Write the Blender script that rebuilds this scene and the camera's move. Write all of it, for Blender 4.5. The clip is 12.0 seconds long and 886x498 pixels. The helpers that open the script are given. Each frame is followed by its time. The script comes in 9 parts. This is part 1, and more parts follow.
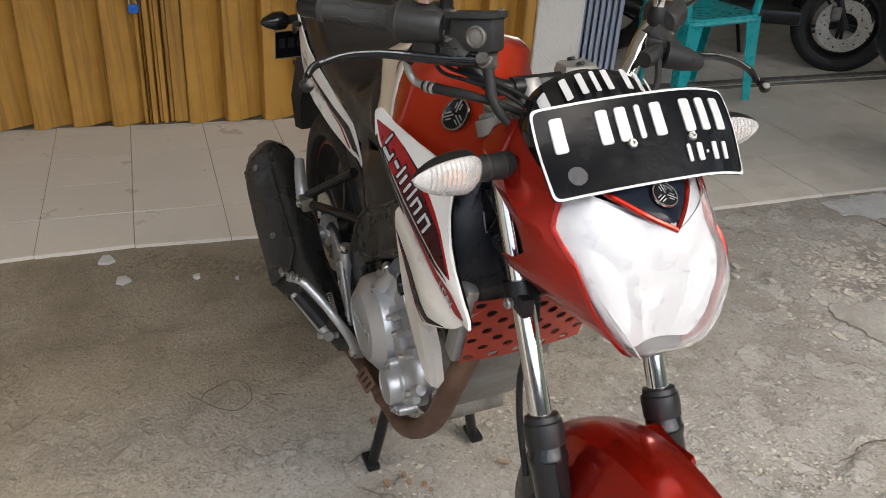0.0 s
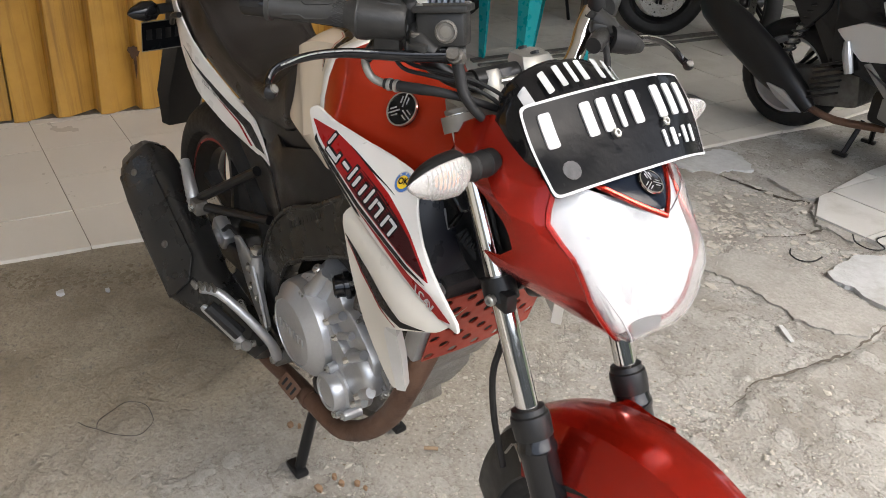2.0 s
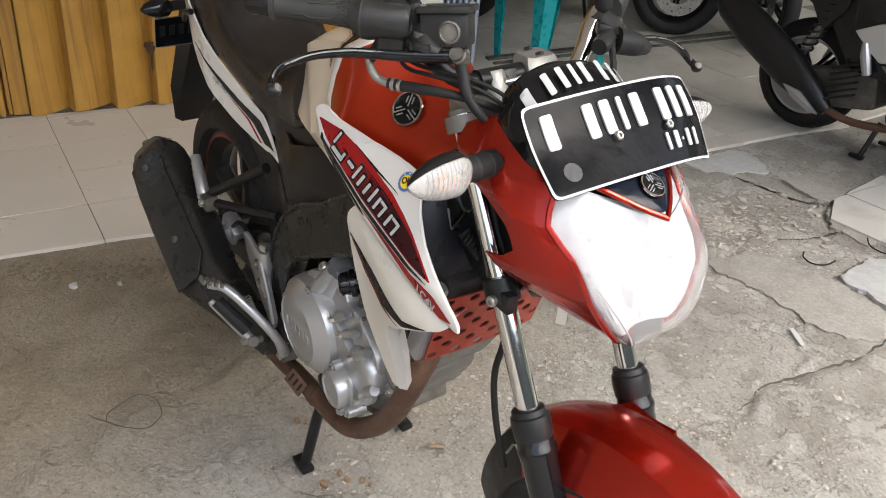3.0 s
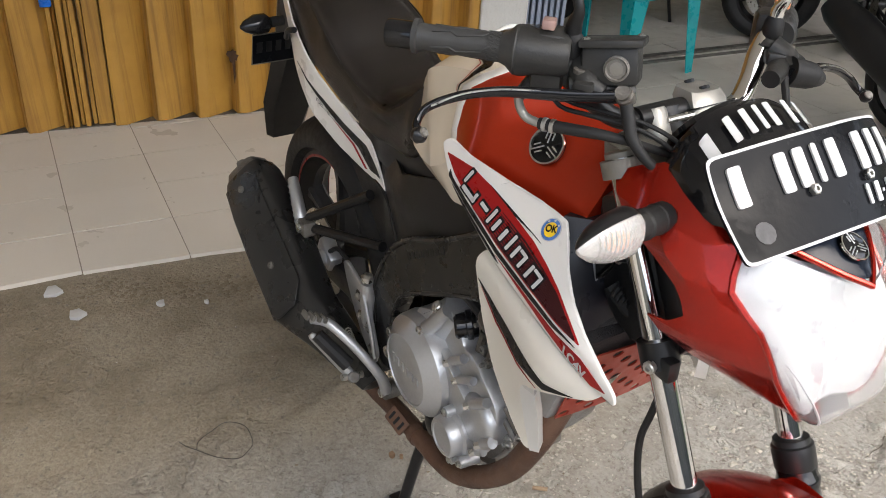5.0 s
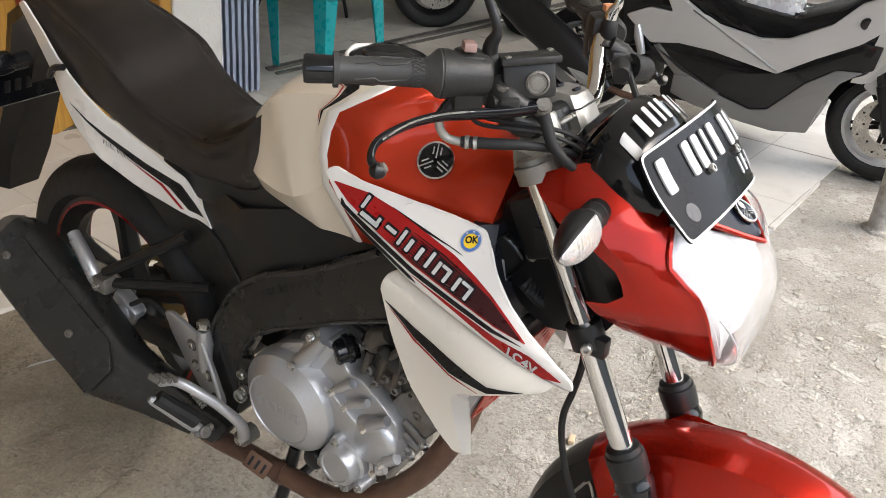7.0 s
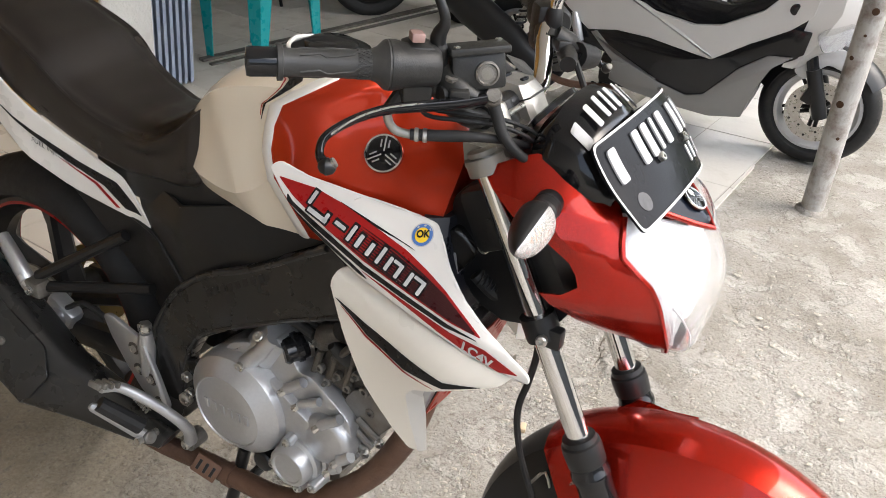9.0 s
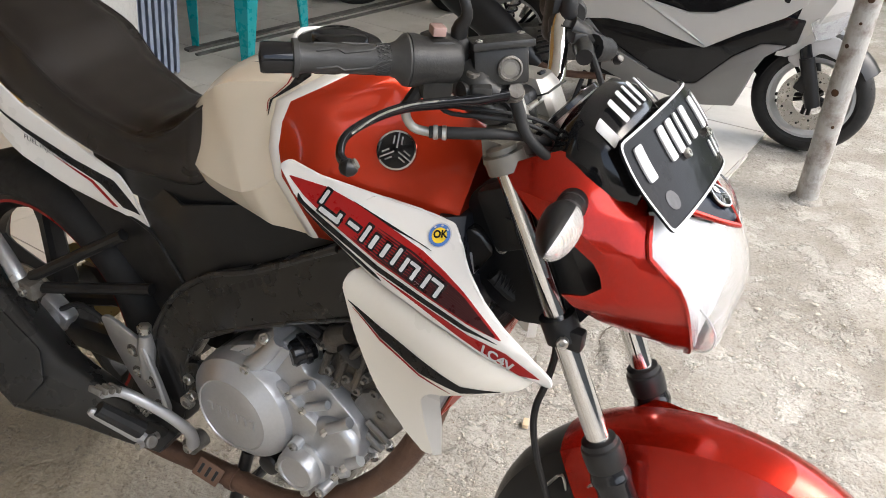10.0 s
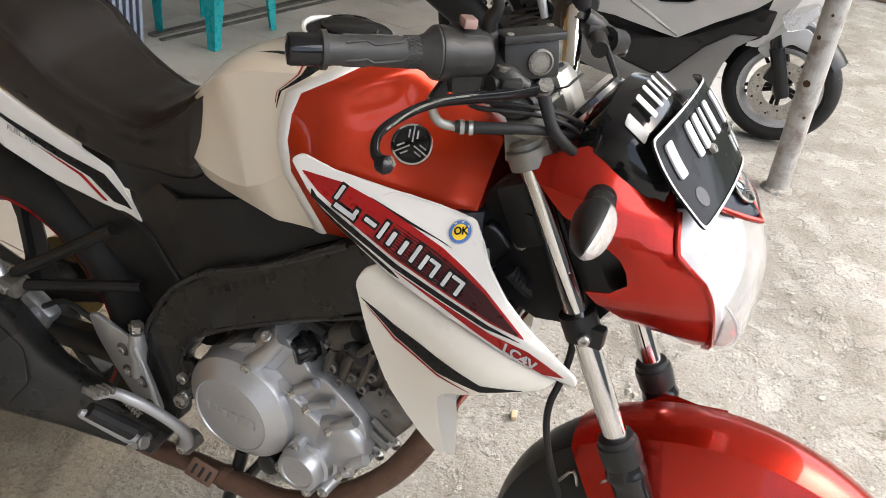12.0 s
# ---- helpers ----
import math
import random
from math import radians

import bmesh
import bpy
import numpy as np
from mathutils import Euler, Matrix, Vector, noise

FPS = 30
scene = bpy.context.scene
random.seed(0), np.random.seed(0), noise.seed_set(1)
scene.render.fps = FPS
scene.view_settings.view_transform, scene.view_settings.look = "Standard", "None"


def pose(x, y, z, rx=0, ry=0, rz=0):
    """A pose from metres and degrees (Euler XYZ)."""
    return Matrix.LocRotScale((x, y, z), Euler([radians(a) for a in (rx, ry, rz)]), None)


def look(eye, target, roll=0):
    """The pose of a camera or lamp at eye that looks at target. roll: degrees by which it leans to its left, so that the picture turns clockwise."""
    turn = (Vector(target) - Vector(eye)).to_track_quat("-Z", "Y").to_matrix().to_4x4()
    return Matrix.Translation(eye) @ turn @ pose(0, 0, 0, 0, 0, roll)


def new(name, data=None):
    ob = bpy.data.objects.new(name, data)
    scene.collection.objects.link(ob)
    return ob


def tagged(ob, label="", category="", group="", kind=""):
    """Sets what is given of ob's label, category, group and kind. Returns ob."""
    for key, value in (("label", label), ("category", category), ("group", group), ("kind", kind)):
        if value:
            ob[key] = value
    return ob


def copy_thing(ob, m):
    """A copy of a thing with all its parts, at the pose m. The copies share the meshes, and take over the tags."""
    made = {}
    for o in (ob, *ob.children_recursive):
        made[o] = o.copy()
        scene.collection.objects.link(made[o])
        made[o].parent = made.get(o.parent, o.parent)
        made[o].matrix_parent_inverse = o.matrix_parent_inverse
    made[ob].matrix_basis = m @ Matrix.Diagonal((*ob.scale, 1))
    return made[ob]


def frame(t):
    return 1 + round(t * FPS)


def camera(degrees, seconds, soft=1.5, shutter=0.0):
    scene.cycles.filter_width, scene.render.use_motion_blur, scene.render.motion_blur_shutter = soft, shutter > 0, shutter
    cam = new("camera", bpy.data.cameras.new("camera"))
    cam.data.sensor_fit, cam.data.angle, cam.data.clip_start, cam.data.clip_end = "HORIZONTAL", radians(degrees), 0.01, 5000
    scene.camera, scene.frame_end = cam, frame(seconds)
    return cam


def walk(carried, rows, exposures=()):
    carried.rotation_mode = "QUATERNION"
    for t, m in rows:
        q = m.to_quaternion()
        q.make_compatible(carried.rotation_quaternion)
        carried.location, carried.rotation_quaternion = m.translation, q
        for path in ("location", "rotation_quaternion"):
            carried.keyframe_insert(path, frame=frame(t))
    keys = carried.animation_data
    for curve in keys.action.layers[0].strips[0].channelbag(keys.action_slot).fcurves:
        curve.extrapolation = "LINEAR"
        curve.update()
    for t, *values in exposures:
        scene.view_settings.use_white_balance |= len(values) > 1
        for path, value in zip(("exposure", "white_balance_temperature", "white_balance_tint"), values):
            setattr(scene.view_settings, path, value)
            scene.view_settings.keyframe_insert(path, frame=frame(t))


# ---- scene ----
cam = camera(56.5, 12.0, soft=0.9)
METRES, EYE, TILT, LEAN, TURN = 1.0, 1.3211, -28.72, -0.449, 67.671
START = (1.2869, -0.5169)
EXPOSURE = 2.0
ROWS = [
    (0.0, 0.0, 0.0, 0.0, 0.0, 0.0, 0.0),
    (0.5, -0.1044, 0.0529, 0.0484, -5.29, -0.37, 3.81),
    (1.0, -0.1646, 0.0799, 0.0566, -10.59, -1.56, 4.18),
    (1.5, -0.1714, 0.0657, 0.0501, -12.07, -2.29, 4.77),
    (2.0, -0.1791, 0.0506, 0.0434, -12.11, -2.42, 5.0),
    (2.5, -0.174, 0.0415, 0.0413, -12.15, -2.56, 4.9),
    (4.5, -0.1251, 0.0934, 0.0747, -5.27, -2.03, 1.47),
    (5.0, -0.2412, 0.1646, 0.1137, -6.92, -2.36, 3.62),
    (5.5, -0.3317, 0.1911, 0.1308, -12.45, -3.29, 5.74),
    (6.0, -0.4073, 0.1738, 0.135, -20.6, -4.39, 8.87),
    (6.5, -0.463, 0.184, 0.1514, -25.71, -5.51, 9.54),
    (7.0, -0.511, 0.2532, 0.1885, -30.27, -6.04, 12.63),
    (7.5, -0.5264, 0.2608, 0.1958, -32.8, -6.49, 14.03),
    (9.5, -0.5074, 0.2826, 0.1973, -35.08, -8.31, 13.72),
    (10.0, -0.5216, 0.3216, 0.2148, -35.86, -8.93, 13.99),
    (10.5, -0.5346, 0.3623, 0.2306, -36.75, -9.49, 13.94),
    (11.0, -0.5438, 0.3801, 0.2375, -37.52, -9.89, 13.85),
    (11.5, -0.5516, 0.382, 0.239, -38.37, -10.29, 13.77),
    (12.0, -0.5622, 0.3813, 0.2396, -38.97, -10.58, 13.72),
]
walk(cam, [(t, pose(START[0], START[1], EYE, TILT, LEAN, TURN) @ pose(METRES * x, METRES * y, METRES * z, 90 + pitch, roll, yaw)) for t, x, y, z, yaw, pitch, roll in ROWS],
     exposures=[(0.0, EXPOSURE - 0.41), (0.6, EXPOSURE - 0.12), (1.2, EXPOSURE - 0.06), (2.5, EXPOSURE - 0.10), (4.5, EXPOSURE - 0.19), (5.5, EXPOSURE + 0.02), (6.5, EXPOSURE + 0.1), (12.0, EXPOSURE + 0.14)])

# ---- daylight: a bright overcast sky in front of the porch ----
world = bpy.data.worlds.new("sky")
scene.world = world
world.use_nodes = True
wn = world.node_tree.nodes
sky = wn.new("ShaderNodeTexSky")
sky.sky_type, sky.sun_disc = "NISHITA", False
sky.sun_elevation, sky.sun_rotation = radians(52), radians(60)
sky.air_density, sky.dust_density, sky.ozone_density = 1.0, 4.0, 1.0
hue = wn.new("ShaderNodeHueSaturation")
hue.inputs["Saturation"].default_value = 0.7
world.node_tree.links.new(sky.outputs[0], hue.inputs["Color"])
world.node_tree.links.new(hue.outputs[0], wn["Background"].inputs["Color"])
wn["Background"].inputs["Strength"].default_value = 0.15

sun_data = bpy.data.lights.new("sun", "SUN")
sun_data.energy, sun_data.angle, sun_data.color = 0.9, radians(70), (1.0, 0.985, 0.96)
sun = new("sun", sun_data)
sun.matrix_world = look((0, 0, 0), (-0.50, 0.05, -0.80))


# ---- materials ----
def material(name, colour, rough=0.5, metal=0.0, second=None, scale=8.0, amount=0.5, stain=None, stain_scale=2.0,
             stain_cover=0.45, bump=0.0, bump_scale=120.0, coat=0.0, rough_vary=0.08, vary=0.0, glass=0.0, ior=1.45, spec=0.5, streak=0.0):
    """A surface with a grain, larger stains and a fine relief, in metres."""
    m = bpy.data.materials.new(name)
    m.use_nodes = True
    n, link = m.node_tree.nodes, m.node_tree.links.new
    b = n["Principled BSDF"]
    place = n.new("ShaderNodeTexCoord").outputs["Object"]

    def noisy(size, detail, lo, hi, fine=0.55):
        """Noise of that many cells a metre, spread to 0..1."""
        t = n.new("ShaderNodeTexNoise")
        t.inputs["Scale"].default_value, t.inputs["Detail"].default_value, t.inputs["Roughness"].default_value = size, detail, fine
        link(place, t.inputs["Vector"])
        r = n.new("ShaderNodeMapRange")
        r.inputs["From Min"].default_value, r.inputs["From Max"].default_value = lo, hi
        link(t.outputs["Fac"], r.inputs["Value"])
        return r.outputs["Result"]

    def mix(fac, a, c, share=1.0, mode="MIX"):
        x = n.new("ShaderNodeMix")
        x.data_type, x.blend_type = "RGBA", mode
        if share < 1.0:
            s = n.new("ShaderNodeMath")
            s.operation = "MULTIPLY"
            s.inputs[1].default_value = share
            link(fac, s.inputs[0])
            fac = s.outputs[0]
        link(fac, x.inputs["Factor"])
        for socket, v in (("A", a), ("B", c)):
            s = [i for i in x.inputs if i.name == socket and i.type == "RGBA"][0]
            if isinstance(v, tuple):
                s.default_value = (*v, 1)
            else:
                link(v, s)
        return [o for o in x.outputs if o.type == "RGBA"][0]

    second = second or tuple(min(1, c * 0.8) for c in colour)
    col = mix(noisy(scale, 6, 0.3, 0.7), colour, second, amount)
    if stain:
        if streak:
            along = n.new("ShaderNodeMapping")
            along.inputs["Scale"].default_value = (1.0, 1.0, streak)
            link(place, along.inputs["Vector"])
            place = along.outputs["Vector"]
        col = mix(noisy(stain_scale, 7, 1 - stain_cover - 0.12, 1 - stain_cover + 0.12, 0.65), col, stain, 0.8)
    if vary:
        info = n.new("ShaderNodeObjectInfo")
        r = n.new("ShaderNodeMapRange")
        r.inputs["To Min"].default_value, r.inputs["To Max"].default_value = 0.0, vary
        link(info.outputs["Random"], r.inputs["Value"])
        col = mix(r.outputs["Result"], col, tuple(c * 0.5 for c in colour))
    link(col, b.inputs["Base Color"])
    r = n.new("ShaderNodeMapRange")
    r.inputs["To Min"].default_value, r.inputs["To Max"].default_value = max(0.02, rough - rough_vary), min(1.0, rough + rough_vary)
    link(noisy(scale * 2.3, 4, 0.3, 0.7), r.inputs["Value"])
    link(r.outputs["Result"], b.inputs["Roughness"])
    b.inputs["Metallic"].default_value = metal
    b.inputs["Coat Weight"].default_value, b.inputs["Coat Roughness"].default_value = coat, 0.05
    b.inputs["Transmission Weight"].default_value, b.inputs["IOR"].default_value = glass, ior
    b.inputs["Specular IOR Level"].default_value = spec
    if bump:
        bn = n.new("ShaderNodeBump")
        bn.inputs["Strength"].default_value, bn.inputs["Distance"].default_value = 1.0, bump
        link(noisy(bump_scale, 5, 0.25, 0.75), bn.inputs["Height"])
        link(bn.outputs["Normal"], b.inputs["Normal"])
    return m


RED = material("candy_red_paint", (0.41, 0.016, 0.006), 0.26, 0.8, (0.34, 0.011, 0.0045), 1400, 0.6, coat=0.5, rough_vary=0.03, spec=0.3)
ORANGE = material("orange_red_paint", (0.50, 0.036, 0.009), 0.30, 0.6, (0.43, 0.026, 0.006), 1400, 0.5, coat=0.45, rough_vary=0.04, spec=0.3)
WHITE = material("white_paint", (0.72, 0.7, 0.66), 0.32, 0.0, (0.66, 0.63, 0.58), 3, 0.5, coat=0.5)
# white paint; the warm cast of its surroundings is put into the colour
WHITE_WARM_CAST = material("white_paint_warm_cast", (0.68, 0.61, 0.495), 0.26, 0.0, (0.66, 0.59, 0.478), 3, 0.5, coat=0.35, rough_vary=0.0)
BLACK = material("black_plastic", (0.009, 0.009, 0.0095), 0.36, 0.0, (0.013, 0.0125, 0.0118), 14, 0.7, stain=(0.021, 0.0193, 0.017), stain_scale=7, stain_cover=0.25, bump=0.00006, bump_scale=900, spec=0.38)
FRAME = material("satin_black_frame_paint", (0.011, 0.011, 0.011), 0.27, 0.0, (0.017, 0.016, 0.0145), 5, 0.7, spec=0.5)
MUFFLER = material("dusty_satin_black", (0.016, 0.0157, 0.015), 0.30, 0.1, (0.022, 0.0213, 0.020), 9, 0.7, stain=(0.036, 0.034, 0.030), stain_scale=6, stain_cover=0.25, bump=0.0001, bump_scale=700, spec=0.55)
COVER = material("blue_black_plastic", (0.008, 0.009, 0.013), 0.30, 0.0, (0.013, 0.014, 0.018), 14, 0.7, bump=0.0001, bump_scale=900, spec=0.4)
GLOSS = material("gloss_black_paint", (0.007, 0.007, 0.008), 0.13, 0.0, (0.012, 0.012, 0.012), 20, 0.5, coat=0.22, spec=0.3)
RUBBER = material("dusty_rubber", (0.014, 0.014, 0.014), 0.6, 0.0, (0.024, 0.023, 0.022), 30, 0.7, stain=(0.05, 0.047, 0.042), stain_scale=14, stain_cover=0.22, bump=0.0001, bump_scale=900, spec=0.3)
FADED = material("faded_red_plastic", (0.30, 0.19, 0.165), 0.5, 0.0, (0.25, 0.16, 0.14), 40, 0.6)
GRIP = material("dusty_grip_rubber", (0.034, 0.0335, 0.032), 0.50, 0.0, (0.048, 0.047, 0.044), 30, 0.7, stain=(0.085, 0.08, 0.072), stain_scale=16, stain_cover=0.25, bump=0.0001, bump_scale=900, spec=0.4)
SEAT = material("black_seat_vinyl", (0.011, 0.0088, 0.0076), 0.35, 0.0, (0.017, 0.0134, 0.011), 8, 0.7, bump=0.00015, bump_scale=1200, spec=0.5)
SILVER = material("cast_aluminium_paint", (0.44, 0.444, 0.448), 0.36, 0.72, (0.39, 0.393, 0.396), 160, 0.5, bump=0.00006, bump_scale=1500)
DULL = material("dull_grimy_metal", (0.2, 0.19, 0.17), 0.55, 0.5, (0.1, 0.09, 0.075), 25, 0.8, stain=(0.06, 0.05, 0.04), stain_scale=16, stain_cover=0.4, bump=0.0008, bump_scale=260)
CASE = material("dusty_case_alloy", (0.21, 0.205, 0.195), 0.45, 0.6, (0.17, 0.16, 0.145), 40, 0.7, stain=(0.12, 0.10, 0.075), stain_scale=18, stain_cover=0.4, bump=0.0003, bump_scale=500)
GRIME = material("oily_grime", (0.09, 0.08, 0.068), 0.55, 0.35, (0.055, 0.047, 0.038), 30, 0.8, stain=(0.16, 0.125, 0.085), stain_scale=14, stain_cover=0.33, bump=0.0008, bump_scale=300)
CHROME = material("chrome", (0.66, 0.655, 0.64), 0.07, 1.0, (0.58, 0.57, 0.55), 40, 0.4, rough_vary=0.04)
STEEL = material("worn_steel", (0.5, 0.49, 0.46), 0.32, 0.9, (0.36, 0.34, 0.3), 45, 0.6, rough_vary=0.1)
CLAMP = material("grey_cast_clamp", (0.19, 0.178, 0.152), 0.5, 0.35, (0.15, 0.138, 0.118), 30, 0.6, stain=(0.26, 0.245, 0.21), stain_scale=20, stain_cover=0.25, bump=0.0003, bump_scale=500)
# the scoop's white, with its creamy lighting put into the colour
WHITE_CREAM_LIT = material("white_paint_cream_lit", (0.72, 0.68, 0.60), 0.34, 0.0, (0.66, 0.62, 0.54), 3, 0.5, coat=0.4)
RISER = material("grey_cast_riser", (0.34, 0.33, 0.30), 0.4, 0.6, (0.28, 0.27, 0.245), 30, 0.6, bump=0.0002, bump_scale=500)
RUST = material("rusty_header_pipe", (0.13, 0.07, 0.045), 0.6, 0.4, (0.2, 0.12, 0.08), 22, 0.8, stain=(0.05, 0.025, 0.018), stain_scale=11, stain_cover=0.45, bump=0.0006, bump_scale=300)
GUARD = material("red_radiator_guard", (0.36, 0.05, 0.028), 0.42, 0.2, (0.28, 0.04, 0.025), 30, 0.7, stain=(0.16, 0.1, 0.08), stain_scale=18, stain_cover=0.25)
RADIATOR = material("radiator_core", (0.03, 0.03, 0.03), 0.6, 0.5, (0.06, 0.05, 0.05), 90, 0.8, bump=0.001, bump_scale=400)
LENS = material("clear_lens", (0.95, 0.95, 0.95), 0.06, 0.0, (0.92, 0.92, 0.92), 5, 0.3, glass=0.94, ior=1.30, rough_vary=0.03)
REFLECTOR = material("headlight_reflector", (0.50, 0.505, 0.51), 0.30, 0.2, (0.38, 0.385, 0.39), 13, 0.6, bump=0.0005, bump_scale=24)
HOUSING = material("pale_lamp_housing", (0.50, 0.505, 0.51), 0.35, 0.0, (0.36, 0.365, 0.37), 12, 0.5)
SMOKED = material("smoked_screen", (0.008, 0.011, 0.018), 0.16, 0.0, (0.010, 0.013, 0.020), 20, 0.4, spec=0.16)
AMBER = material("amber_bulb", (0.75, 0.33, 0.16), 0.3, 0.0, (0.7, 0.28, 0.12), 20, 0.4)
FROST = material("indicator_lens", (0.78, 0.76, 0.73), 0.12, 0.0, (0.72, 0.70, 0.67), 60, 0.4, glass=0.72, ior=1.42, rough_vary=0.05)
PLATE = material("black_plate_paint", (0.005, 0.0054, 0.0066), 0.22, 0.0, (0.0075, 0.008, 0.009), 14, 0.6, bump=0.0005, bump_scale=26, spec=0.10)
INK = material("white_marking", (0.49, 0.49, 0.485), 0.45, 0.0, (0.42, 0.415, 0.405), 60, 0.5)
STICKER_RED = material("red_sticker", (0.29, 0.008, 0.008), 0.32, 0.0, (0.25, 0.007, 0.007), 40, 0.4, coat=0.2, spec=0.3)
STICKER_DARK = material("dark_red_sticker", (0.035, 0.006, 0.007), 0.32, 0.0, (0.025, 0.005, 0.006), 40, 0.4, spec=0.3)
STICKER_BLACK = material("black_sticker", (0.008, 0.008, 0.009), 0.3, 0.0, (0.011, 0.011, 0.011), 40, 0.4, spec=0.3)
STICKER_YELLOW = material("yellow_sticker", (0.85, 0.58, 0.03), 0.35, 0.0, (0.8, 0.52, 0.03), 40, 0.4)
STICKER_BLUE = material("blue_sticker", (0.07, 0.17, 0.45), 0.35, 0.0, (0.06, 0.15, 0.4), 40, 0.4)
BRASS = material("brass_sprocket", (0.5, 0.4, 0.18), 0.35, 0.9, (0.4, 0.32, 0.15), 40, 0.5)
SCOOTER_GREY = material("matt_silver_panel", (0.56, 0.555, 0.54), 0.40, 0.4, (0.53, 0.525, 0.51), 6, 0.5)
SCOOTER_DARK = material("mid_grey_panel", (0.21, 0.205, 0.195), 0.42, 0.3, (0.18, 0.175, 0.165), 6, 0.5)


def ground_material():
    """Old concrete: sandy grain, pits, hairline crazing, a brown trodden-in stain on the side of the doors."""
    m = material("worn_concrete", (0.395, 0.381, 0.354), 0.9, 0.0, (0.250, 0.236, 0.212), 120, 0.8, stain=(0.205, 0.187, 0.158), stain_scale=3.3, stain_cover=0.46, bump=0.0034, bump_scale=120, spec=0.25)
    n, link = m.node_tree.nodes, m.node_tree.links.new
    b = n["Principled BSDF"]
    place = n.new("ShaderNodeTexCoord").outputs["Object"]
    split = n.new("ShaderNodeSeparateXYZ")
    link(place, split.inputs[0])
    wander = n.new("ShaderNodeTexNoise")
    wander.inputs["Scale"].default_value, wander.inputs["Detail"].default_value = 1.7, 8
    link(place, wander.inputs["Vector"])
    # how far over to the trodden side, with a ragged border
    add = n.new("ShaderNodeMath")
    add.operation = "MULTIPLY_ADD"
    add.inputs[1].default_value = 1.6
    link(wander.outputs["Fac"], add.inputs[0])
    link(split.outputs["X"], add.inputs[2])
    reach = n.new("ShaderNodeMapRange")
    reach.inputs["From Min"].default_value, reach.inputs["From Max"].default_value = 0.85, 0.25
    link(add.outputs[0], reach.inputs["Value"])
    side = n.new("ShaderNodeMapRange")
    side.inputs["From Min"].default_value, side.inputs["From Max"].default_value = 1.1, 0.4
    link(split.outputs["Y"], side.inputs["Value"])
    both = n.new("ShaderNodeMath")
    both.operation = "MULTIPLY"
    link(reach.outputs["Result"], both.inputs[0])
    link(side.outputs["Result"], both.inputs[1])
    tone = n.new("ShaderNodeMix")
    tone.data_type, tone.blend_type = "RGBA", "MULTIPLY"
    link(both.outputs[0], tone.inputs["Factor"])
    old = b.inputs["Base Color"].links[0].from_socket
    link(old, tone.inputs[6])
    tone.inputs[7].default_value = (0.86, 0.77, 0.62, 1)
    # pits and specks
    speck = n.new("ShaderNodeTexNoise")
    speck.inputs["Scale"].default_value, speck.inputs["Detail"].default_value, speck.inputs["Roughness"].default_value = 55, 6, 0.75
    link(place, speck.inputs["Vector"])
    pit = n.new("ShaderNodeMapRange")
    pit.inputs["From Min"].default_value, pit.inputs["From Max"].default_value = 0.33, 0.44
    link(speck.outputs["Fac"], pit.inputs["Value"])
    dots = n.new("ShaderNodeMix")
    dots.data_type, dots.blend_type = "RGBA", "MIX"
    link(pit.outputs["Result"], dots.inputs["Factor"])
    dots.inputs[6].default_value = (0.17, 0.152, 0.128, 1)
    link(tone.outputs[2], dots.inputs[7])
    link(dots.outputs[2], b.inputs["Base Color"])
    # the worn skin ends in low ragged steps
    skin_noise = n.new("ShaderNodeTexNoise")
    skin_noise.inputs["Scale"].default_value, skin_noise.inputs["Detail"].default_value, skin_noise.inputs["Roughness"].default_value = 7.0, 9, 0.62
    link(place, skin_noise.inputs["Vector"])
    ledge = n.new("ShaderNodeMapRange")
    ledge.inputs["From Min"].default_value, ledge.inputs["From Max"].default_value = 0.53, 0.56
    link(skin_noise.outputs["Fac"], ledge.inputs["Value"])
    relief = n.new("ShaderNodeBump")
    relief.inputs["Strength"].default_value, relief.inputs["Distance"].default_value = 0.8, 0.0040
    link(ledge.outputs["Result"], relief.inputs["Height"])
    # paler skin, darker bed below it, dirt and painted shade along the broken edge
    rim = n.new("ShaderNodeMapRange")
    rim.inputs["From Min"].default_value, rim.inputs["From Max"].default_value = 0.508, 0.535
    link(skin_noise.outputs["Fac"], rim.inputs["Value"])
    shade = n.new("ShaderNodeValToRGB")
    ramp = shade.color_ramp
    ramp.elements[0].position, ramp.elements[0].color = 0.0, (0.93, 0.92, 0.90, 1)
    ramp.elements[1].position, ramp.elements[1].color = 1.0, (1.17, 1.17, 1.17, 1)
    ramp.elements.new(0.45).color = (0.90, 0.88, 0.86, 1)
    ramp.elements.new(0.72).color = (0.54, 0.51, 0.46, 1)
    link(rim.outputs["Result"], shade.inputs["Fac"])
    worn = n.new("ShaderNodeMix")
    worn.data_type, worn.blend_type = "RGBA", "MULTIPLY"
    share = n.new("ShaderNodeMapRange")
    share.inputs["From Min"].default_value, share.inputs["From Max"].default_value = 0.0, 0.7
    share.inputs["To Min"].default_value, share.inputs["To Max"].default_value = 0.75, 0.15
    link(both.outputs[0], share.inputs["Value"])
    link(share.outputs["Result"], worn.inputs["Factor"])
    link(dots.outputs[2], worn.inputs[6])
    link(shade.outputs["Color"], worn.inputs[7])
    link(worn.outputs[2], b.inputs["Base Color"])
    bend = n.new("ShaderNodeMix")
    bend.data_type, bend.blend_type = "RGBA", "LINEAR_LIGHT"
    bend.inputs["Factor"].default_value = 0.09
    link(place, bend.inputs[6])
    link(skin_noise.outputs["Color"], bend.inputs[7])
    cell = n.new("ShaderNodeTexVoronoi")
    cell.feature = "DISTANCE_TO_EDGE"
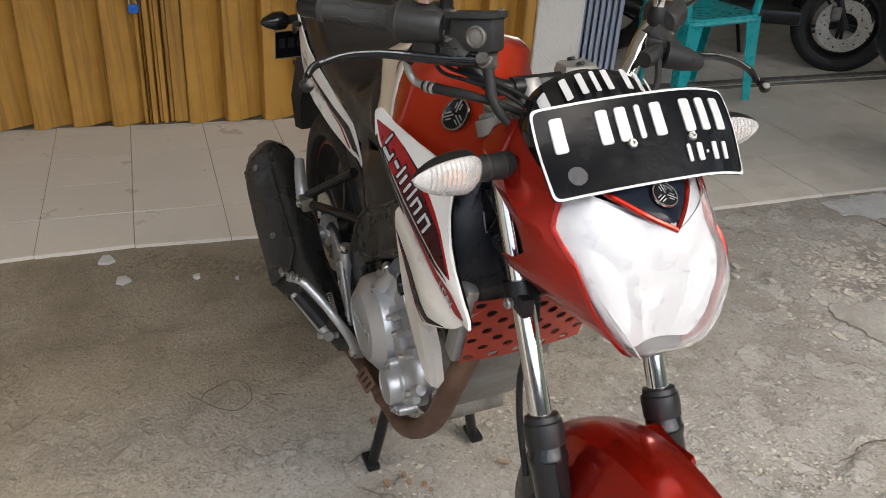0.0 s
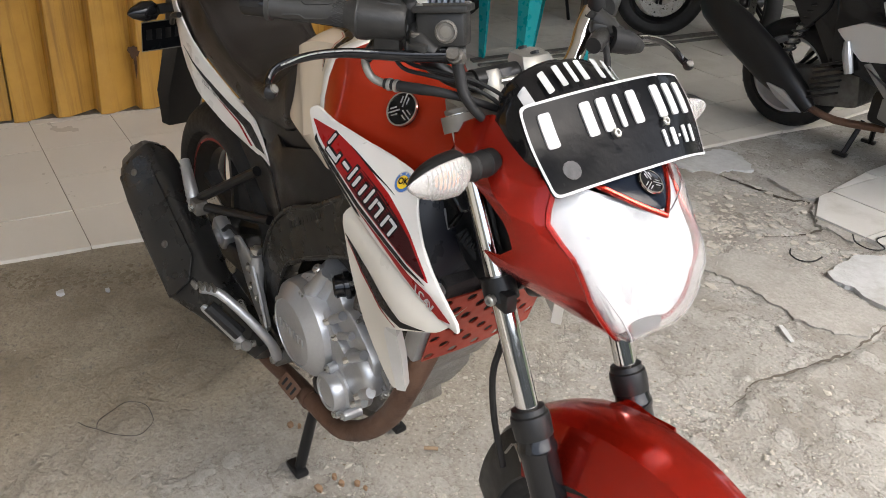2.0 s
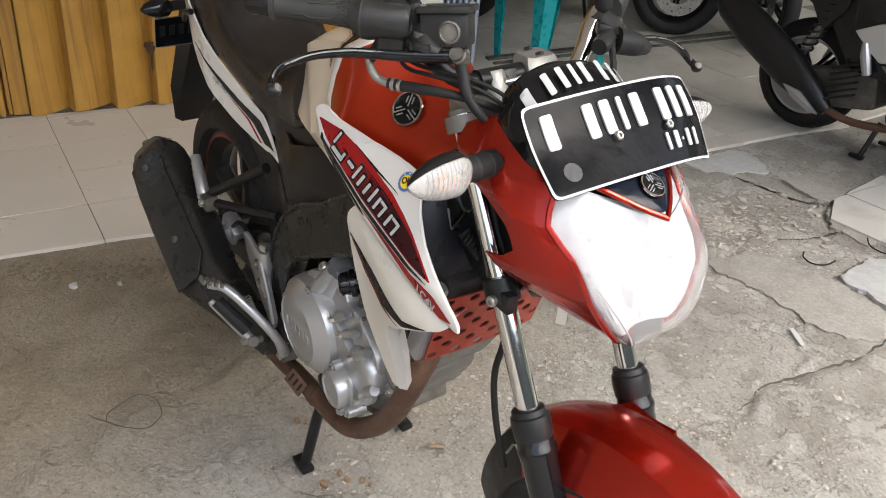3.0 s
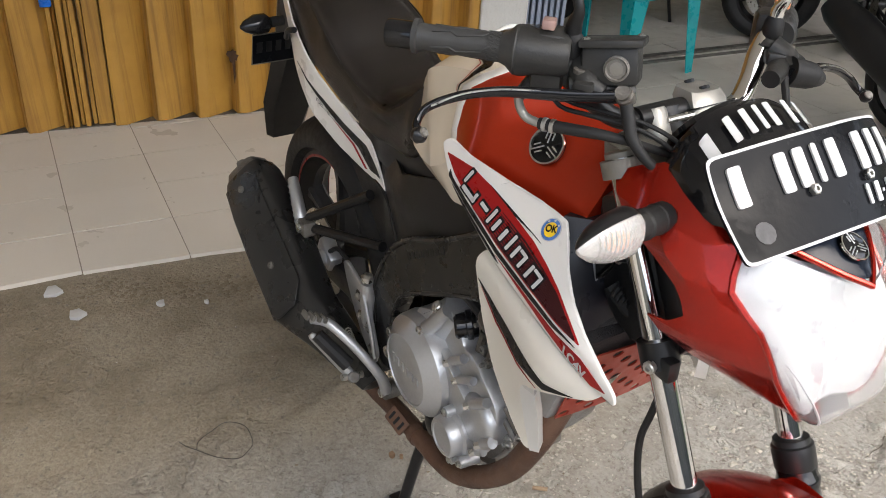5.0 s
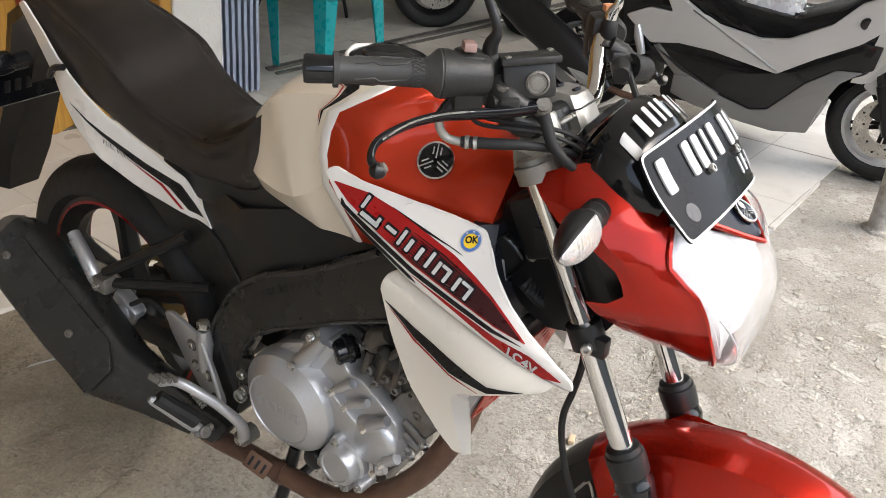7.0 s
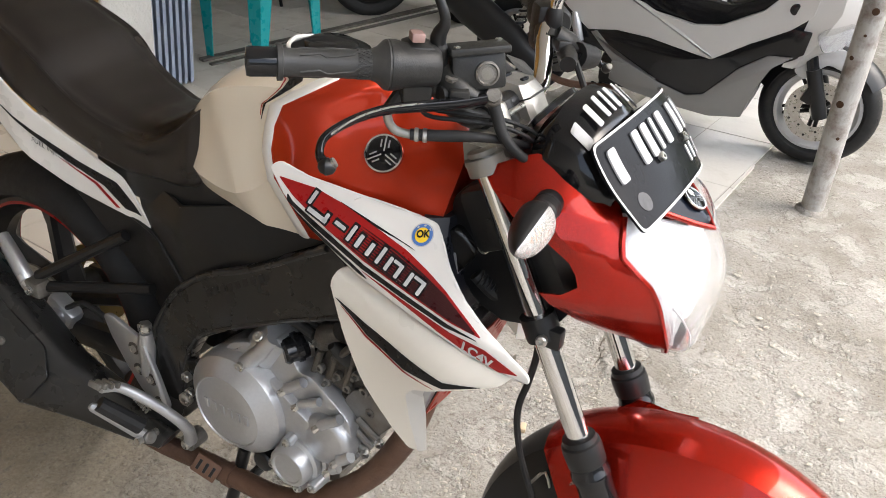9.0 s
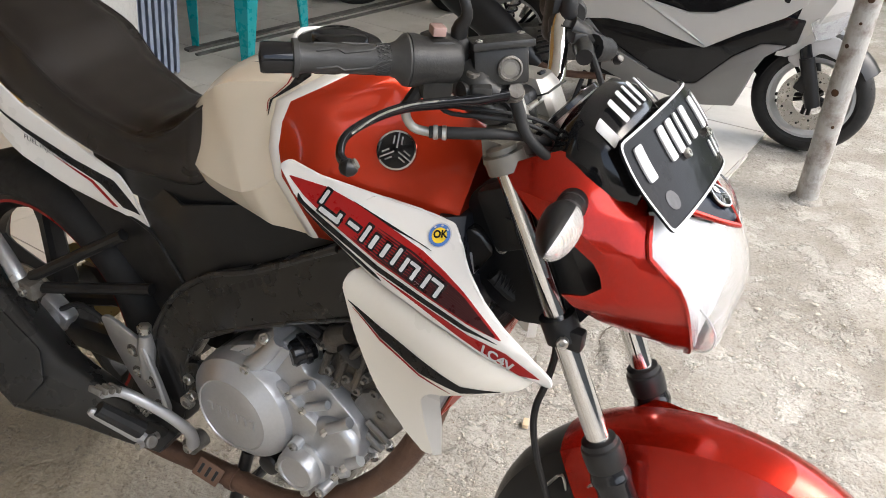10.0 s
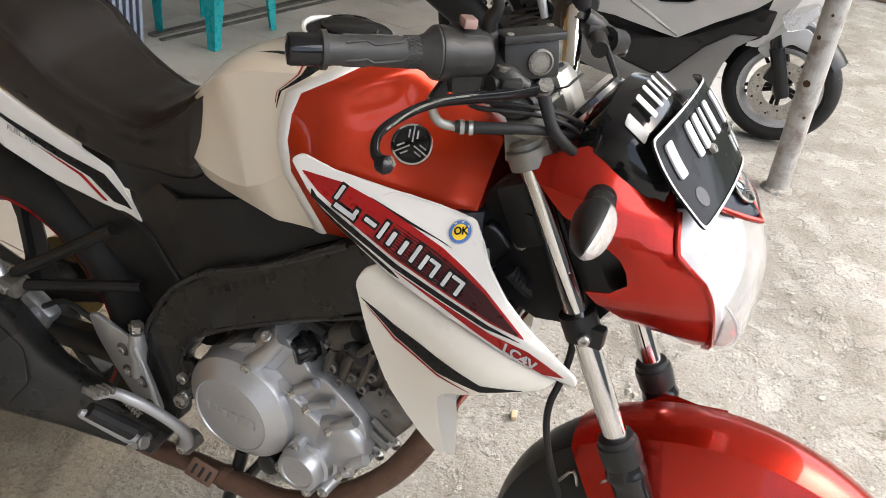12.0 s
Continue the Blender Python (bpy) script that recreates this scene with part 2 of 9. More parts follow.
    cell.inputs["Scale"].default_value = 3.2
    link(bend.outputs[2], cell.inputs["Vector"])
    hair = n.new("ShaderNodeMapRange")
    hair.inputs["From Min"].default_value, hair.inputs["From Max"].default_value = 0.014, 0.004
    link(cell.outputs["Distance"], hair.inputs["Value"])
    where = n.new("ShaderNodeMapRange")
    where.inputs["From Min"].default_value, where.inputs["From Max"].default_value = 0.57, 0.66
    link(wander.outputs["Fac"], where.inputs["Value"])
    crack = n.new("ShaderNodeMath")
    crack.operation = "MULTIPLY"
    link(hair.outputs["Result"], crack.inputs[0])
    link(where.outputs["Result"], crack.inputs[1])
    lined = n.new("ShaderNodeMix")
    lined.data_type, lined.blend_type = "RGBA", "MULTIPLY"
    link(crack.outputs[0], lined.inputs["Factor"])
    link(worn.outputs[2], lined.inputs[6])
    lined.inputs[7].default_value = (0.42, 0.39, 0.35, 1)
    link(lined.outputs[2], b.inputs["Base Color"])
    fine = b.inputs["Normal"].links[0].from_node
    link(relief.outputs["Normal"], fine.inputs["Normal"])
    return m


CONCRETE = ground_material()
DUSTY = material("dusty_black_casting", (0.021, 0.0205, 0.0195), 0.42, 0.1, (0.036, 0.035, 0.032), 40, 0.8, stain=(0.085, 0.08, 0.072), stain_scale=30, stain_cover=0.25, bump=0.00016, bump_scale=420, spec=0.35)
BRICK_CHIP = material("brick_chip", (0.27, 0.17, 0.10), 0.9, 0.0, (0.20, 0.12, 0.07), 60, 0.7, bump=0.001, bump_scale=200)
PLASTER = material("pale_plaster_patch", (0.45, 0.455, 0.45), 0.75, 0.0, (0.35, 0.35, 0.335), 40, 0.7, stain=(0.27, 0.255, 0.225), stain_scale=9, stain_cover=0.38, bump=0.0015, bump_scale=120)
SKIN = material("smooth_cement_skin", (0.375, 0.358, 0.328), 0.85, 0.0, (0.27, 0.253, 0.225), 90, 0.8, stain=(0.225, 0.205, 0.172), stain_scale=7, stain_cover=0.42, bump=0.0026, bump_scale=120)
CRACK_DARK = material("crack_dark", (0.11, 0.097, 0.08), 0.95, 0.0, (0.10, 0.085, 0.07), 60, 0.7, spec=0.1)
SCREED = material("pale_screed", (0.60, 0.57, 0.50), 0.6, 0.0, (0.50, 0.47, 0.41), 12, 0.7, stain=(0.3, 0.26, 0.2), stain_scale=3, stain_cover=0.38, bump=0.002, bump_scale=90)
TILE = material("cream_floor_tile", (0.60, 0.565, 0.50), 0.34, 0.0, (0.58, 0.54, 0.47), 3, 0.6, stain=(0.52, 0.48, 0.41), stain_scale=1.6, stain_cover=0.3, vary=0.10, bump=0.0003, bump_scale=60)
# darker, more stained copy of TILE; the porch's shade is put into its colour
TILE_SHADED = material("shaded_floor_tile", (0.57, 0.54, 0.48), 0.42, 0.0, (0.48, 0.45, 0.39), 4, 0.7, stain=(0.37, 0.335, 0.275), stain_scale=3.5, stain_cover=0.38, vary=0.2, bump=0.0006, bump_scale=60)
TILE_WORN = material("worn_floor_tile", (0.58, 0.565, 0.53), 0.36, 0.0, (0.50, 0.485, 0.45), 4, 0.6, stain=(0.34, 0.315, 0.27), stain_scale=4.5, stain_cover=0.36, vary=0.2, bump=0.0004, bump_scale=60)
GROUT = material("grey_mortar", (0.29, 0.265, 0.225), 0.9, 0.0, (0.21, 0.19, 0.165), 40, 0.7, bump=0.002, bump_scale=200)
SHUTTER = material("ochre_enamel", (0.44, 0.238, 0.045), 0.36, 0.0, (0.34, 0.174, 0.033), 9, 0.7, stain=(0.15, 0.068, 0.02), stain_scale=30, stain_cover=0.41, bump=0.0006, bump_scale=40, streak=0.035)
BLUE_DOOR = material("faded_blue_enamel", (0.31, 0.35, 0.42), 0.45, 0.1, (0.25, 0.29, 0.36), 6, 0.7, stain=(0.34, 0.31, 0.27), stain_scale=9, stain_cover=0.25)
WALL = material("white_limewash", (0.6, 0.585, 0.54), 0.9, 0.0, (0.52, 0.5, 0.46), 5, 0.7, stain=(0.4, 0.37, 0.32), stain_scale=5, stain_cover=0.33, bump=0.002, bump_scale=60)
# for the unseen walls that darken what chrome and paint reflect
BACKDROP_DARK = material("dark_backdrop", (0.16, 0.155, 0.14), 0.9, 0.0, (0.11, 0.11, 0.10), 1.2, 0.7, stain=(0.07, 0.085, 0.06), stain_scale=0.7, stain_cover=0.4)
CEILING = material("pale_roof_sheet", (0.74, 0.735, 0.71), 0.9, 0.0, (0.66, 0.655, 0.63), 3, 0.6)
TEAL = material("teal_plastic", (0.010, 0.33, 0.345), 0.3, 0.0, (0.009, 0.29, 0.305), 12, 0.5)
POLE = material("flaking_white_paint", (0.40, 0.39, 0.365), 0.5, 0.1, (0.33, 0.315, 0.29), 14, 0.7, stain=(0.12, 0.08, 0.055), stain_scale=16, stain_cover=0.42, bump=0.001, bump_scale=120)
RUST_SPOT = material("rust_patch", (0.075, 0.040, 0.022), 0.85, 0.0, (0.04, 0.022, 0.014), 40, 0.7, bump=0.001, bump_scale=200, spec=0.2)
WOOD = material("weathered_wood", (0.3, 0.21, 0.13), 0.7, 0.0, (0.2, 0.14, 0.09), 30, 0.7, bump=0.001, bump_scale=100)
GREEN_WALL = material("pale_green_plaster", (0.34, 0.38, 0.24), 0.9, 0.0, (0.28, 0.31, 0.2), 4, 0.7, stain=(0.2, 0.2, 0.15), stain_scale=2, stain_cover=0.3)
PADLOCK = material("blue_padlock", (0.01, 0.12, 0.5), 0.3, 0.0, (0.01, 0.1, 0.42), 30, 0.4)
FILM = material("clear_wrapping", (0.85, 0.85, 0.86), 0.2, 0.0, (0.75, 0.75, 0.77), 30, 0.6, glass=0.2, bump=0.004, bump_scale=40)


# ---- builders ----
def linked(name, bm, mat, parent=None, label="", smooth=35):
    me = bpy.data.meshes.new(name)
    bmesh.ops.recalc_face_normals(bm, faces=bm.faces)
    bm.to_mesh(me)
    bm.free()
    me.materials.append(mat)
    if smooth:
        me.polygons.foreach_set("use_smooth", [True] * len(me.polygons))
        me.set_sharp_from_angle(angle=radians(smooth))
    ob = new(name, me)
    ob.parent = parent
    return tagged(ob, label)


def part(name, bm, mat, parent, label="", smooth=35):
    return linked(name, bm, mat, parent, label, smooth)


def thing(name, label, category, group="", kind=""):
    return tagged(new(name), label, category, group, kind)


def structure(name, bm, mat, label, category, smooth=0):
    return tagged(linked(name, bm, mat, None, "", smooth), label, category, "", "structure")


def V(*p):
    return Vector(p)


def curve_through(points, steps=6, closed=False):
    """A smooth line through the points."""
    p = [Vector(q) for q in points]
    n, out = len(p), []
    for i in range(n if closed else n - 1):
        a = p[(i - 1) % n] if closed or i else p[0] * 2 - p[1]
        b, c = p[i], p[(i + 1) % n]
        d = p[(i + 2) % n] if closed or i + 2 < n else c * 2 - b
        for k in range(steps):
            t = k / steps
            out.append(0.5 * ((2 * b) + (c - a) * t + (2 * a - 5 * b + 4 * c - d) * t * t + (3 * b - a - 3 * c + d) * t ** 3))
    return out if closed else out + [p[-1]]


def loft(rings, closed=True, caps=True, bm=None):
    bm = bm or bmesh.new()
    rows = [[bm.verts.new(v) for v in r] for r in rings]
    n = len(rows[0])
    for a, b in zip(rows, rows[1:]):
        for i in range(n if closed else n - 1):
            j = (i + 1) % n
            bm.faces.new((a[i], a[j], b[j], b[i]))
    if caps and closed:
        bm.faces.new(rows[0][::-1])
        bm.faces.new(rows[-1])
    return bm


def tube(points, radius, seg=10, steps=0, bm=None, caps=True, flat=1.0):
    """A round bar along a line; radius may be a list."""
    p = curve_through(points, steps) if steps else [Vector(q) for q in points]
    radii = radius if isinstance(radius, (list, tuple)) else [radius] * len(p)
    if len(radii) != len(p):
        radii = list(np.interp(np.linspace(0, 1, len(p)), np.linspace(0, 1, len(radii)), radii).tolist())
    way = (p[1] - p[0]).normalized()
    side = way.orthogonal().normalized() if abs(way.z) < 0.9 else V(0, 1, 0)
    side = (side - way * side.dot(way)).normalized()
    rings = []
    for i, q in enumerate(p):
        w = (p[min(i + 1, len(p) - 1)] - p[max(i - 1, 0)]).normalized()
        side = (side - w * side.dot(w)).normalized()
        up = w.cross(side)
        rings.append([q + radii[i] * (math.cos(a) * side + flat * math.sin(a) * up) for a in (2 * math.pi * k / seg for k in range(seg))])
    return loft(rings, caps=caps, bm=bm)


def lathe(profile, origin, axis, seg=24, bm=None, caps=True):
    """A turned shape: pairs of height along the axis and radius."""
    origin, axis = Vector(origin), Vector(axis).normalized()
    u = axis.orthogonal().normalized()
    w = axis.cross(u)
    rings = [[origin + axis * h + max(r, 1e-4) * (math.cos(a) * u + math.sin(a) * w) for a in (2 * math.pi * k / seg for k in range(seg))] for h, r in profile]
    return loft(rings, caps=caps, bm=bm)


def box(centre, size, bevel=0.0, turn=None, bm=None, taper=1.0):
    """A block with eased edges; taper narrows its top."""
    own = bmesh.new()
    bmesh.ops.create_cube(own, size=1)
    for v in own.verts:
        k = taper if v.co.z > 0 else 1.0
        v.co = V(v.co.x * size[0] * k, v.co.y * size[1] * k, v.co.z * size[2])
    if bevel:
        bmesh.ops.bevel(own, geom=own.edges[:], offset=bevel, segments=2, affect="EDGES", profile=0.5)
    m = Matrix.Translation(centre) @ (turn.to_4x4() if turn else Matrix())
    own.transform(m)
    return merged(own, bm)


def merged(own, bm):
    if bm is None:
        return own
    me = bpy.data.meshes.new("joint")
    own.to_mesh(me)
    own.free()
    bm.from_mesh(me)
    bpy.data.meshes.remove(me)
    return bm


def prism(outline, to_space, depth, bevel=0.0, bm=None, step=0.0):
    """A plate with the given outline (pairs); to_space(u, v, h) gives the place of a point h into it."""
    own = bmesh.new()
    face = own.faces.new([own.verts.new((u, v, 0)) for u, v in outline])
    face.normal_update()
    if face.normal.z < 0:
        face.normal_flip()
    if step:
        bmesh.ops.triangulate(own, faces=own.faces[:], ngon_method="EAR_CLIP")
        lo = [min(p[k] for p in outline) for k in (0, 1)]
        hi = [max(p[k] for p in outline) for k in (0, 1)]
        for k, no in ((0, (1, 0, 0)), (1, (0, 1, 0))):
            q = lo[k] + step
            while q < hi[k]:
                at = V(q, 0, 0) if k == 0 else V(0, q, 0)
                bmesh.ops.bisect_plane(own, geom=own.verts[:] + own.edges[:] + own.faces[:], plane_co=at, plane_no=no, dist=1e-5)
                q += step
    if depth:
        made = bmesh.ops.extrude_face_region(own, geom=own.faces[:])
        bmesh.ops.translate(own, verts=[g for g in made["geom"] if isinstance(g, bmesh.types.BMVert)], vec=(0, 0, -1))
        if bevel:
            rim = [e for e in own.edges if len(e.link_faces) == 2 and abs(e.calc_face_angle(0)) > 1.0]
            for v in own.verts:
                v.co.z *= depth
            bmesh.ops.bevel(own, geom=rim, offset=bevel, segments=2, affect="EDGES", profile=0.5)
            for v in own.verts:
                v.co.z /= depth
    for v in own.verts:
        v.co = to_space(v.co.x, v.co.y, -v.co.z * depth)
    return merged(own, bm)


def rounded(outline, corner=0.01, steps=3):
    """The outline with its corners cut round."""
    out, n = [], len(outline)
    for i in range(n):
        a, b, c = (Vector((*outline[(i + k) % n], 0)) for k in (-1, 0, 1))
        r = min(corner, (a - b).length * 0.45, (c - b).length * 0.45)
        p, q = b + (a - b).normalized() * r, b + (c - b).normalized() * r
        for k in range(steps + 1):
            t = k / steps
            s = (1 - t) ** 2 * p + 2 * t * (1 - t) * b + t * t * q
            out.append((s.x, s.y))
    return out


def bolt(at, axis, r=0.006, h=0.006, bm=None):
    return lathe([(0, r), (h * 0.8, r), (h, r * 0.8), (h, r * 0.45), (h * 0.5, r * 0.4)], at, axis, 6 if r < 0.007 else 10, bm)


def lettering(text, size, to_space, bold=0.0):
    """Flat letters in the built-in font, laid out along u from 0 and centred on v."""
    cu = bpy.data.curves.new("letters", "FONT")
    cu.body, cu.size, cu.align_y, cu.extrude, cu.offset = text, size, "CENTER", 0.0, bold
    ob = bpy.data.objects.new("letters", cu)
    scene.collection.objects.link(ob)
    me = bpy.data.meshes.new_from_object(ob.evaluated_get(bpy.context.evaluated_depsgraph_get()))
    bm = bmesh.new()
    bm.from_mesh(me)
    bpy.data.objects.remove(ob)
    bpy.data.curves.remove(cu)
    bpy.data.meshes.remove(me)
    for v in bm.verts:
        v.co = to_space(v.co.x, v.co.y, 0)
    return bm


# ---- the setting ----
TURNED = Matrix.Rotation(radians(-13.9), 3, "Z")     # the building stands askew to the motorcycle
PLUMB = 0.055                                        # its front is a little out of plumb


def site(u, v, z=0.0):
    """A place in the building's own axes, from the door corner."""
    p = TURNED @ V(u, v + PLUMB * z, 0)
    return V(-2.032 + p.x, 1.290 + p.y, z)


def shell(u, v, z=0.0):
    """A place in the axes of the roof and the rooms behind."""
    p = Matrix.Rotation(radians(-4.5), 3, "Z") @ V(u, v, 0)
    return V(-2.30 + p.x, 1.50 + p.y, z)


def site_block(name, u0, u1, v0, v1, z0, z1, mat, label, category, axes=site):
    bm = bmesh.new()
    rings = [[axes(u0, v0, z), axes(u1, v0, z), axes(u1, v1, z), axes(u0, v1, z)] for z in (z0, z1)]
    loft(rings, bm=bm)
    bmesh.ops.bevel(bm, geom=bm.edges[:], offset=0.006, segments=1, affect="EDGES")
    return structure(name, bm, mat, label, category)


CRACKS = [
    [(0.33, 0.85), (0.30, 1.0), (0.345, 1.19), (0.355, 1.30), (0.359, 1.35), (0.355, 1.52), (0.350, 1.60)],
    [(-0.14, 1.94), (-0.09, 1.888), (-0.123, 1.732), (-0.20, 1.62)],
    [(-0.24, 2.04), (-0.32, 1.98), (-0.46, 1.96), (-0.58, 1.93)],
]


def segment_distance(px, py, a, b):
    ax, ay, bx, by = *a, *b
    dx, dy = bx - ax, by - ay
    t = np.clip(((px - ax) * dx + (py - ay) * dy) / (dx * dx + dy * dy), 0, 1)
    return np.hypot(px - ax - t * dx, py - ay - t * dy)


def build_ground():
    """One sheet: fine near the motorcycle, coarse out to the horizon."""
    fine_x = np.concatenate([np.arange(-1.6, -0.5, 0.018), np.arange(-0.5, 0.85, 0.0085), np.arange(0.85, 1.75, 0.018)])
    fine_y = np.concatenate([np.arange(-1.7, 0.6, 0.018), np.arange(0.6, 2.0, 0.0085), np.arange(2.0, 3.1, 0.018)])
    xs = np.concatenate([[-300, -80, -20, -8, -4, -2.4], fine_x, [1.9, 2.2, 2.8, 4, 7, 12, 30, 90, 300]])
    ys = np.concatenate([[-300, -80, -20, -8, -4, -2.4], fine_y, [3.2, 3.4, 3.7, 4.1, 4.6, 5.2, 6, 8, 14, 40, 120, 300]])
    gx, gy = np.meshgrid(xs, ys, indexing="ij")
    z = np.zeros_like(gx)
    wobble = np.array([[noise.noise((x * 9, y * 9, 3.0)) for y in ys] for x in xs])
    broken = np.array([[noise.noise((x * 2.1 + 4, y * 2.1, 7.0)) for y in ys] for x in xs])
    grain = np.array([[noise.noise((x * 38, y * 38, 1.0)) for y in ys] for x in xs])
    near = (gx > -1.6) & (gx < 1.75) & (gy > -1.7) & (gy < 3.1)
    z += near * (0.0025 * wobble + 0.0012 * grain)
    # spalled patches, where the skin has come away
    rough = np.clip((broken - 0.08) * 9, 0, 1) * (gx > -0.75)
    z -= near * rough * (0.004 + 0.0045 * np.abs(grain) + 0.003 * np.abs(wobble))
    for line in CRACKS:
        far = np.full_like(gx, 9.0)
        for a, b in zip(line, line[1:]):
            far = np.minimum(far, segment_distance(gx + 0.02 * wobble, gy + 0.02 * grain + 0.015 * wobble, a, b))
        z -= near * 0.006 * np.exp(-(far / 0.007) ** 2)
        z += near * 0.004 * np.exp(-((far - 0.03) / 0.03) ** 2) * (wobble > 0)
    n, m = gx.shape
    verts = np.stack([gx, gy, z - 0.004], -1).reshape(-1, 3)
    i = (np.arange(n - 1)[:, None] * m + np.arange(m - 1)).ravel()
    faces = np.stack([i, i + m, i + m + 1, i + 1], -1)
    me = bpy.data.meshes.new("ground")
    me.from_pydata(verts.tolist(), [], faces.tolist())
    me.materials.append(CONCRETE)
    me.polygons.foreach_set("use_smooth", [True] * len(me.polygons))
    tagged(new("ground", me), "worn grey-brown concrete ground with cracks and spalled patches", "ground", "", "structure")


build_ground()


def build_cracks():
    """Thin dark ragged ribbons lying down in the cracks."""
    for line in CRACKS:
        p = curve_through([(x, y, 0) for x, y in line], 14)
        left, right = [], []
        for i, q in enumerate(p):
            w = (p[min(i + 1, len(p) - 1)] - p[max(i - 1, 0)]).normalized()
            side = V(-w.y, w.x, 0)
            q = q + side * (0.010 * noise.noise((q.x * 30, q.y * 30, 0)) + 0.012 * noise.noise((q.x * 9, q.y * 9, 4.0)))
            wide = max(0.0005, 0.0019 + 0.0032 * noise.noise((q.x * 22, q.y * 22, 8.0))) * min(1, 6 * min(i, len(p) - 1 - i) / len(p) + 0.1)
            left.append(V(q.x + side.x * wide, q.y + side.y * wide, -0.0035))
            right.append(V(q.x - side.x * wide, q.y - side.y * wide, -0.0035))
        low = [[a - V(0, 0, 0.02) for a in r] for r in (left, right)]
        bm = loft([left, right, low[1], low[0]], closed=False)
        structure("crack", bm, CRACK_DARK, "dark crack in the concrete", "crack")


build_cracks()


def ragged(outline, step=0.012, wander=0.022):
    """The outline with its sides broken into small uneven steps."""
    out, n = [], len(outline)
    for i in range(n):
        a, b = Vector((*outline[i], 0)), Vector((*outline[(i + 1) % n], 0))
        k = max(1, round((b - a).length / step))
        side = V(-(b - a).y, (b - a).x, 0).normalized()
        for j in range(k):
            p = a.lerp(b, j / k)
            p += side * wander * (noise.noise((p.x * 19, p.y * 19, 2.0)) + 0.6 * noise.noise((p.x * 61, p.y * 61, 5.0)))
            out.append((p.x, p.y))
    return out


def build_patches():
    """What is left of the cement skin: thin plates with ragged edges."""
    for shape, top, mat, label in (
            ([(-0.223, 2.029), (-0.202, 2.169), (-0.163, 2.445), (0.00, 2.16), (0.048, 1.939), (0.026, 1.874), (-0.047, 1.889), (-0.129, 1.894)], 0.0030, SKIN, "smooth grey patch of cement skin with broken edges"),
            ([(-0.748, 1.853), (-0.738, 2.119), (-0.665, 2.173), (-0.515, 2.083), (-0.579, 1.957), (-0.651, 1.858)], 0.0030, PLASTER, "pale patch of cement skin with broken edges"),
            ([(-0.191, 1.343), (-0.162, 1.49), (-0.074, 1.549), (0.005, 1.557), (0.085, 1.589), (0.165, 1.585), (0.245, 1.576), (0.336, 1.566), (0.340, 1.50), (0.338, 1.385), (0.291, 1.358), (0.187, 1.323), (0.077, 1.341), (-0.05, 1.346), (-0.114, 1.318)], 0.0026, SKIN, "smooth grey patch of cement skin with broken edges"),
            ([(-0.458, 2.077), (-0.418, 2.202), (-0.256, 2.218), (-0.234, 2.056), (-0.334, 2.044)], 0.0026, SKIN, "smooth grey patch of cement skin with broken edges")):
        line = ragged(shape)
        bm = prism(line, lambda u, v, h, z=top: V(u, v, z - h + 0.0015 * noise.noise((u * 14, v * 14, 1.0))), top + 0.012, step=0.05)
        structure("pavement_patch", bm, mat, label, "patch")


build_patches()


def clipped(poly, keep):
    """The polygon cut by the half-plane keep = (a, b, c): a x + b y + c >= 0."""
    a, b, c = keep
    out = []
    for p, q in zip(poly, poly[1:] + poly[:1]):
        dp, dq = a * p[0] + b * p[1] + c, a * q[0] + b * q[1] + c
        if dp >= 0:
            out.append(p)
        if (dp >= 0) != (dq >= 0):
            t = dp / (dp - dq)
            out.append((p[0] + t * (q[0] - p[0]), p[1] + t * (q[1] - p[1])))
    return out


def edge_line(p, q):
    """The half-plane to the left of the way from p to q."""
    dx, dy = q[0] - p[0], q[1] - p[1]
    return (-dy, dx, dy * p[0] - dx * p[1])


JOINT, TILE_TOP = 0.0035, 0.009
EDGES_PORCH = [(-1.50, -3.2), (-1.378, -0.95), (-1.338, -0.6), (-1.268, -0.25), (-1.222, -0.05), (-0.86, 1.4), (-0.80, 1.9), (-0.72, 2.45), (-0.66, 2.75), (-0.62, 4.6)]


def tile_mesh(poly, z0, z1):
    bm = bmesh.new()
    loft([[V(x, y, z) for x, y in poly] for z in (z0, z1)], bm=bm)
    return bm


def lay_tiles(parent, node, along, aside, rows, cols, halfplanes, mat):
    """Tiles on a grid from one joint crossing, along and aside being its two steps."""
    rng = random.Random(5)
    along, aside = V(*along, 0), V(*aside, 0)
    gap_a, gap_b = JOINT / 2 / along.length, JOINT / 2 / aside.length
    for i in range(*rows):
        for j in range(*cols):
            poly = []
            for a, b in ((gap_a, gap_b), (1 - gap_a, gap_b), (1 - gap_a, 1 - gap_b), (gap_a, 1 - gap_b)):
                p = V(*node, 0) + along * (i + a) + aside * (j + b)
                poly.append((p.x, p.y))
            cx, cy = sum(p[0] for p in poly) / 4, sum(p[1] for p in poly) / 4
            for keep in halfplanes(cx, cy):
                poly = clipped(poly, keep) if len(poly) > 2 else []
            if len(poly) < 3:
                continue
            area = abs(sum(p[0] * q[1] - p[1] * q[0] for p, q in zip(poly, poly[1:] + poly[:1]))) / 2
            if area < 0.0015:
                continue
            top = TILE_TOP + rng.uniform(-0.0012, 0.0012)
            # tiles towards the doorway take the copy with shade in its colour
            part("tile", tile_mesh(poly, -0.02, top), TILE_SHADED if mat is TILE and cy > 1.15 else mat, parent, "", 0)


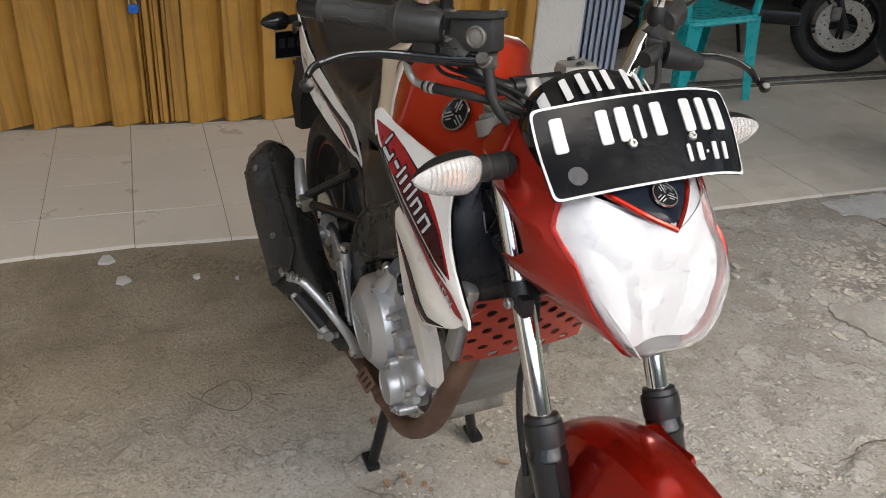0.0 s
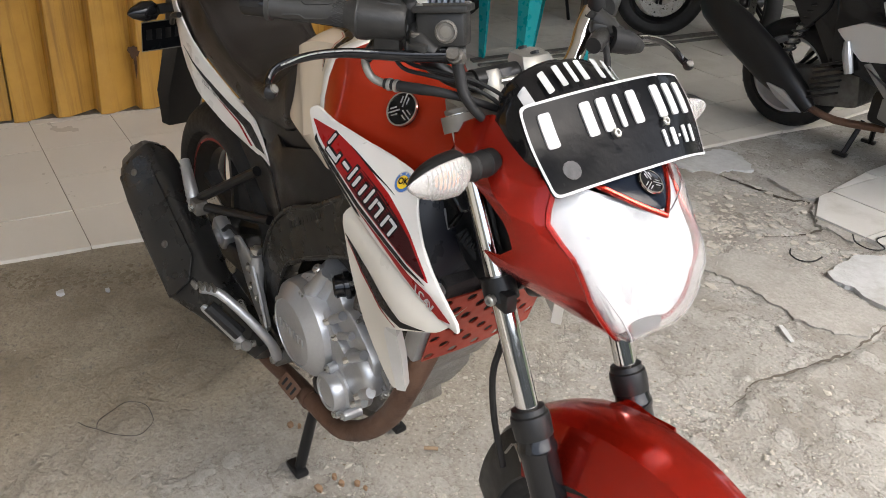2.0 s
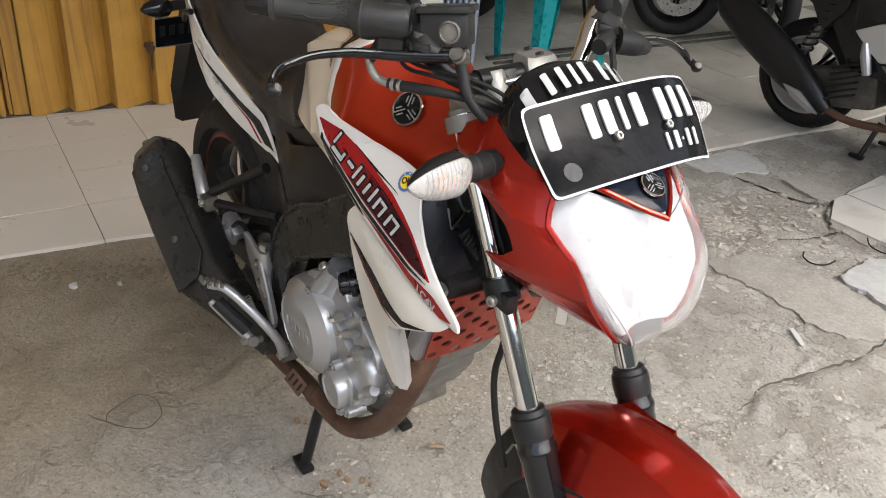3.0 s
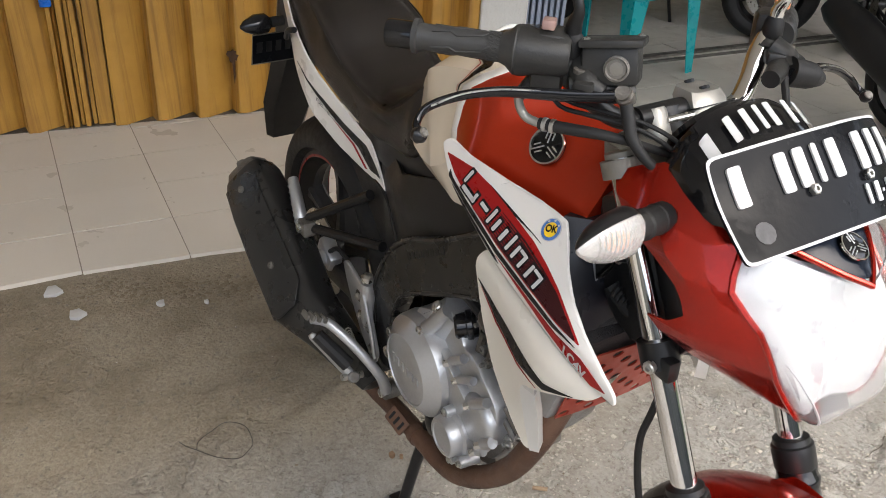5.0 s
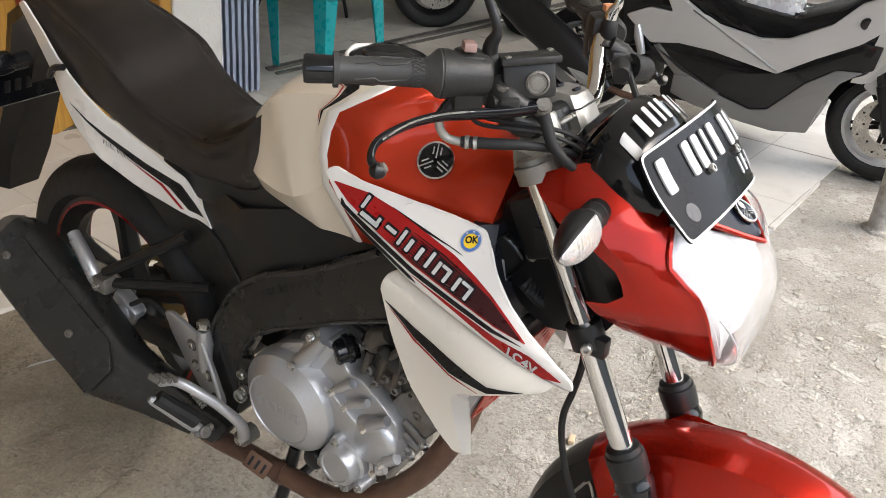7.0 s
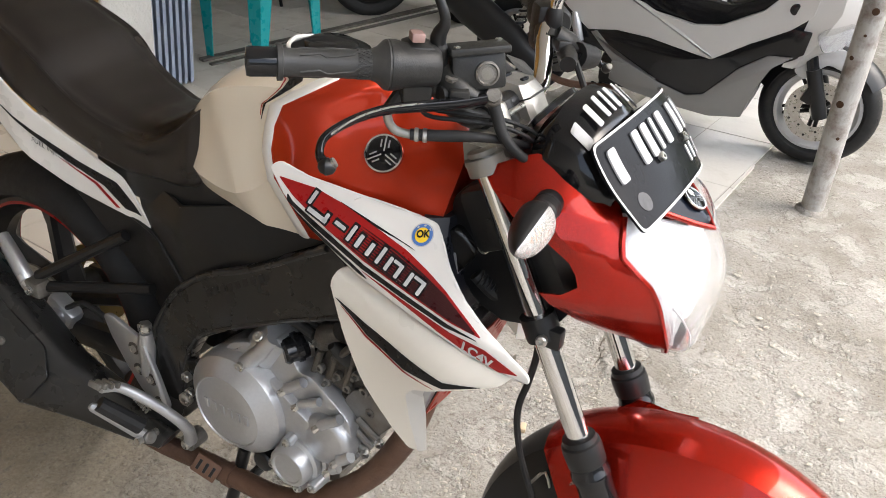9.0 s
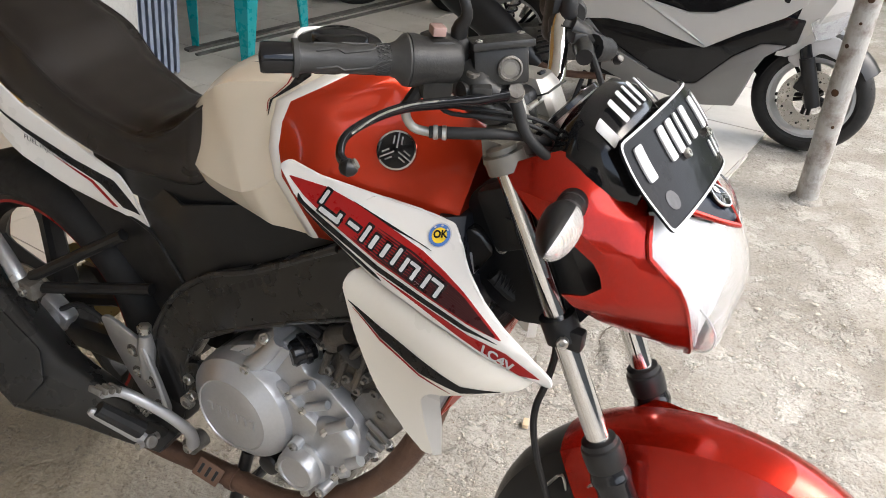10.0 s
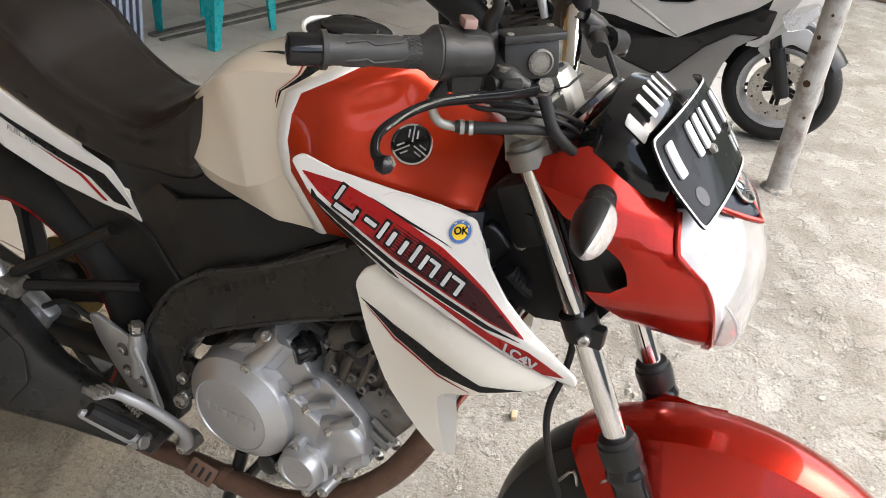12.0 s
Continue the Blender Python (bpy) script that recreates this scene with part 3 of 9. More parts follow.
def porch_edges(cx, cy):
    for p, q in zip(EDGES_PORCH, EDGES_PORCH[1:]):
        if p[1] <= cy < q[1]:
            return [edge_line(p, q)]
    return [(0, 0, -1)]


def inside(outline):
    """Half-planes of a convex outline, counter-clockwise."""
    sides = [edge_line(p, q) for p, q in zip(outline, outline[1:] + outline[:1])]
    return lambda cx, cy: sides


SLAB_FAR = [(-0.150, 1.935), (0.345, 1.945), (0.400, 2.75), (0.44, 4.6), (-0.20, 4.6), (-0.262, 2.45), (-0.232, 2.08)]


def mortar(outline):
    bm = bmesh.new()
    loft([[V(x, y, z) for x, y in outline] for z in (-0.03, 0.0068)], bm=bm)
    return bm


porch_floor = structure("floor_1", mortar([(-4.2, -3.2), (-1.52, -3.2), (-1.395, -0.95), (-1.355, -0.6), (-1.285, -0.25), (-1.24, -0.05), (-0.88, 1.4), (-0.82, 1.9), (-0.74, 2.45), (-0.68, 2.75), (-0.64, 4.6), (-4.2, 4.6)]), GROUT, "porch floor of cream ceramic tiles with dark joints and a broken edge", "floor")
strip_floor = structure("floor_2", mortar([(0.335, 1.95), (0.385, 2.75), (0.42, 4.6), (-0.18, 4.6), (-0.24, 2.45), (-0.215, 2.09), (-0.14, 1.95)]), GROUT, "strip of pale cream ceramic tiles beside the concrete", "floor")
structure("pavement_patch", prism(ragged([(0.092, 1.622), (0.083, 1.78), (0.150, 1.905), (0.345, 1.925), (0.330, 1.600), (0.285, 1.586), (0.194, 1.599), (0.148, 1.597)], 0.012, 0.012), lambda u, v, h: V(u, v, 0.0105 - h), 0.02, step=0.05), PLASTER, "white plastered patch with chipped edges", "patch")

# the folding door of ochre sheet, closed, with a padlock where its leaves meet
door = tagged(new("door_1"), "closed folding door of ochre-painted sheet metal in vertical folds", "door", "", "structure")
DOOR_HIGH, DEEP = 2.5, 0.085


def build_door():
    """Folded sheet: a flat front, a long slant inwards and a steep return."""
    pitch, first = 0.1675, -1.563 - 18 * 0.1675
    for k in range(28):
        v = first + k * pitch
        if abs(v + 1.563 + pitch) < 0.01:
            # meeting stiles: narrow ribs and a dark slit
            for dv, wide, lift in ((-0.030, 0.016, 0.030), (-0.012, 0.012, 0.012), (0.006, 0.022, 0.034), (0.034, 0.014, 0.012), (0.052, 0.020, 0.030), (0.080, 0.016, 0.010), (0.100, 0.060, 0.022)):
                bm = bmesh.new()
                loft([[site(-0.085 + lift, v + dv, z), site(-0.085 + lift, v + dv + wide, z), site(-0.125, v + dv + wide, z), site(-0.125, v + dv, z)] for z in (0.012, DOOR_HIGH)], bm=bm)
                bmesh.ops.bevel(bm, geom=bm.edges[:], offset=0.002, segments=1, affect="EDGES")
                part("stile", bm, SHUTTER, door, "", 0)
            continue
        for line in ([(-0.036, 0.0), (-0.030, 0.006), (-0.030, 0.046), (-0.036, 0.055)], [(-0.036, 0.055), (-0.060, 0.088), (-0.094, 0.134), (-0.100, 0.145)], [(-0.100, 0.145), (-0.094, 0.150), (-0.046, 0.163), (-0.036, pitch)]):
            if v + line[-1][1] > 0.002:
                continue
            ring = [(u, v + q) for u, q in line] + [(u - 0.004, v + q) for u, q in line[::-1]]
            bm = bmesh.new()
            loft([[site(u, q, z) for u, q in ring] for z in (0.012 + 0.004 * (k % 2), 0.9, DOOR_HIGH)], bm=bm)
            part("fold", bm, SHUTTER, door, "", 25)
    rail = bmesh.new()
    loft([[site(-0.14, -4.5, z), site(-0.05, -4.5, z), site(-0.05, 0.0, z), site(-0.14, 0.0, z)] for z in (0.0, 0.012)], bm=rail)
    part("floor_track", rail, DULL, door, "grimy steel floor track", 0)
    back = bmesh.new()
    loft([[site(-0.30, -4.6, z), site(-0.16, -4.6, z), site(-0.16, 0.0, z), site(-0.30, 0.0, z)] for z in (0.0, 3.0)], bm=back)
    structure("wall_behind_door", back, WALL, "plain wall closing the shop behind the folding door", "wall")


build_door()


def build_padlock():
    lock = thing("padlock", "blue-bodied padlock with a steel shackle hanging on the folding door", "padlock")
    c = site(-0.030, -1.752, 0.530)
    part("lock_body", box(c, (0.022, 0.042, 0.036), 0.004, TURNED), PADLOCK, lock, "blue plastic-covered body")
    part("shackle", tube([c + V(0, -0.013, 0.016), c + V(0, -0.013, 0.034), c + V(0, -0.006, 0.046), c + V(0, 0.006, 0.046), c + V(0, 0.013, 0.034), c + V(0, 0.013, 0.016)], 0.0035, 8, 3), STEEL, lock, "steel shackle")
    for dv in (-0.03, 0.03):
        part("hasp", box(site(-0.05, -1.752 + dv, 0.570), (0.03, 0.02, 0.012), 0.002, TURNED), SHUTTER, lock, "ochre steel hasp")


build_padlock()


def build_rust_spot():
    rng = random.Random(2)
    c = site(-0.027, -1.074, 0.27)
    out = [(0.020 * rng.uniform(0.7, 1.3) * math.cos(a), 0.026 * rng.uniform(0.7, 1.3) * math.sin(a)) for a in (k * math.pi / 9 for k in range(18))]
    turn = TURNED
    part("rust_spot", prism(out, lambda u, v, h: c + turn @ V(0.002 - h, u, 0) + V(0, 0, v), 0.004), RUST_SPOT, door, "dark rust spot")
    part("rust_drip", prism([(-0.007, 0.0), (0.007, 0.0), (0.004, -0.09), (-0.002, -0.12)], lambda u, v, h: c + turn @ V(0.001 - h, u + 0.004 + PLUMB * v, 0) + V(0, 0, v), 0.003), RUST_SPOT, door, "rust drip")


build_rust_spot()

site_block("wall_pier", -0.46, -0.02, 0.0, 0.220, 0.0, 3.0, WALL, "limewashed pier between the closed and the open doorway", "wall")


def track(u, v, z):
    """Along the threshold of the open doorway."""
    p = Matrix.Rotation(radians(-10.5), 3, "Z") @ V(u, v, 0)
    return V(-1.972 + p.x, 1.470 + p.y, z)


def build_blue_door():
    """The other folding door, pushed open into a stack of leaves."""
    ob = tagged(new("door_2"), "faded blue folding door pushed open into a stack of leaves", "door", "", "structure")
    for k in range(13):
        v = 0.226 + k * 0.0150
        bm = bmesh.new()
        a, b = (-0.03, -0.27) if k % 2 else (-0.045, -0.27)
        line = [(a, v), (a - 0.012, v + 0.006), (a - 0.10, v + 0.004), (b, v + 0.006)]
        ring = line + [(u, q + 0.0080) for u, q in line[::-1]]
        loft([[site(u, q, z) for u, q in ring] for z in (0.015, 0.8, DOOR_HIGH)], bm=bm)
        part("leaf", bm, BLUE_DOOR, ob, "", 25)
    bm = bmesh.new()
    for u, wide, high in ((-0.290, 0.040, 0.022), (-0.205, 0.024, 0.018)):
        loft([[track(u, v, z), track(u + wide, v, z), track(u + wide, v + 3.7, z), track(u, v + 3.7, z)] for v, z in ((0.42, 0.009), (0.42, high))], bm=bm)
    part("floor_track", bm, DULL, ob, "grimy steel floor track", 0)


build_blue_door()

# the room behind the open doorway and the shell of the place
site_block("wall_back", -3.6, -3.4, 0.0, 6.0, 0.0, 3.0, WALL, "plain back wall of the shop", "wall", shell)
site_block("wall_side", -3.4, -0.46, 0.0, 0.16, 0.0, 3.0, WALL, "plain side wall of the shop", "wall")
site_block("wall_far", -3.4, 1.2, 5.6, 5.8, 0.0, 3.0, WALL, "plain wall at the far end of the shop", "wall", shell)
# out of view; added to keep light from the left side of the porch
site_block("wall_end", -0.16, 4.2, -4.75, -4.6, 0.0, 3.0, WALL, "unseen wall added at the end of the porch to dim that side", "wall", shell)
site_block("lintel", -0.46, -0.02, 0.245, 5.6, 2.52, 3.0, WALL, "plain wall above the open doorway", "wall")
site_block("ceiling", -3.6, 4.3, -4.75, 5.8, 3.0, 3.12, CEILING, "plain board ceiling of the porch", "ceiling", shell)
site_block("room_floor", -3.6, -0.02, 0.30, 5.6, -0.02, 0.0085, SCREED, "smooth cement floor inside the shop", "floor", shell)

# two walls out of view, added dark so that less sky is reflected
street = bmesh.new()
loft([[V(9.0, -14, z), V(9.4, -14, z), V(9.4, 16, z), V(9.0, 16, z)] for z in (-0.02, 2.6)], bm=street)
structure("wall_opposite", street, BACKDROP_DARK, "unseen dark wall added ahead of the porch for reflections", "wall")
yard = bmesh.new()
loft([[V(0.6, -9.4, z), V(9.0, -9.4, z), V(9.0, -9.0, z), V(0.6, -9.0, z)] for z in (-0.02, 2.6)], bm=yard)
structure("wall_yard", yard, BACKDROP_DARK, "unseen dark wall added to one side for reflections", "wall")


def build_pole():
    pole = thing("porch_pole", "round steel porch pole with flaking white paint and rust", "pole")
    part("shaft", tube([(0.647, 2.21, -0.02), (0.640, 2.21, 0.5), (0.630, 2.22, 1.5), (0.62, 2.22, 3.0)], 0.041, 24), POLE, pole)
    part("footing", lathe([(0, 0.062), (0.012, 0.056), (0.02, 0.043)], (0.647, 2.21, -0.008), (0, 0, 1), 20), CONCRETE, pole, "small collar of mortar")
    for z, s, a in ((0.42, 0.013, -1.9), (0.74, 0.012, -1.5), (0.30, 0.006, -1.2), (0.58, 0.008, -2.2), (0.66, 0.005, -1.7)):
        c = V(0.642 + 0.041 * math.cos(a), 2.21 + 0.041 * math.sin(a), z)
        part("rust_spot", lathe([(-0.003, s), (0.0008, s), (0.0012, s * 0.8)], c, (math.cos(a), math.sin(a), 0), 12), RUST_SPOT, pole, "dark rust spot")


build_pole()


# ---- the motorcycle: x ahead, its middle plane y = 0 ----
bike = thing("motorcycle", "red and white naked motorcycle parked on its centre stand", "motorcycle")
REAR, FRONT = V(-0.555, 0, 0.345), V(0.735, 0, 0.298)
RAKE = V(-0.452, 0, 0.892).normalized()
SEAL_R, SEAL_L = V(0.578, -0.081, 0.615), V(0.578, 0.100, 0.606)


def wheel(name, hub, r_tyre, half, r_rim, stripe):
    w = part(name, lathe([(-0.05, 0.028), (-0.05, 0.04), (0.05, 0.04), (0.05, 0.028)], hub, (0, 1, 0), 20), BLACK, bike, "black five-spoke cast wheel")
    prof = []
    for k in range(15):
        a = math.pi * (k / 14 - 0.5) * 1.25
        prof.append((half * math.sin(a), r_tyre - half * 0.85 + half * 0.85 * math.cos(a)))
    part("tyre", lathe([(-half * 0.62, r_rim)] + prof + [(half * 0.62, r_rim)], hub, (0, 1, 0), 56, caps=False), RUBBER, w, "black road tyre")
    rim = bmesh.new()
    h = half * 0.64
    lathe([(-h, r_rim + 0.004), (-h - 0.002, r_rim - 0.012), (-h + 0.012, r_rim - 0.02), (-0.012, r_rim - 0.034), (0.012, r_rim - 0.034), (h - 0.012, r_rim - 0.02), (h + 0.002, r_rim - 0.012), (h, r_rim + 0.004)], hub, (0, 1, 0), 56, rim, caps=False)
    part("rim", rim, BLACK, w, "black rim")
    if stripe:
        for s in (-1, 1):
            part("rim_stripe", lathe([(s * (h + 0.0030), r_rim - 0.0125), (s * (h + 0.0022), r_rim - 0.0065)], hub, (0, 1, 0), 56, caps=False), STICKER_RED, w, "thin red rim stripe")
    for k in range(5):
        a = 2 * math.pi * k / 5 + 0.35
        u, t = V(math.cos(a), 0, math.sin(a)), V(-math.sin(a), 0, math.cos(a))
        rings = []
        for d, wide, thick in ((0.03, 0.022, 0.03), (0.09, 0.015, 0.022), (r_rim - 0.06, 0.015, 0.02), (r_rim - 0.028, 0.024, 0.022)):
            rings.append([hub + u * d + t * wide * sx + V(0, thick * sy, 0) for sx, sy in ((-1, -0.6), (-0.5, -1), (0.5, -1), (1, -0.6), (1, 0.6), (0.5, 1), (-0.5, 1), (-1, 0.6))])
        part("spoke", loft(rings), BLACK, w)
    return w


wheel("rear_wheel", REAR, 0.312, 0.058, 0.232, True)
wheel("front_wheel", FRONT, 0.292, 0.045, 0.226, True)


def disc(name, hub, y, r):
    bm = lathe([(-0.002, r * 0.62), (-0.002, r), (0.002, r), (0.002, r * 0.62)], hub + V(0, y, 0), (0, 1, 0), 40, caps=False)
    d = part(name, bm, STEEL, bike, "drilled steel brake disc")
    for k in range(5):
        a = 2 * math.pi * k / 5
        part("carrier_arm", tube([hub + V(0.03 * math.cos(a), y, 0.03 * math.sin(a)), hub + V(r * 0.68 * math.cos(a), y, r * 0.68 * math.sin(a))], 0.008, 6), DULL, d)


disc("front_brake_disc", FRONT, 0.062, 0.135)
disc("rear_brake_disc", REAR, -0.068, 0.105)
part("sprocket", lathe([(-0.003, 0.05), (-0.003, 0.088), (0.003, 0.088), (0.003, 0.05)], REAR + V(0, 0.062, 0), (0, 1, 0), 40, caps=False), BRASS, bike, "brassy rear sprocket")


# -- fork, clamps and front fender --
def build_fork():
    for seal, s in ((SEAL_R, -1), (SEAL_L, 1)):
        top = seal + RAKE * 0.396
        leg = part("fork_tube", tube([seal - RAKE * 0.02, top], 0.0152, 24), CHROME, bike, "chromed upper fork tube")
        part("fork_cap", lathe([(0, 0.017), (0.002, 0.0175), (0.006, 0.0175), (0.008, 0.013)], top, RAKE, 20), CLAMP, leg, "grey fork cap")
        low = part("fork_slider", lathe([(-0.36, 0.021), (-0.2, 0.023), (-0.052, 0.0245), (-0.046, 0.0265), (-0.04, 0.0265), (-0.036, 0.0245), (-0.012, 0.0245)], seal, RAKE, 28), GLOSS, bike, "black lower fork leg")
        part("dust_seal", lathe([(-0.026, 0.0255), (-0.004, 0.0265), (0.004, 0.0255), (0.006, 0.023), (0.013, 0.022), (0.015, 0.0165)], seal, RAKE, 28), BLACK, low, "rubber dust seal")
        # bracket that ties the headlight to the fork
        c = seal + RAKE * 0.174
        ring = part("fork_bracket", lathe([(-0.016, 0.016), (-0.016, 0.0225), (0.016, 0.0225), (0.016, 0.016)], c, RAKE, 22), BLACK, bike, "black clamped fork bracket")
        part("bracket_ear", box(c + V(0.018, s * 0.006, -0.006), (0.03, 0.018, 0.028), 0.004), BLACK, ring)
        part("bracket_bolt", bolt(c + V(0.012, s * 0.021, -0.004), (0.25, s, 0), 0.0075, 0.008), STEEL, ring, "steel bolt")
    # lower and upper clamps
    low = SEAL_R + RAKE * 0.385
    bm = bmesh.new()
    for s in (-1, 1):
        lathe([(-0.010, 0.0165), (-0.010, 0.0235), (0.010, 0.0235), (0.010, 0.0165)], V(low.x, SEAL_R.y if s < 0 else SEAL_L.y, low.z), RAKE, 24, bm)
        box(V(low.x + 0.014, s * 0.075, low.z - 0.004), (0.022, 0.024, 0.018), 0.004, Euler((0, radians(-27), 0)).to_matrix(), bm)
    rings = []
    for y, deep in ((-0.083, 0.018), (-0.05, 0.024), (0, 0.034), (0.05, 0.024), (0.083, 0.018)):
        c = V(low.x - 0.018 + 0.01 * abs(y) / 0.083, y, low.z + 0.002)
        rings.append([c + V(-deep, 0, -0.014), c + V(deep, 0, -0.018), c + V(deep - 0.006, 0, 0.016), c + V(-deep - 0.006, 0, 0.018)])
    loft(rings, bm=bm)
    lower = part("lower_clamp", bm, CLAMP, bike, "grey cast lower fork clamp")
    for s in (-1, 1):
        part("clamp_bolt", bolt(V(low.x + 0.016, s * 0.0885, low.z - 0.002), (0.3, s, 0.1), 0.0075, 0.005), BLACK, lower, "black socket bolt")
    up = SEAL_R + RAKE * 0.29
    bm = bmesh.new()
    rings = []
    for y, deep in ((-0.083, 0.020), (-0.04, 0.028), (0, 0.034), (0.04, 0.028), (0.083, 0.020)):
        c = V(up.x - 0.010, y, up.z)
        rings.append([c + V(-deep, 0, -0.014), c + V(deep, 0, -0.016), c + V(deep - 0.004, 0, 0.014), c + V(-deep - 0.004, 0, 0.015)])
    loft(rings, bm=bm)
    upper = part("steering_yoke", bm, BLACK, bike, "black steering yoke")
    for y in (-0.020,):
        part("bar_riser", lathe([(-0.05, 0.0165), (0.0, 0.0160), (0.028, 0.0155), (0.032, 0.0135)], V(0.389, y, 0.976), RAKE, 24), RISER, lower, "grey handlebar riser")
    rings = []
    for h, w, d in ((-0.030, 0.022, 0.022), (0.0, 0.025, 0.024), (0.030, 0.026, 0.023), (0.040, 0.022, 0.018)):
        c = V(0.389, 0.050, 0.982) + RAKE * h
        rings.append([c + V(d * cx, w * cy, 0) for cx, cy in ((-1, -0.7), (-0.7, -1), (0.7, -1), (1, -0.7), (1, 0.7), (0.7, 1), (-0.7, 1), (-1, 0.7))])
    clamp = part("clamp_block", loft(rings), RISER, lower, "grey cast handlebar clamp")
    part("clamp_slit", box(V(0.382, 0.050, 0.996), (0.050, 0.0545, 0.0016), 0, Euler((0, radians(-27), 0)).to_matrix()), BLACK, lower)
    for dx in (-0.012, 0.012):
        part("clamp_screw", bolt(V(0.370 + dx, 0.050, 1.018), RAKE, 0.0058, 0.004), BLACK, lower, "black socket screw")
    part("riser_rod", tube([V(0.394, -0.015, 0.996), V(0.394, 0.045, 0.996)], 0.004, 10), STEEL, lower, "steel rod between the risers")
    part("steering_nut", lathe([(0, 0.016), (0.012, 0.016), (0.016, 0.011)], V(0.385, 0.016, 0.968), RAKE, 6), CHROME, lower, "chromed steering nut")
    part("steering_head", tube([V(0.43, 0, 0.86), V(0.36, 0, 0.995)], 0.03, 18), BLACK, bike)


build_fork()


def build_fender():
    """A crowned blade with a broad top between two creases and steep sides."""
    rings = []
    for k in range(31):
        a = radians(172 - 146 * k / 30)
        t = k / 30
        crown = 0.322 + 0.012 * math.sin(math.pi * min(1, t * 1.1))
        wide = 0.074 - 0.020 * t * t + 0.006 * math.sin(math.pi * t)
        flat = 0.62 - 0.16 * t
        ring = []
        for q in (-1, -0.93, -0.84, -flat - 0.09, -flat, -flat * 0.66, -flat * 0.33, 0, flat * 0.33, flat * 0.66, flat, flat + 0.09, 0.84, 0.93, 1):
            p = abs(q)
            drop = 0.010 * (p / flat) ** 2 if p <= flat else 0.010 + 0.066 * ((p - flat) / (1 - flat)) ** 1.15
            ring.append((q * wide, crown - drop))
        ring += [(y * 0.96, r - 0.0035) for y, r in ring[::-1]]
        rings.append([FRONT + V(r * math.cos(a), y + 0.010, r * math.sin(a)) for y, r in ring])
    f = part("front_fender", loft(rings[8:]), RED, bike, "glossy red front fender with creased shoulders", 24)
    part("fender_rear", loft([[V(p.x, 0.010 + (p.y - 0.010) * 0.86, p.z - 0.002) for p in r] for r in rings[:9]]), BLACK, bike, "black rear half of the fender")
    for s in (-1, 1):
        # small upturned ear beside each fork leg, and the bent stay below it
        ear = []
        for x, z, w in ((0.585, 0.566, 0.006), (0.605, 0.586, 0.010), (0.622, 0.590, 0.010), (0.650, 0.592, 0.006), (0.690, 0.604, 0.001)):
            ear.append([V(x, 0.010 + s * (0.060 - w), z - 0.006), V(x, 0.010 + s * (0.062 + w * 0.4), z + w * 0.35), V(x, 0.010 + s * (0.068 + w * 0.3), z - 0.014), V(x, 0.010 + s * 0.058, z - 0.03)])
        if s > 0:
            part("fender_ear", loft(ear), RED, f)
        part("fender_stay", tube([(SEAL_R if s < 0 else SEAL_L) + V(0.012, -s * 0.012, -0.055), V(0.545, 0.010 + s * 0.056, 0.475), V(0.530, 0.010 + s * 0.066, 0.515), V(0.512, 0.010 + s * 0.066, 0.485)], 0.0022, 6, 3), STEEL, f, "bent steel stay")


build_fender()


# -- front brake hose --
part("brake_hose", tube([(0.478, -0.045, 0.760), (0.490, -0.052, 0.710), (0.487, -0.060, 0.660), (0.480, -0.063, 0.620), (0.482, -0.064, 0.580), (0.496, -0.066, 0.530), (0.520, -0.066, 0.470)], 0.0048, 10, 6), RUBBER, bike, "black rubber brake hose")


# -- headlight unit --
COWL = [  # height, then rear, outer, lens edge and nose as pairs of x and half width
    (0.742, (0.600, 0.024), (0.612, 0.028), (0.632, 0.024), (0.662, 0.0)),
    (0.755, (0.588, 0.038), (0.605, 0.042), (0.638, 0.040), (0.676, 0.0)),
    (0.770, (0.570, 0.062), (0.597, 0.063), (0.640, 0.053), (0.682, 0.0)),
    (0.795, (0.543, 0.092), (0.578, 0.090), (0.638, 0.071), (0.685, 0.0)),
    (0.822, (0.516, 0.116), (0.556, 0.113), (0.635, 0.088), (0.686, 0.0)),
    (0.836, (0.503, 0.121), (0.550, 0.120), (0.632, 0.093), (0.685, 0.0)),
    (0.841, (0.528, 0.120), (0.556, 0.120), (0.631, 0.095), (0.684, 0.0)),
    (0.856, (0.545, 0.119), (0.565, 0.119), (0.626, 0.100), (0.681, 0.0)),
    (0.872, (0.541, 0.121), (0.562, 0.121), (0.617, 0.104), (0.677, 0.0)),
    (0.886, (0.532, 0.122), (0.556, 0.123), (0.602, 0.108), (0.672, 0.0)),
    (0.904, (0.503, 0.121), (0.540, 0.126), (0.583, 0.111), (0.664, 0.0)),
    (0.918, (0.462, 0.114), (0.518, 0.127), (0.578, 0.106), (0.658, 0.0)),
    (0.944, (0.428, 0.108), (0.496, 0.122), (0.571, 0.092), (0.642, 0.0)),
]


def cowl_line(row, s):
    z, a, b, c, d = row
    a, b, c = (V(p[0], s * p[1], z) for p in (a, b, c))
    crease = b.lerp(c, 0.62) + V(0, s * 0.0035, 0)
    return [a, a.lerp(b, 0.5), b, b.lerp(crease, 0.5), crease, crease.lerp(c, 0.5), c]


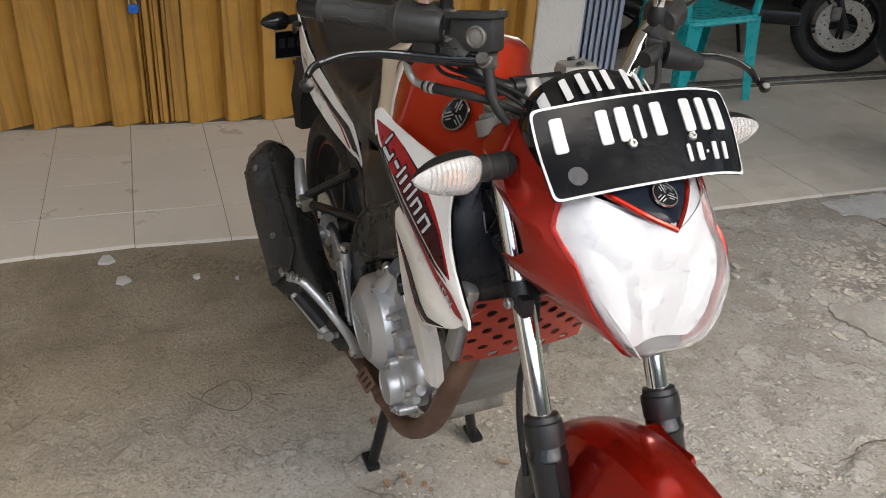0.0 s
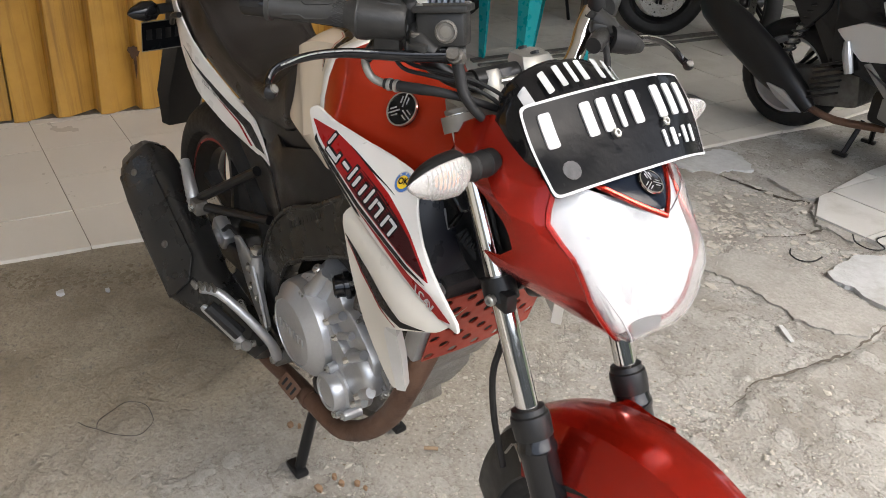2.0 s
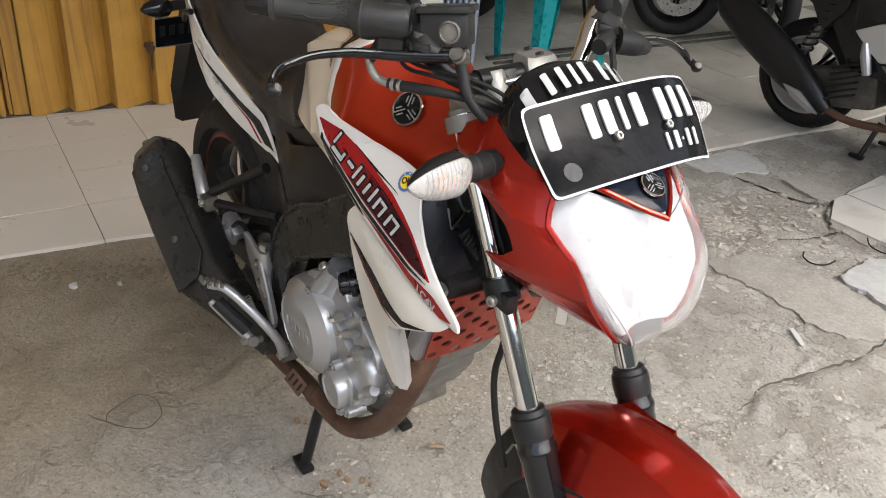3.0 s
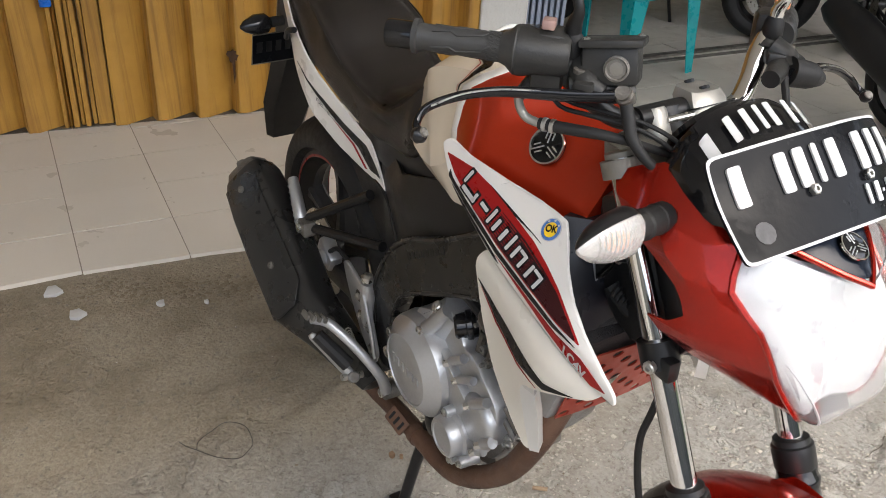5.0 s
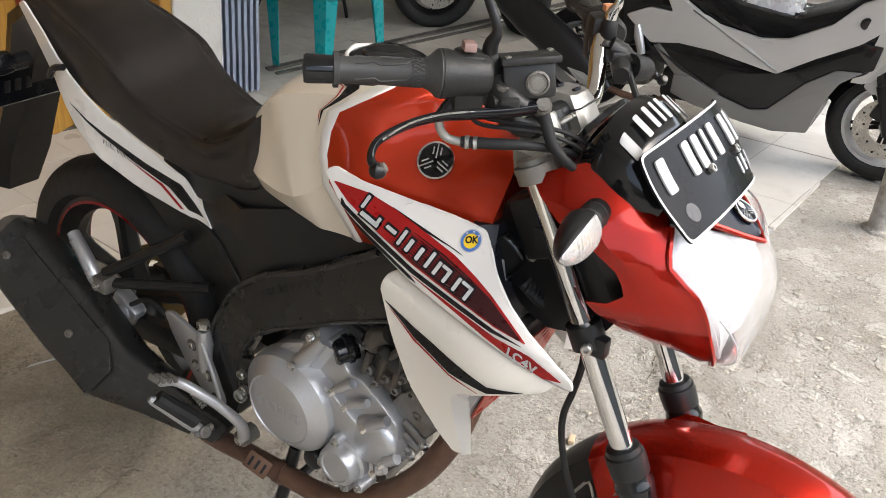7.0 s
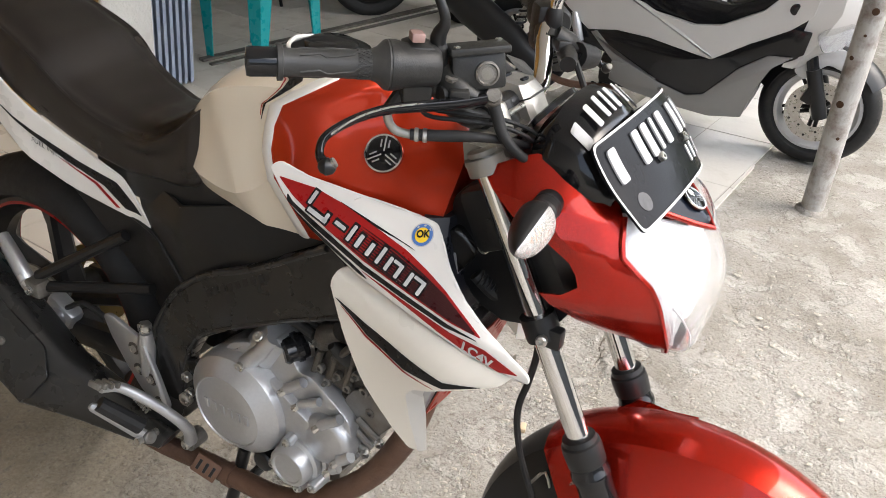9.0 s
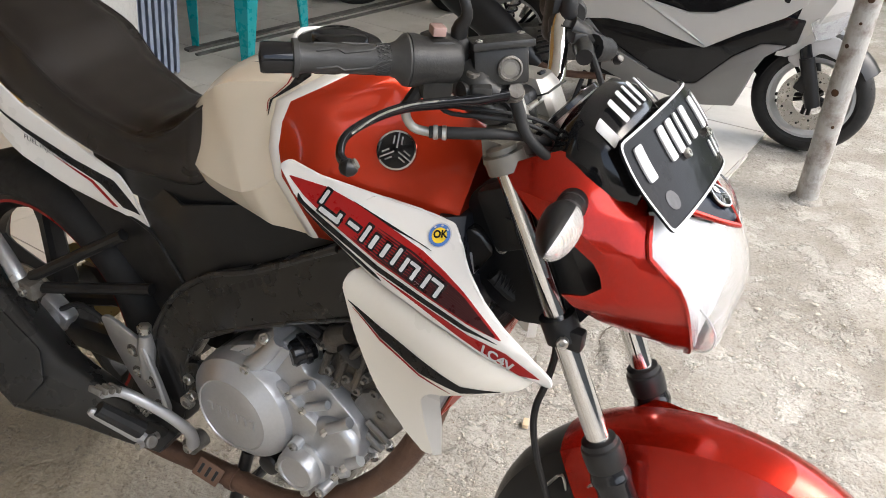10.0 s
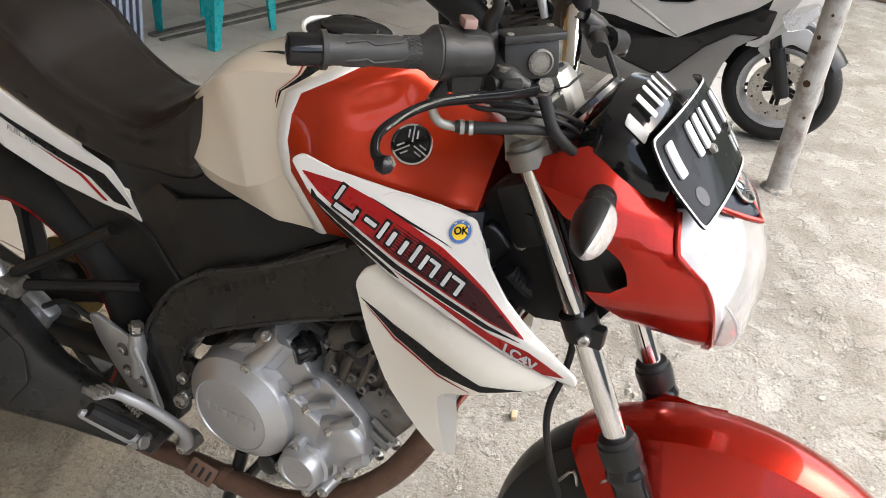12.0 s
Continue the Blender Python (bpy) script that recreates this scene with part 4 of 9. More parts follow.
def build_headlight():
    unit = part("headlight", tube([V(0.53, 0, 0.86), V(0.58, 0, 0.855)], [0.05, 0.06], 20), BLACK, bike, "large faceted headlight under a red cowl")
    fine = []
    for a, b in zip(COWL, COWL[1:]):
        for k in range(3):
            t = k / 3
            fine.append((a[0] + (b[0] - a[0]) * t,) + tuple((p[0] + (q[0] - p[0]) * t, p[1] + (q[1] - p[1]) * t) for p, q in zip(a[1:], b[1:])))
    fine.append(COWL[-1])
    for s in (-1, 1):
        bm = bmesh.new()
        loft([cowl_line(r, s) for r in fine], closed=False, bm=bm)
        # shoulder that runs up to the top ridge and in towards the meter
        last = cowl_line(fine[-1], s)
        ridge = curve_through([V(0.407, s * 0.094, 0.958), V(0.466, s * 0.086, 0.990), V(0.504, s * 0.084, 0.981), V(0.556, s * 0.070, 0.958)], 4)
        inner = curve_through([V(0.410, s * 0.050, 0.955), V(0.463, s * 0.052, 0.978), V(0.505, s * 0.050, 0.972), V(0.562, s * 0.046, 0.952)], 4)
        n = len(last)
        pick = [ridge[round(i * (len(ridge) - 1) / (n - 1))] for i in range(n)]
        pick2 = [inner[round(i * (len(inner) - 1) / (n - 1))] for i in range(n)]
        loft([last, pick, pick2], closed=False, bm=bm)
        bmesh.ops.remove_doubles(bm, verts=bm.verts, dist=1e-5)
        bmesh.ops.recalc_face_normals(bm, faces=bm.faces)
        made = bmesh.ops.solidify(bm, geom=bm.faces[:], thickness=0.003)
        cowl = part("cowl_side", bm, RED, unit, "glossy red side cowl", 22)
        # edge trim along the lens
        rim = [V(r[3][0] + 0.003, s * (r[3][1] + 0.0015), r[0]) for r in fine]
        part("lens_rim", tube(rim, 0.0032, 6), RED, unit)
    # lens: clear shell over a faceted reflector; its top edge dips to a point below the screen
    heights = [r[0] for r in fine]

    def lens_point(t, q, inset):
        z = 0.742
        for _ in range(4):
            cw = float(np.interp(z, heights, [r[3][1] for r in fine]))
            y = abs(q) * (cw - inset)
            z = 0.742 + t * (min(0.944, 0.908 + 0.45 * y) - 0.742)
        cx, dx = (float(np.interp(z, heights, [r[k][0] for r in fine])) for k in (3, 4))
        box = min(1.0, max(0.0, (0.88 - z) / 0.08))
        return V(cx + (dx - 0.012 - inset - cx) * (1 - abs(q) ** (3.0 + 3.2 * box)) ** (0.75 - 0.30 * box), math.copysign(y, q), z + 0.005 * (1 - q * q) * (1 - t) ** 2)
    bm = loft([[lens_point(i / 24, -1 + j / 16, 0.0) for j in range(33)] for i in range(25)], closed=False)
    bmesh.ops.recalc_face_normals(bm, faces=bm.faces)
    bmesh.ops.solidify(bm, geom=bm.faces[:], thickness=0.0025)
    lens = part("headlight_lens", bm, LENS, unit, "clear polycarbonate lens, white with daylight", 60)
    lens.visible_shadow = False
    for s in (-1, 1):
        seam = [lens_point(0.02 + 0.5 * k / 12, s * (0.80 + 0.14 * (k / 12) ** 2), 0.001) for k in range(13)]
        part("lens_seam", tube(seam, 0.0013, 6), HOUSING, lens)
    # pale housing that shows through the clear border
    rows = []
    for i in range(13):
        row = [lens_point(0.02 + 0.965 * i / 12, -0.995 + 1.99 * j / 16, 0.004) for j in range(17)]
        rows.append([V(p.x - 0.010 - 0.026 * (1 - (-1 + j / 8) ** 2), p.y, p.z + 0.003) for j, p in enumerate(row)])
    part("lamp_housing", loft(rows, closed=False), HOUSING, unit, "pale grey lamp housing", 50)
    # three bowls side by side above a plain sill
    bm = bmesh.new()
    for q0, q1 in ((-0.985, -0.40), (-0.40, 0.34), (0.34, 0.82)):
        rings = []
        for i in range(17):
            t = 0.10 + 0.88 * i / 16
            ring = []
            for j in range(11):
                q = q0 + (q1 - q0) * j / 10
                p = lens_point(t, q, 0.006)
                p.x -= 0.007 + 0.015 * (1 - q * q) + 0.014 * math.sin(math.pi * j / 10) * math.sin(math.pi * min(1, i / 12))
                ring.append(p)
            rings.append(ring)
        loft(rings, closed=False, bm=bm)
    bmesh.ops.recalc_face_normals(bm, faces=bm.faces)
    bmesh.ops.solidify(bm, geom=bm.faces[:], thickness=0.002)
    part("reflector", bm, REFLECTOR, unit, "silvered faceted reflector", 40)
    part("bulb", lathe([(0, 0.009), (0.008, 0.009), (0.012, 0.005)], V(0.622, -0.032, 0.862), (1, 0, 0), 16), HOUSING, unit, "bulb shade")
    part("side_bulb", lathe([(0, 0.0085), (0.004, 0.0085), (0.004, 0.0055), (0, 0.0055)], V(0.606, -0.050, 0.912), (0.9, -0.3, 0.3), 16), HOUSING, unit, "side lamp ring")
    # little dark screen above the lens, edged in red
    nose = [(0.556, 0.066, 0.957), (0.592, 0.062, 0.946), (0.628, 0.030, 0.926), (0.651, 0.0, 0.912)]
    right = curve_through([V(x, -y, z) for x, y, z in nose], 4)
    left = [V(p.x, -p.y, p.z) for p in right]
    mid = [V(p.x, 0, p.z + 0.014 * (1 - i / (len(right) - 1)) + 0.002) for i, p in enumerate(right)]
    bm = loft([right[:-1], [(a + b) / 2 + V(0, 0, 0.004) for a, b in zip(right[:-1], mid[:-1])], mid[:-1], [(a + b) / 2 + V(0, 0, 0.004) for a, b in zip(left[:-1], mid[:-1])], left[:-1]], closed=False)
    bmesh.ops.recalc_face_normals(bm, faces=bm.faces)
    bmesh.ops.solidify(bm, geom=bm.faces[:], thickness=0.003)
    screen = part("screen", bm, SMOKED, unit, "small glossy black screen")
    part("screen_trim", tube(right + left[::-1][1:], 0.0035, 8), RED, unit, "red edging")
    c = V(0.622, 0.0, 0.9405)
    nrm = V(0.55, 0, 0.83)
    emblem(c, nrm, 0.0165, unit)
    # brow between the two cowls
    brow = [[V(x, -w, z), V(x, 0, z + 0.006), V(x, w, z), V(x, 0, z - 0.02)] for x, w, z in ((0.42, 0.052, 0.953), (0.463, 0.054, 0.976), (0.505, 0.052, 0.970), (0.562, 0.048, 0.951))]
    part("brow", loft(brow), RED, unit)
    # dark inner shell that closes the back of the unit
    rings = []
    for z, x, w in ((0.745, 0.60, 0.026), (0.78, 0.56, 0.06), (0.83, 0.52, 0.088), (0.89, 0.49, 0.09), (0.945, 0.45, 0.08)):
        rings.append([V(x, -w, z), V(x + 0.05, -w * 0.9, z), V(x + 0.05, w * 0.9, z), V(x, w, z), V(x - 0.012, 0, z)])
    part("inner_shell", loft(rings), BLACK, unit, "matt black inner shell")
    # the whole lamp sits a little to the side of the fork's middle
    for ob in list(unit.children) + [c for ob in unit.children for c in ob.children]:
        for v in ob.data.vertices:
            if v.co.y > 0 and v.co.x > 0.59:
                v.co.y *= 1 + 0.42 * min(1.0, max(0.0, (0.815 - v.co.z) / 0.06)) * min(1.0, (v.co.x - 0.59) / 0.03)
            if v.co.y > 0 and v.co.x > 0.55:
                v.co.y *= 1 - 0.17 * min(1.0, max(0.0, (v.co.z - 0.835) / 0.05)) * min(1.0, (v.co.x - 0.55) / 0.04)
            v.co.y += 0.022 * min(1.0, max(0.0, (v.co.x - 0.45) / 0.17))


def emblem(c, nrm, r, parent):
    """A round badge with three spokes, kept as a plain shape."""
    nrm = nrm.normalized()
    b = part("badge", lathe([(-0.001, r), (0.0015, r), (0.002, r * 0.93)], c, nrm, 28), GLOSS, parent, "round black badge with a chrome ring")
    part("badge_ring", lathe([(0.0015, r), (0.0035, r * 0.97), (0.0035, r * 0.88), (0.0018, r * 0.85)], c, nrm, 32, caps=False), CHROME, b, "chrome ring")
    u = (V(0, 0, 1) - nrm * nrm.z).normalized()
    for k in range(3):
        q = Matrix.Rotation(2 * math.pi * k / 3, 3, nrm) @ u
        w = nrm.cross(q)
        for side in (-1, 0, 1):
            a = c + q * r * (0.12 if side == 0 else 0.3) + w * side * r * 0.2
            e = c + q * r * (0.86 if side == 0 else 0.68) + w * side * r * 0.2
            part("badge_spoke", tube([a + nrm * 0.0030, e + nrm * 0.0030], r * 0.042, 5), SILVER, b)


build_headlight()


# -- indicators --
def build_indicator(base, tip, name, lens_mat, black_body):
    base, tip = V(*base), V(*tip)
    out = (tip - base).normalized()
    ind = part(name, tube([base, base + (tip - base) * 0.42], [0.016, 0.0145], 16), RUBBER, bike, "indicator on a black rubber stalk")
    for k in range(2):
        lathe_at = base + (tip - base) * (0.10 + 0.16 * k)
        part("stalk_rib", lathe([(-0.003, 0.0148), (0, 0.0166), (0.003, 0.0148)], lathe_at, out, 16), RUBBER, ind)
    fwd = V(1, 0, -0.12).normalized()
    fwd = (fwd - out * fwd.dot(out)).normalized()
    up = out.cross(fwd) if out.cross(fwd).z > 0 else fwd.cross(out)
    start = base + (tip - base) * 0.36
    span = (tip - start).length

    def girth(t):
        return (0.62 + 0.38 * min(1, t / 0.16)) * max(0.0, 1 - max(0.0, (t - 0.16) / 0.84) ** 2.4) ** 0.75 + 0.02

    def pod(lo, hi):
        rings = []
        for k in range(17):
            t = k / 16
            ring = []
            for j in range(17):
                a = lo + (hi - lo) * j / 16
                ring.append(start + out * span * t + (fwd * 0.021 * math.sin(a) + up * 0.0265 * math.cos(a)) * girth(t))
            rings.append(ring)
        bm = loft(rings, closed=False)
        bmesh.ops.recalc_face_normals(bm, faces=bm.faces)
        return bm
    lo, hi = 0.40, math.pi + 0.22
    bm = pod(hi - 2 * math.pi, lo)
    bmesh.ops.solidify(bm, geom=bm.faces[:], thickness=0.002)
    part("pod", bm, BLACK, ind, "satin black pod")
    bm = pod(lo, hi)
    bmesh.ops.solidify(bm, geom=bm.faces[:], thickness=0.0015)
    lens = part("indicator_lens", bm, lens_mat, ind, "clear ribbed lens")
    lens.visible_shadow = False
    for k in range(11):
        t = 0.12 + 0.066 * k
        line = [start + out * span * t + (fwd * 0.0203 * math.sin(a) + up * 0.0258 * math.cos(a)) * girth(t) for a in (lo + 0.1 + (hi - lo - 0.2) * j / 10 for j in range(11))]
        part("rib", tube(line, 0.0011, 5), lens_mat, ind)
    part("bulb", lathe([(-0.016, 0.004), (-0.010, 0.0085), (0.0, 0.010), (0.010, 0.0085), (0.016, 0.004)], start + out * span * 0.40 + fwd * 0.008, out, 12), AMBER, ind, "amber bulb")
    rings = []
    for k in range(9):
        t = 0.04 + 0.9 * k / 8
        rings.append([start + out * span * t + (fwd * (0.004 - 0.010 * math.cos((a - lo) / (hi - lo) * 2 * math.pi - math.pi)) * 0.6 + up * 0.024 * math.cos(a)) * girth(t) for a in (lo + (hi - lo) * j / 8 for j in range(9))])
    part("backing", loft(rings, closed=False), REFLECTOR, ind, "silvered reflector")


build_indicator((0.497, -0.106, 0.948), (0.520, -0.236, 0.958), "front_indicator", FROST, True)
build_indicator((0.497, 0.106, 0.948), (0.520, 0.236, 0.958), "front_indicator", FROST, True)


# -- number plate above the light: its characters stay plain bars --
def build_plate():
    o = V(0.533, 0.030, 1.024)
    across, down = V(0.0, 1.0, 0.0), V(0.070, -0.002, -0.078).normalized()
    out = across.cross(down)
    out = out if out.x > 0 else -out

    def on(u, v, h):
        bend = 0.011 * (1 - (u / 0.125) ** 2) - 0.016 * max(0, u - 0.045) / 0.08 * max(0, u - 0.045) / 0.08
        bend += 0.004 * math.sin(v * 38) * (u / 0.125)
        return o + across * u + down * v + out * (bend - h)
    shape = rounded([(-0.135, 0.0), (0.135, 0.0), (0.135, 0.107), (-0.135, 0.107)], 0.009)
    p = part("number_plate", prism(shape, on, 0.0015, step=0.008), PLATE, bike, "bent black number plate with a white rim", 60)
    bm = bmesh.new()
    inner = [(u * 0.979, (v - 0.0535) * 0.945 + 0.0535) for u, v in shape]
    lift = lambda u, v, h: on(u, v, h - 0.0014)
    n = len(shape)
    for i in range(n):
        a, b, c, d = shape[i], shape[(i + 1) % n], inner[(i + 1) % n], inner[i]
        k = max(1, round(math.hypot(a[0] - b[0], a[1] - b[1]) / 0.01))
        for j in range(k):
            t0, t1 = j / k, (j + 1) / k
            quad = [(a[0] + (b[0] - a[0]) * t0, a[1] + (b[1] - a[1]) * t0), (a[0] + (b[0] - a[0]) * t1, a[1] + (b[1] - a[1]) * t1),
                    (d[0] + (c[0] - d[0]) * t1, d[1] + (c[1] - d[1]) * t1), (d[0] + (c[0] - d[0]) * t0, d[1] + (c[1] - d[1]) * t0)]
            bm.faces.new([bm.verts.new(lift(u, v, 0)) for u, v in quad])
    bmesh.ops.remove_doubles(bm, verts=bm.verts, dist=1e-5)
    part("plate_rim", bm, INK, p, "white painted rim", 60)
    row = [(-0.116, 0.015), (-0.062, 0.014), (-0.039, 0.014), (-0.014, 0.007), (0.006, 0.014), (0.046, 0.014), (0.070, 0.013), (0.095, 0.016)]
    for u, w in row:
        part("raised_bar", prism(rounded([(u, 0.014), (u + w, 0.014), (u + w, 0.054), (u, 0.054)], 0.003, 2), lambda a, b, h: on(a, b, h - 0.0026), 0.0022, step=0.006), INK, p, "", 60)
    for u, w in ((0.040, 0.005), (0.054, 0.008), (0.078, 0.008), (0.096, 0.008)):
        part("raised_bar", prism(rounded([(u, 0.068), (u + w, 0.068), (u + w, 0.089), (u, 0.089)], 0.002, 2), lambda a, b, h: on(a, b, h - 0.0022), 0.0018, step=0.006), INK, p, "", 60)
    part("raised_dot", prism([(0.069 + 0.002 * math.cos(a), 0.079 + 0.002 * math.sin(a)) for a in (k * math.pi / 4 for k in range(8))], lambda a, b, h: on(a, b, h - 0.002), 0.0016), INK, p, "", 60)
    for u, v in ((-0.028, 0.058), (0.05, 0.060)):
        part("plate_bolt", bolt(on(u, v, 0), out, 0.006, 0.006), STEEL, p, "steel bolt")
    part("faint_mark", prism([(-0.10 + 0.011 * math.cos(a), 0.082 + 0.011 * math.sin(a)) for a in (k * math.pi / 6 for k in range(12))], lambda a, b, h: on(a, b, h - 0.0006), 0.0005), material("faded_stamp", (0.06, 0.06, 0.063), 0.5, 0, (0.03, 0.03, 0.033), 160, 0.9), p, "faded stamped mark", 60)
    part("plate_bracket", tube([on(-0.02, 0.06, 0.002), V(0.54, 0.0, 0.955)], 0.006, 8), BLACK, p, "black bracket")


build_plate()


# -- meter hood behind the plate --
def build_meter():
    rings = []
    for x, z, w, high in ((0.452, 1.006, 0.070, 0.026), (0.474, 1.016, 0.086, 0.044), (0.500, 1.008, 0.090, 0.050), (0.530, 0.990, 0.088, 0.046), (0.556, 0.972, 0.078, 0.030)):
        ring = []
        for k in range(21):
            q = -1 + 2 * k / 20
            ring.append(V(x, q * w, z - 0.03 + (high + 0.012) * math.sqrt(max(0.0, 1 - abs(q) ** 2.6)) * 1.0))
        ring += [V(x, w * q, z - 0.06) for q in (0.9, 0.0, -0.9)]
        rings.append(ring)
    m = part("meter", loft(rings), GLOSS, bike, "glossy black meter hood with white bars across it", 50)
    part("meter_dial", lathe([(0, 0.045), (0.006, 0.045), (0.008, 0.040)], V(0.440, 0, 1.000), V(-0.8, 0, 0.6), 28), GLOSS, m)

    def on(u, v, h):
        # along the arched front of the hood
        q = u / 0.088
        x = 0.497 + v * 0.78
        z = 1.009 - (x - 0.500) * 0.62 - 0.03 + 0.062 * math.sqrt(max(0.0, 1 - min(1, abs(q)) ** 2.6))
        return V(x + 0.0035 - h * 0.5, u, z + 0.0035 - h * 0.6)
    for u, w in ((-0.076, 0.009), (-0.050, 0.008), (-0.030, 0.008), (-0.012, 0.006), (0.003, 0.008), (0.029, 0.008), (0.047, 0.007), (0.064, 0.007)):
        part("hood_bar", prism(rounded([(u, -0.004), (u + w, -0.004), (u + w, 0.028), (u, 0.028)], 0.002, 2), on, 0.001, step=0.006), INK, m, "", 60)


build_meter()


# -- tank --
TANK = [  # station along x; then half width and height at the foot, the widest line, the shoulder; height of the crown
    (-0.100, 0.066, 0.800, 0.074, 0.822, 0.055, 0.880, 0.900),
    (-0.060, 0.080, 0.786, 0.094, 0.814, 0.066, 0.916, 0.940),
    (-0.010, 0.084, 0.776, 0.104, 0.812, 0.078, 0.950, 0.978),
    (0.045, 0.088, 0.772, 0.114, 0.834, 0.086, 0.972, 1.002),
    (0.100, 0.094, 0.776, 0.120, 0.866, 0.090, 0.984, 1.014),
    (0.160, 0.104, 0.790, 0.134, 0.876, 0.078, 0.982, 1.014),
    (0.215, 0.104, 0.806, 0.118, 0.876, 0.056, 0.964, 0.998),
    (0.265, 0.094, 0.816, 0.100, 0.870, 0.042, 0.948, 0.978),
    (0.315, 0.086, 0.824, 0.092, 0.864, 0.034, 0.938, 0.962),
    (0.350, 0.076, 0.832, 0.082, 0.860, 0.030, 0.928, 0.946),
]


def tank_ring(row, grow=0.0):
    x, wf, zf, wm, zm, ws, zs, zt = row
    half = [V(0, wf * 0.4, zf - 0.01), V(0, wf, zf), V(0, wm, zm)] + [V(0, wm + (ws - wm) * t - 0.004 * math.sin(math.pi * t), zm + (zs - zm) * t + 0.006 * math.sin(math.pi * t)) for t in (0.25, 0.5, 0.75)]
    half += [V(0, ws, zs), V(0, ws * 0.72, zs + (zt - zs) * 0.55), V(0, ws * 0.38, zs + (zt - zs) * 0.88), V(0, 0, zt)]
    mid = V(0, 0, (zf + zt) / 2)
    if grow:
        half = [p + (p - mid).normalized() * grow for p in half]
    # the seam between the two colours sweeps forward towards the shroud
    share = (x + 0.10) / 0.20 if x < 0.10 else max(0.0, (0.35 - x) / 0.25)
    ease = lambda t: (lambda q: q * q * (3 - 2 * q))(min(1.0, max(0.0, t)))
    sweep = lambda z: x + share * (0.050 * ease((0.90 - z) / 0.10) + 0.085 * ease((z - 0.945) / 0.07))
    # a slanting crease down the rear flank
    for p in half[1:7]:
        p.y += 0.011 * math.exp(-abs(sweep(p.z) + 0.028 - 0.57 * (0.955 - p.z)) / 0.05) * min(1.0, max(0.0, (0.082 - x) / 0.04))
    right = [V(sweep(p.z), -p.y, p.z) for p in half]
    left = [V(sweep(p.z), p.y, p.z) for p in half[-2::-1]]
    return right + left


def tank_rows(x0, x1, step=0.012):
    xs = sorted({x0, x1, *np.arange(x0, x1, step).tolist()})
    cols = np.array(TANK)
    smooth = []
    for x in xs:
        i = int(np.clip(np.searchsorted(cols[:, 0], x) - 1, 0, len(cols) - 2))
        p = [cols[max(i - 1, 0)], cols[i], cols[i + 1], cols[min(i + 2, len(cols) - 1)]]
        t = (x - p[1][0]) / (p[2][0] - p[1][0])
        row = 0.5 * (2 * p[1] + (p[2] - p[0]) * t + (2 * p[0] - 5 * p[1] + 4 * p[2] - p[3]) * t ** 2 + (3 * p[1] - p[0] - 3 * p[2] + p[3]) * t ** 3)
        smooth.append((x, *[float(v) for v in row[1:]]))
    return smooth


def build_tank():
    tank = part("fuel_tank", loft([tank_ring(r) for r in tank_rows(-0.100, 0.100, 0.008)]), WHITE_WARM_CAST, bike, "faceted fuel tank, white behind with a warm cast painted in, red in front", 16)
    part("tank_front", loft([tank_ring(r) for r in tank_rows(0.100, 0.350, 0.008)]), ORANGE, tank, "orange-red front of the tank", 45)
    # white band between the two colours
    part("tank_band", loft([tank_ring(r, 0.002 * g) for r, g in zip(tank_rows(0.084, 0.106, 0.0044), (-0.5, 0.8, 1.2, 1.2, 0.8, -0.5))]), WHITE, tank, "raised white band", 60)
    part("filler_cap", lathe([(0, 0.036), (0.006, 0.036), (0.009, 0.031), (0.010, 0.012)], V(0.12, 0, 1.016), V(0.03, 0, 1), 28), GLOSS, tank, "black filler cap")
    part("filler_ring", tube([V(0.12 + 0.060 * math.cos(a), 0.052 * math.sin(a), 1.0165 - 0.006 * abs(math.sin(a)) - 0.10 * max(0.0, 0.060 * math.cos(a))) for a in (2 * math.pi * k / 36 for k in range(37))], 0.0035, 8), WHITE, tank, "white ring round the filler")
    part("filler_recess", lathe([(-0.004, 0.054), (0.0015, 0.054), (0.003, 0.046)], V(0.12, 0, 1.0130), V(0.03, 0, 1), 32), GLOSS, tank, "gloss black filler recess")

    def skin_at(x, k, s, grow):
        ring = tank_ring(tank_rows(x, x + 1e-4)[0], grow)
        p = ring[int(k)].lerp(ring[int(k) + 1], k - int(k))
        return V(p.x, p.y * -s, p.z)

    def stripe(line, s, grow):
        rows = []
        for (k0, x0, w0), (k1, x1, w1) in zip(line, line[1:]):
            for j in range(5):
                t = j / 5
                k, x, w = k0 + (k1 - k0) * t, x0 + (x1 - x0) * t, w0 + (w1 - w0) * t
                rows.append([skin_at(x - w * q, k, s, grow) for q in (0, 0.33, 0.67, 1)])
        return loft(rows, closed=False)
    for s in (-1, 1):
        # dark stripe with a red edge down the shoulder beside the band
        part("shoulder_stripe", stripe([(4.3, 0.079, 0.001), (5.2, 0.081, 0.004), (6.0, 0.081, 0.008), (6.6, 0.077, 0.014), (7.0, 0.066, 0.024), (7.3, 0.044, 0.030), (7.5, 0.010, 0.020)], s, 0.0012), STICKER_BLACK, tank, "black shoulder stripe", 60)
        part("shoulder_line", stripe([(4.5, 0.0765, 0.0012), (5.2, 0.0755, 0.0014), (6.0, 0.0710, 0.0016), (6.6, 0.060, 0.002), (7.0, 0.038, 0.0025)], s, 0.0014), STICKER_RED, tank, "thin red line", 60)
    for s in (-1, 1):
        emblem(V(0.2545, s * 0.0690, 0.9235), V(0.24, s * 0.79, 0.56), 0.0255, tank)


build_tank()


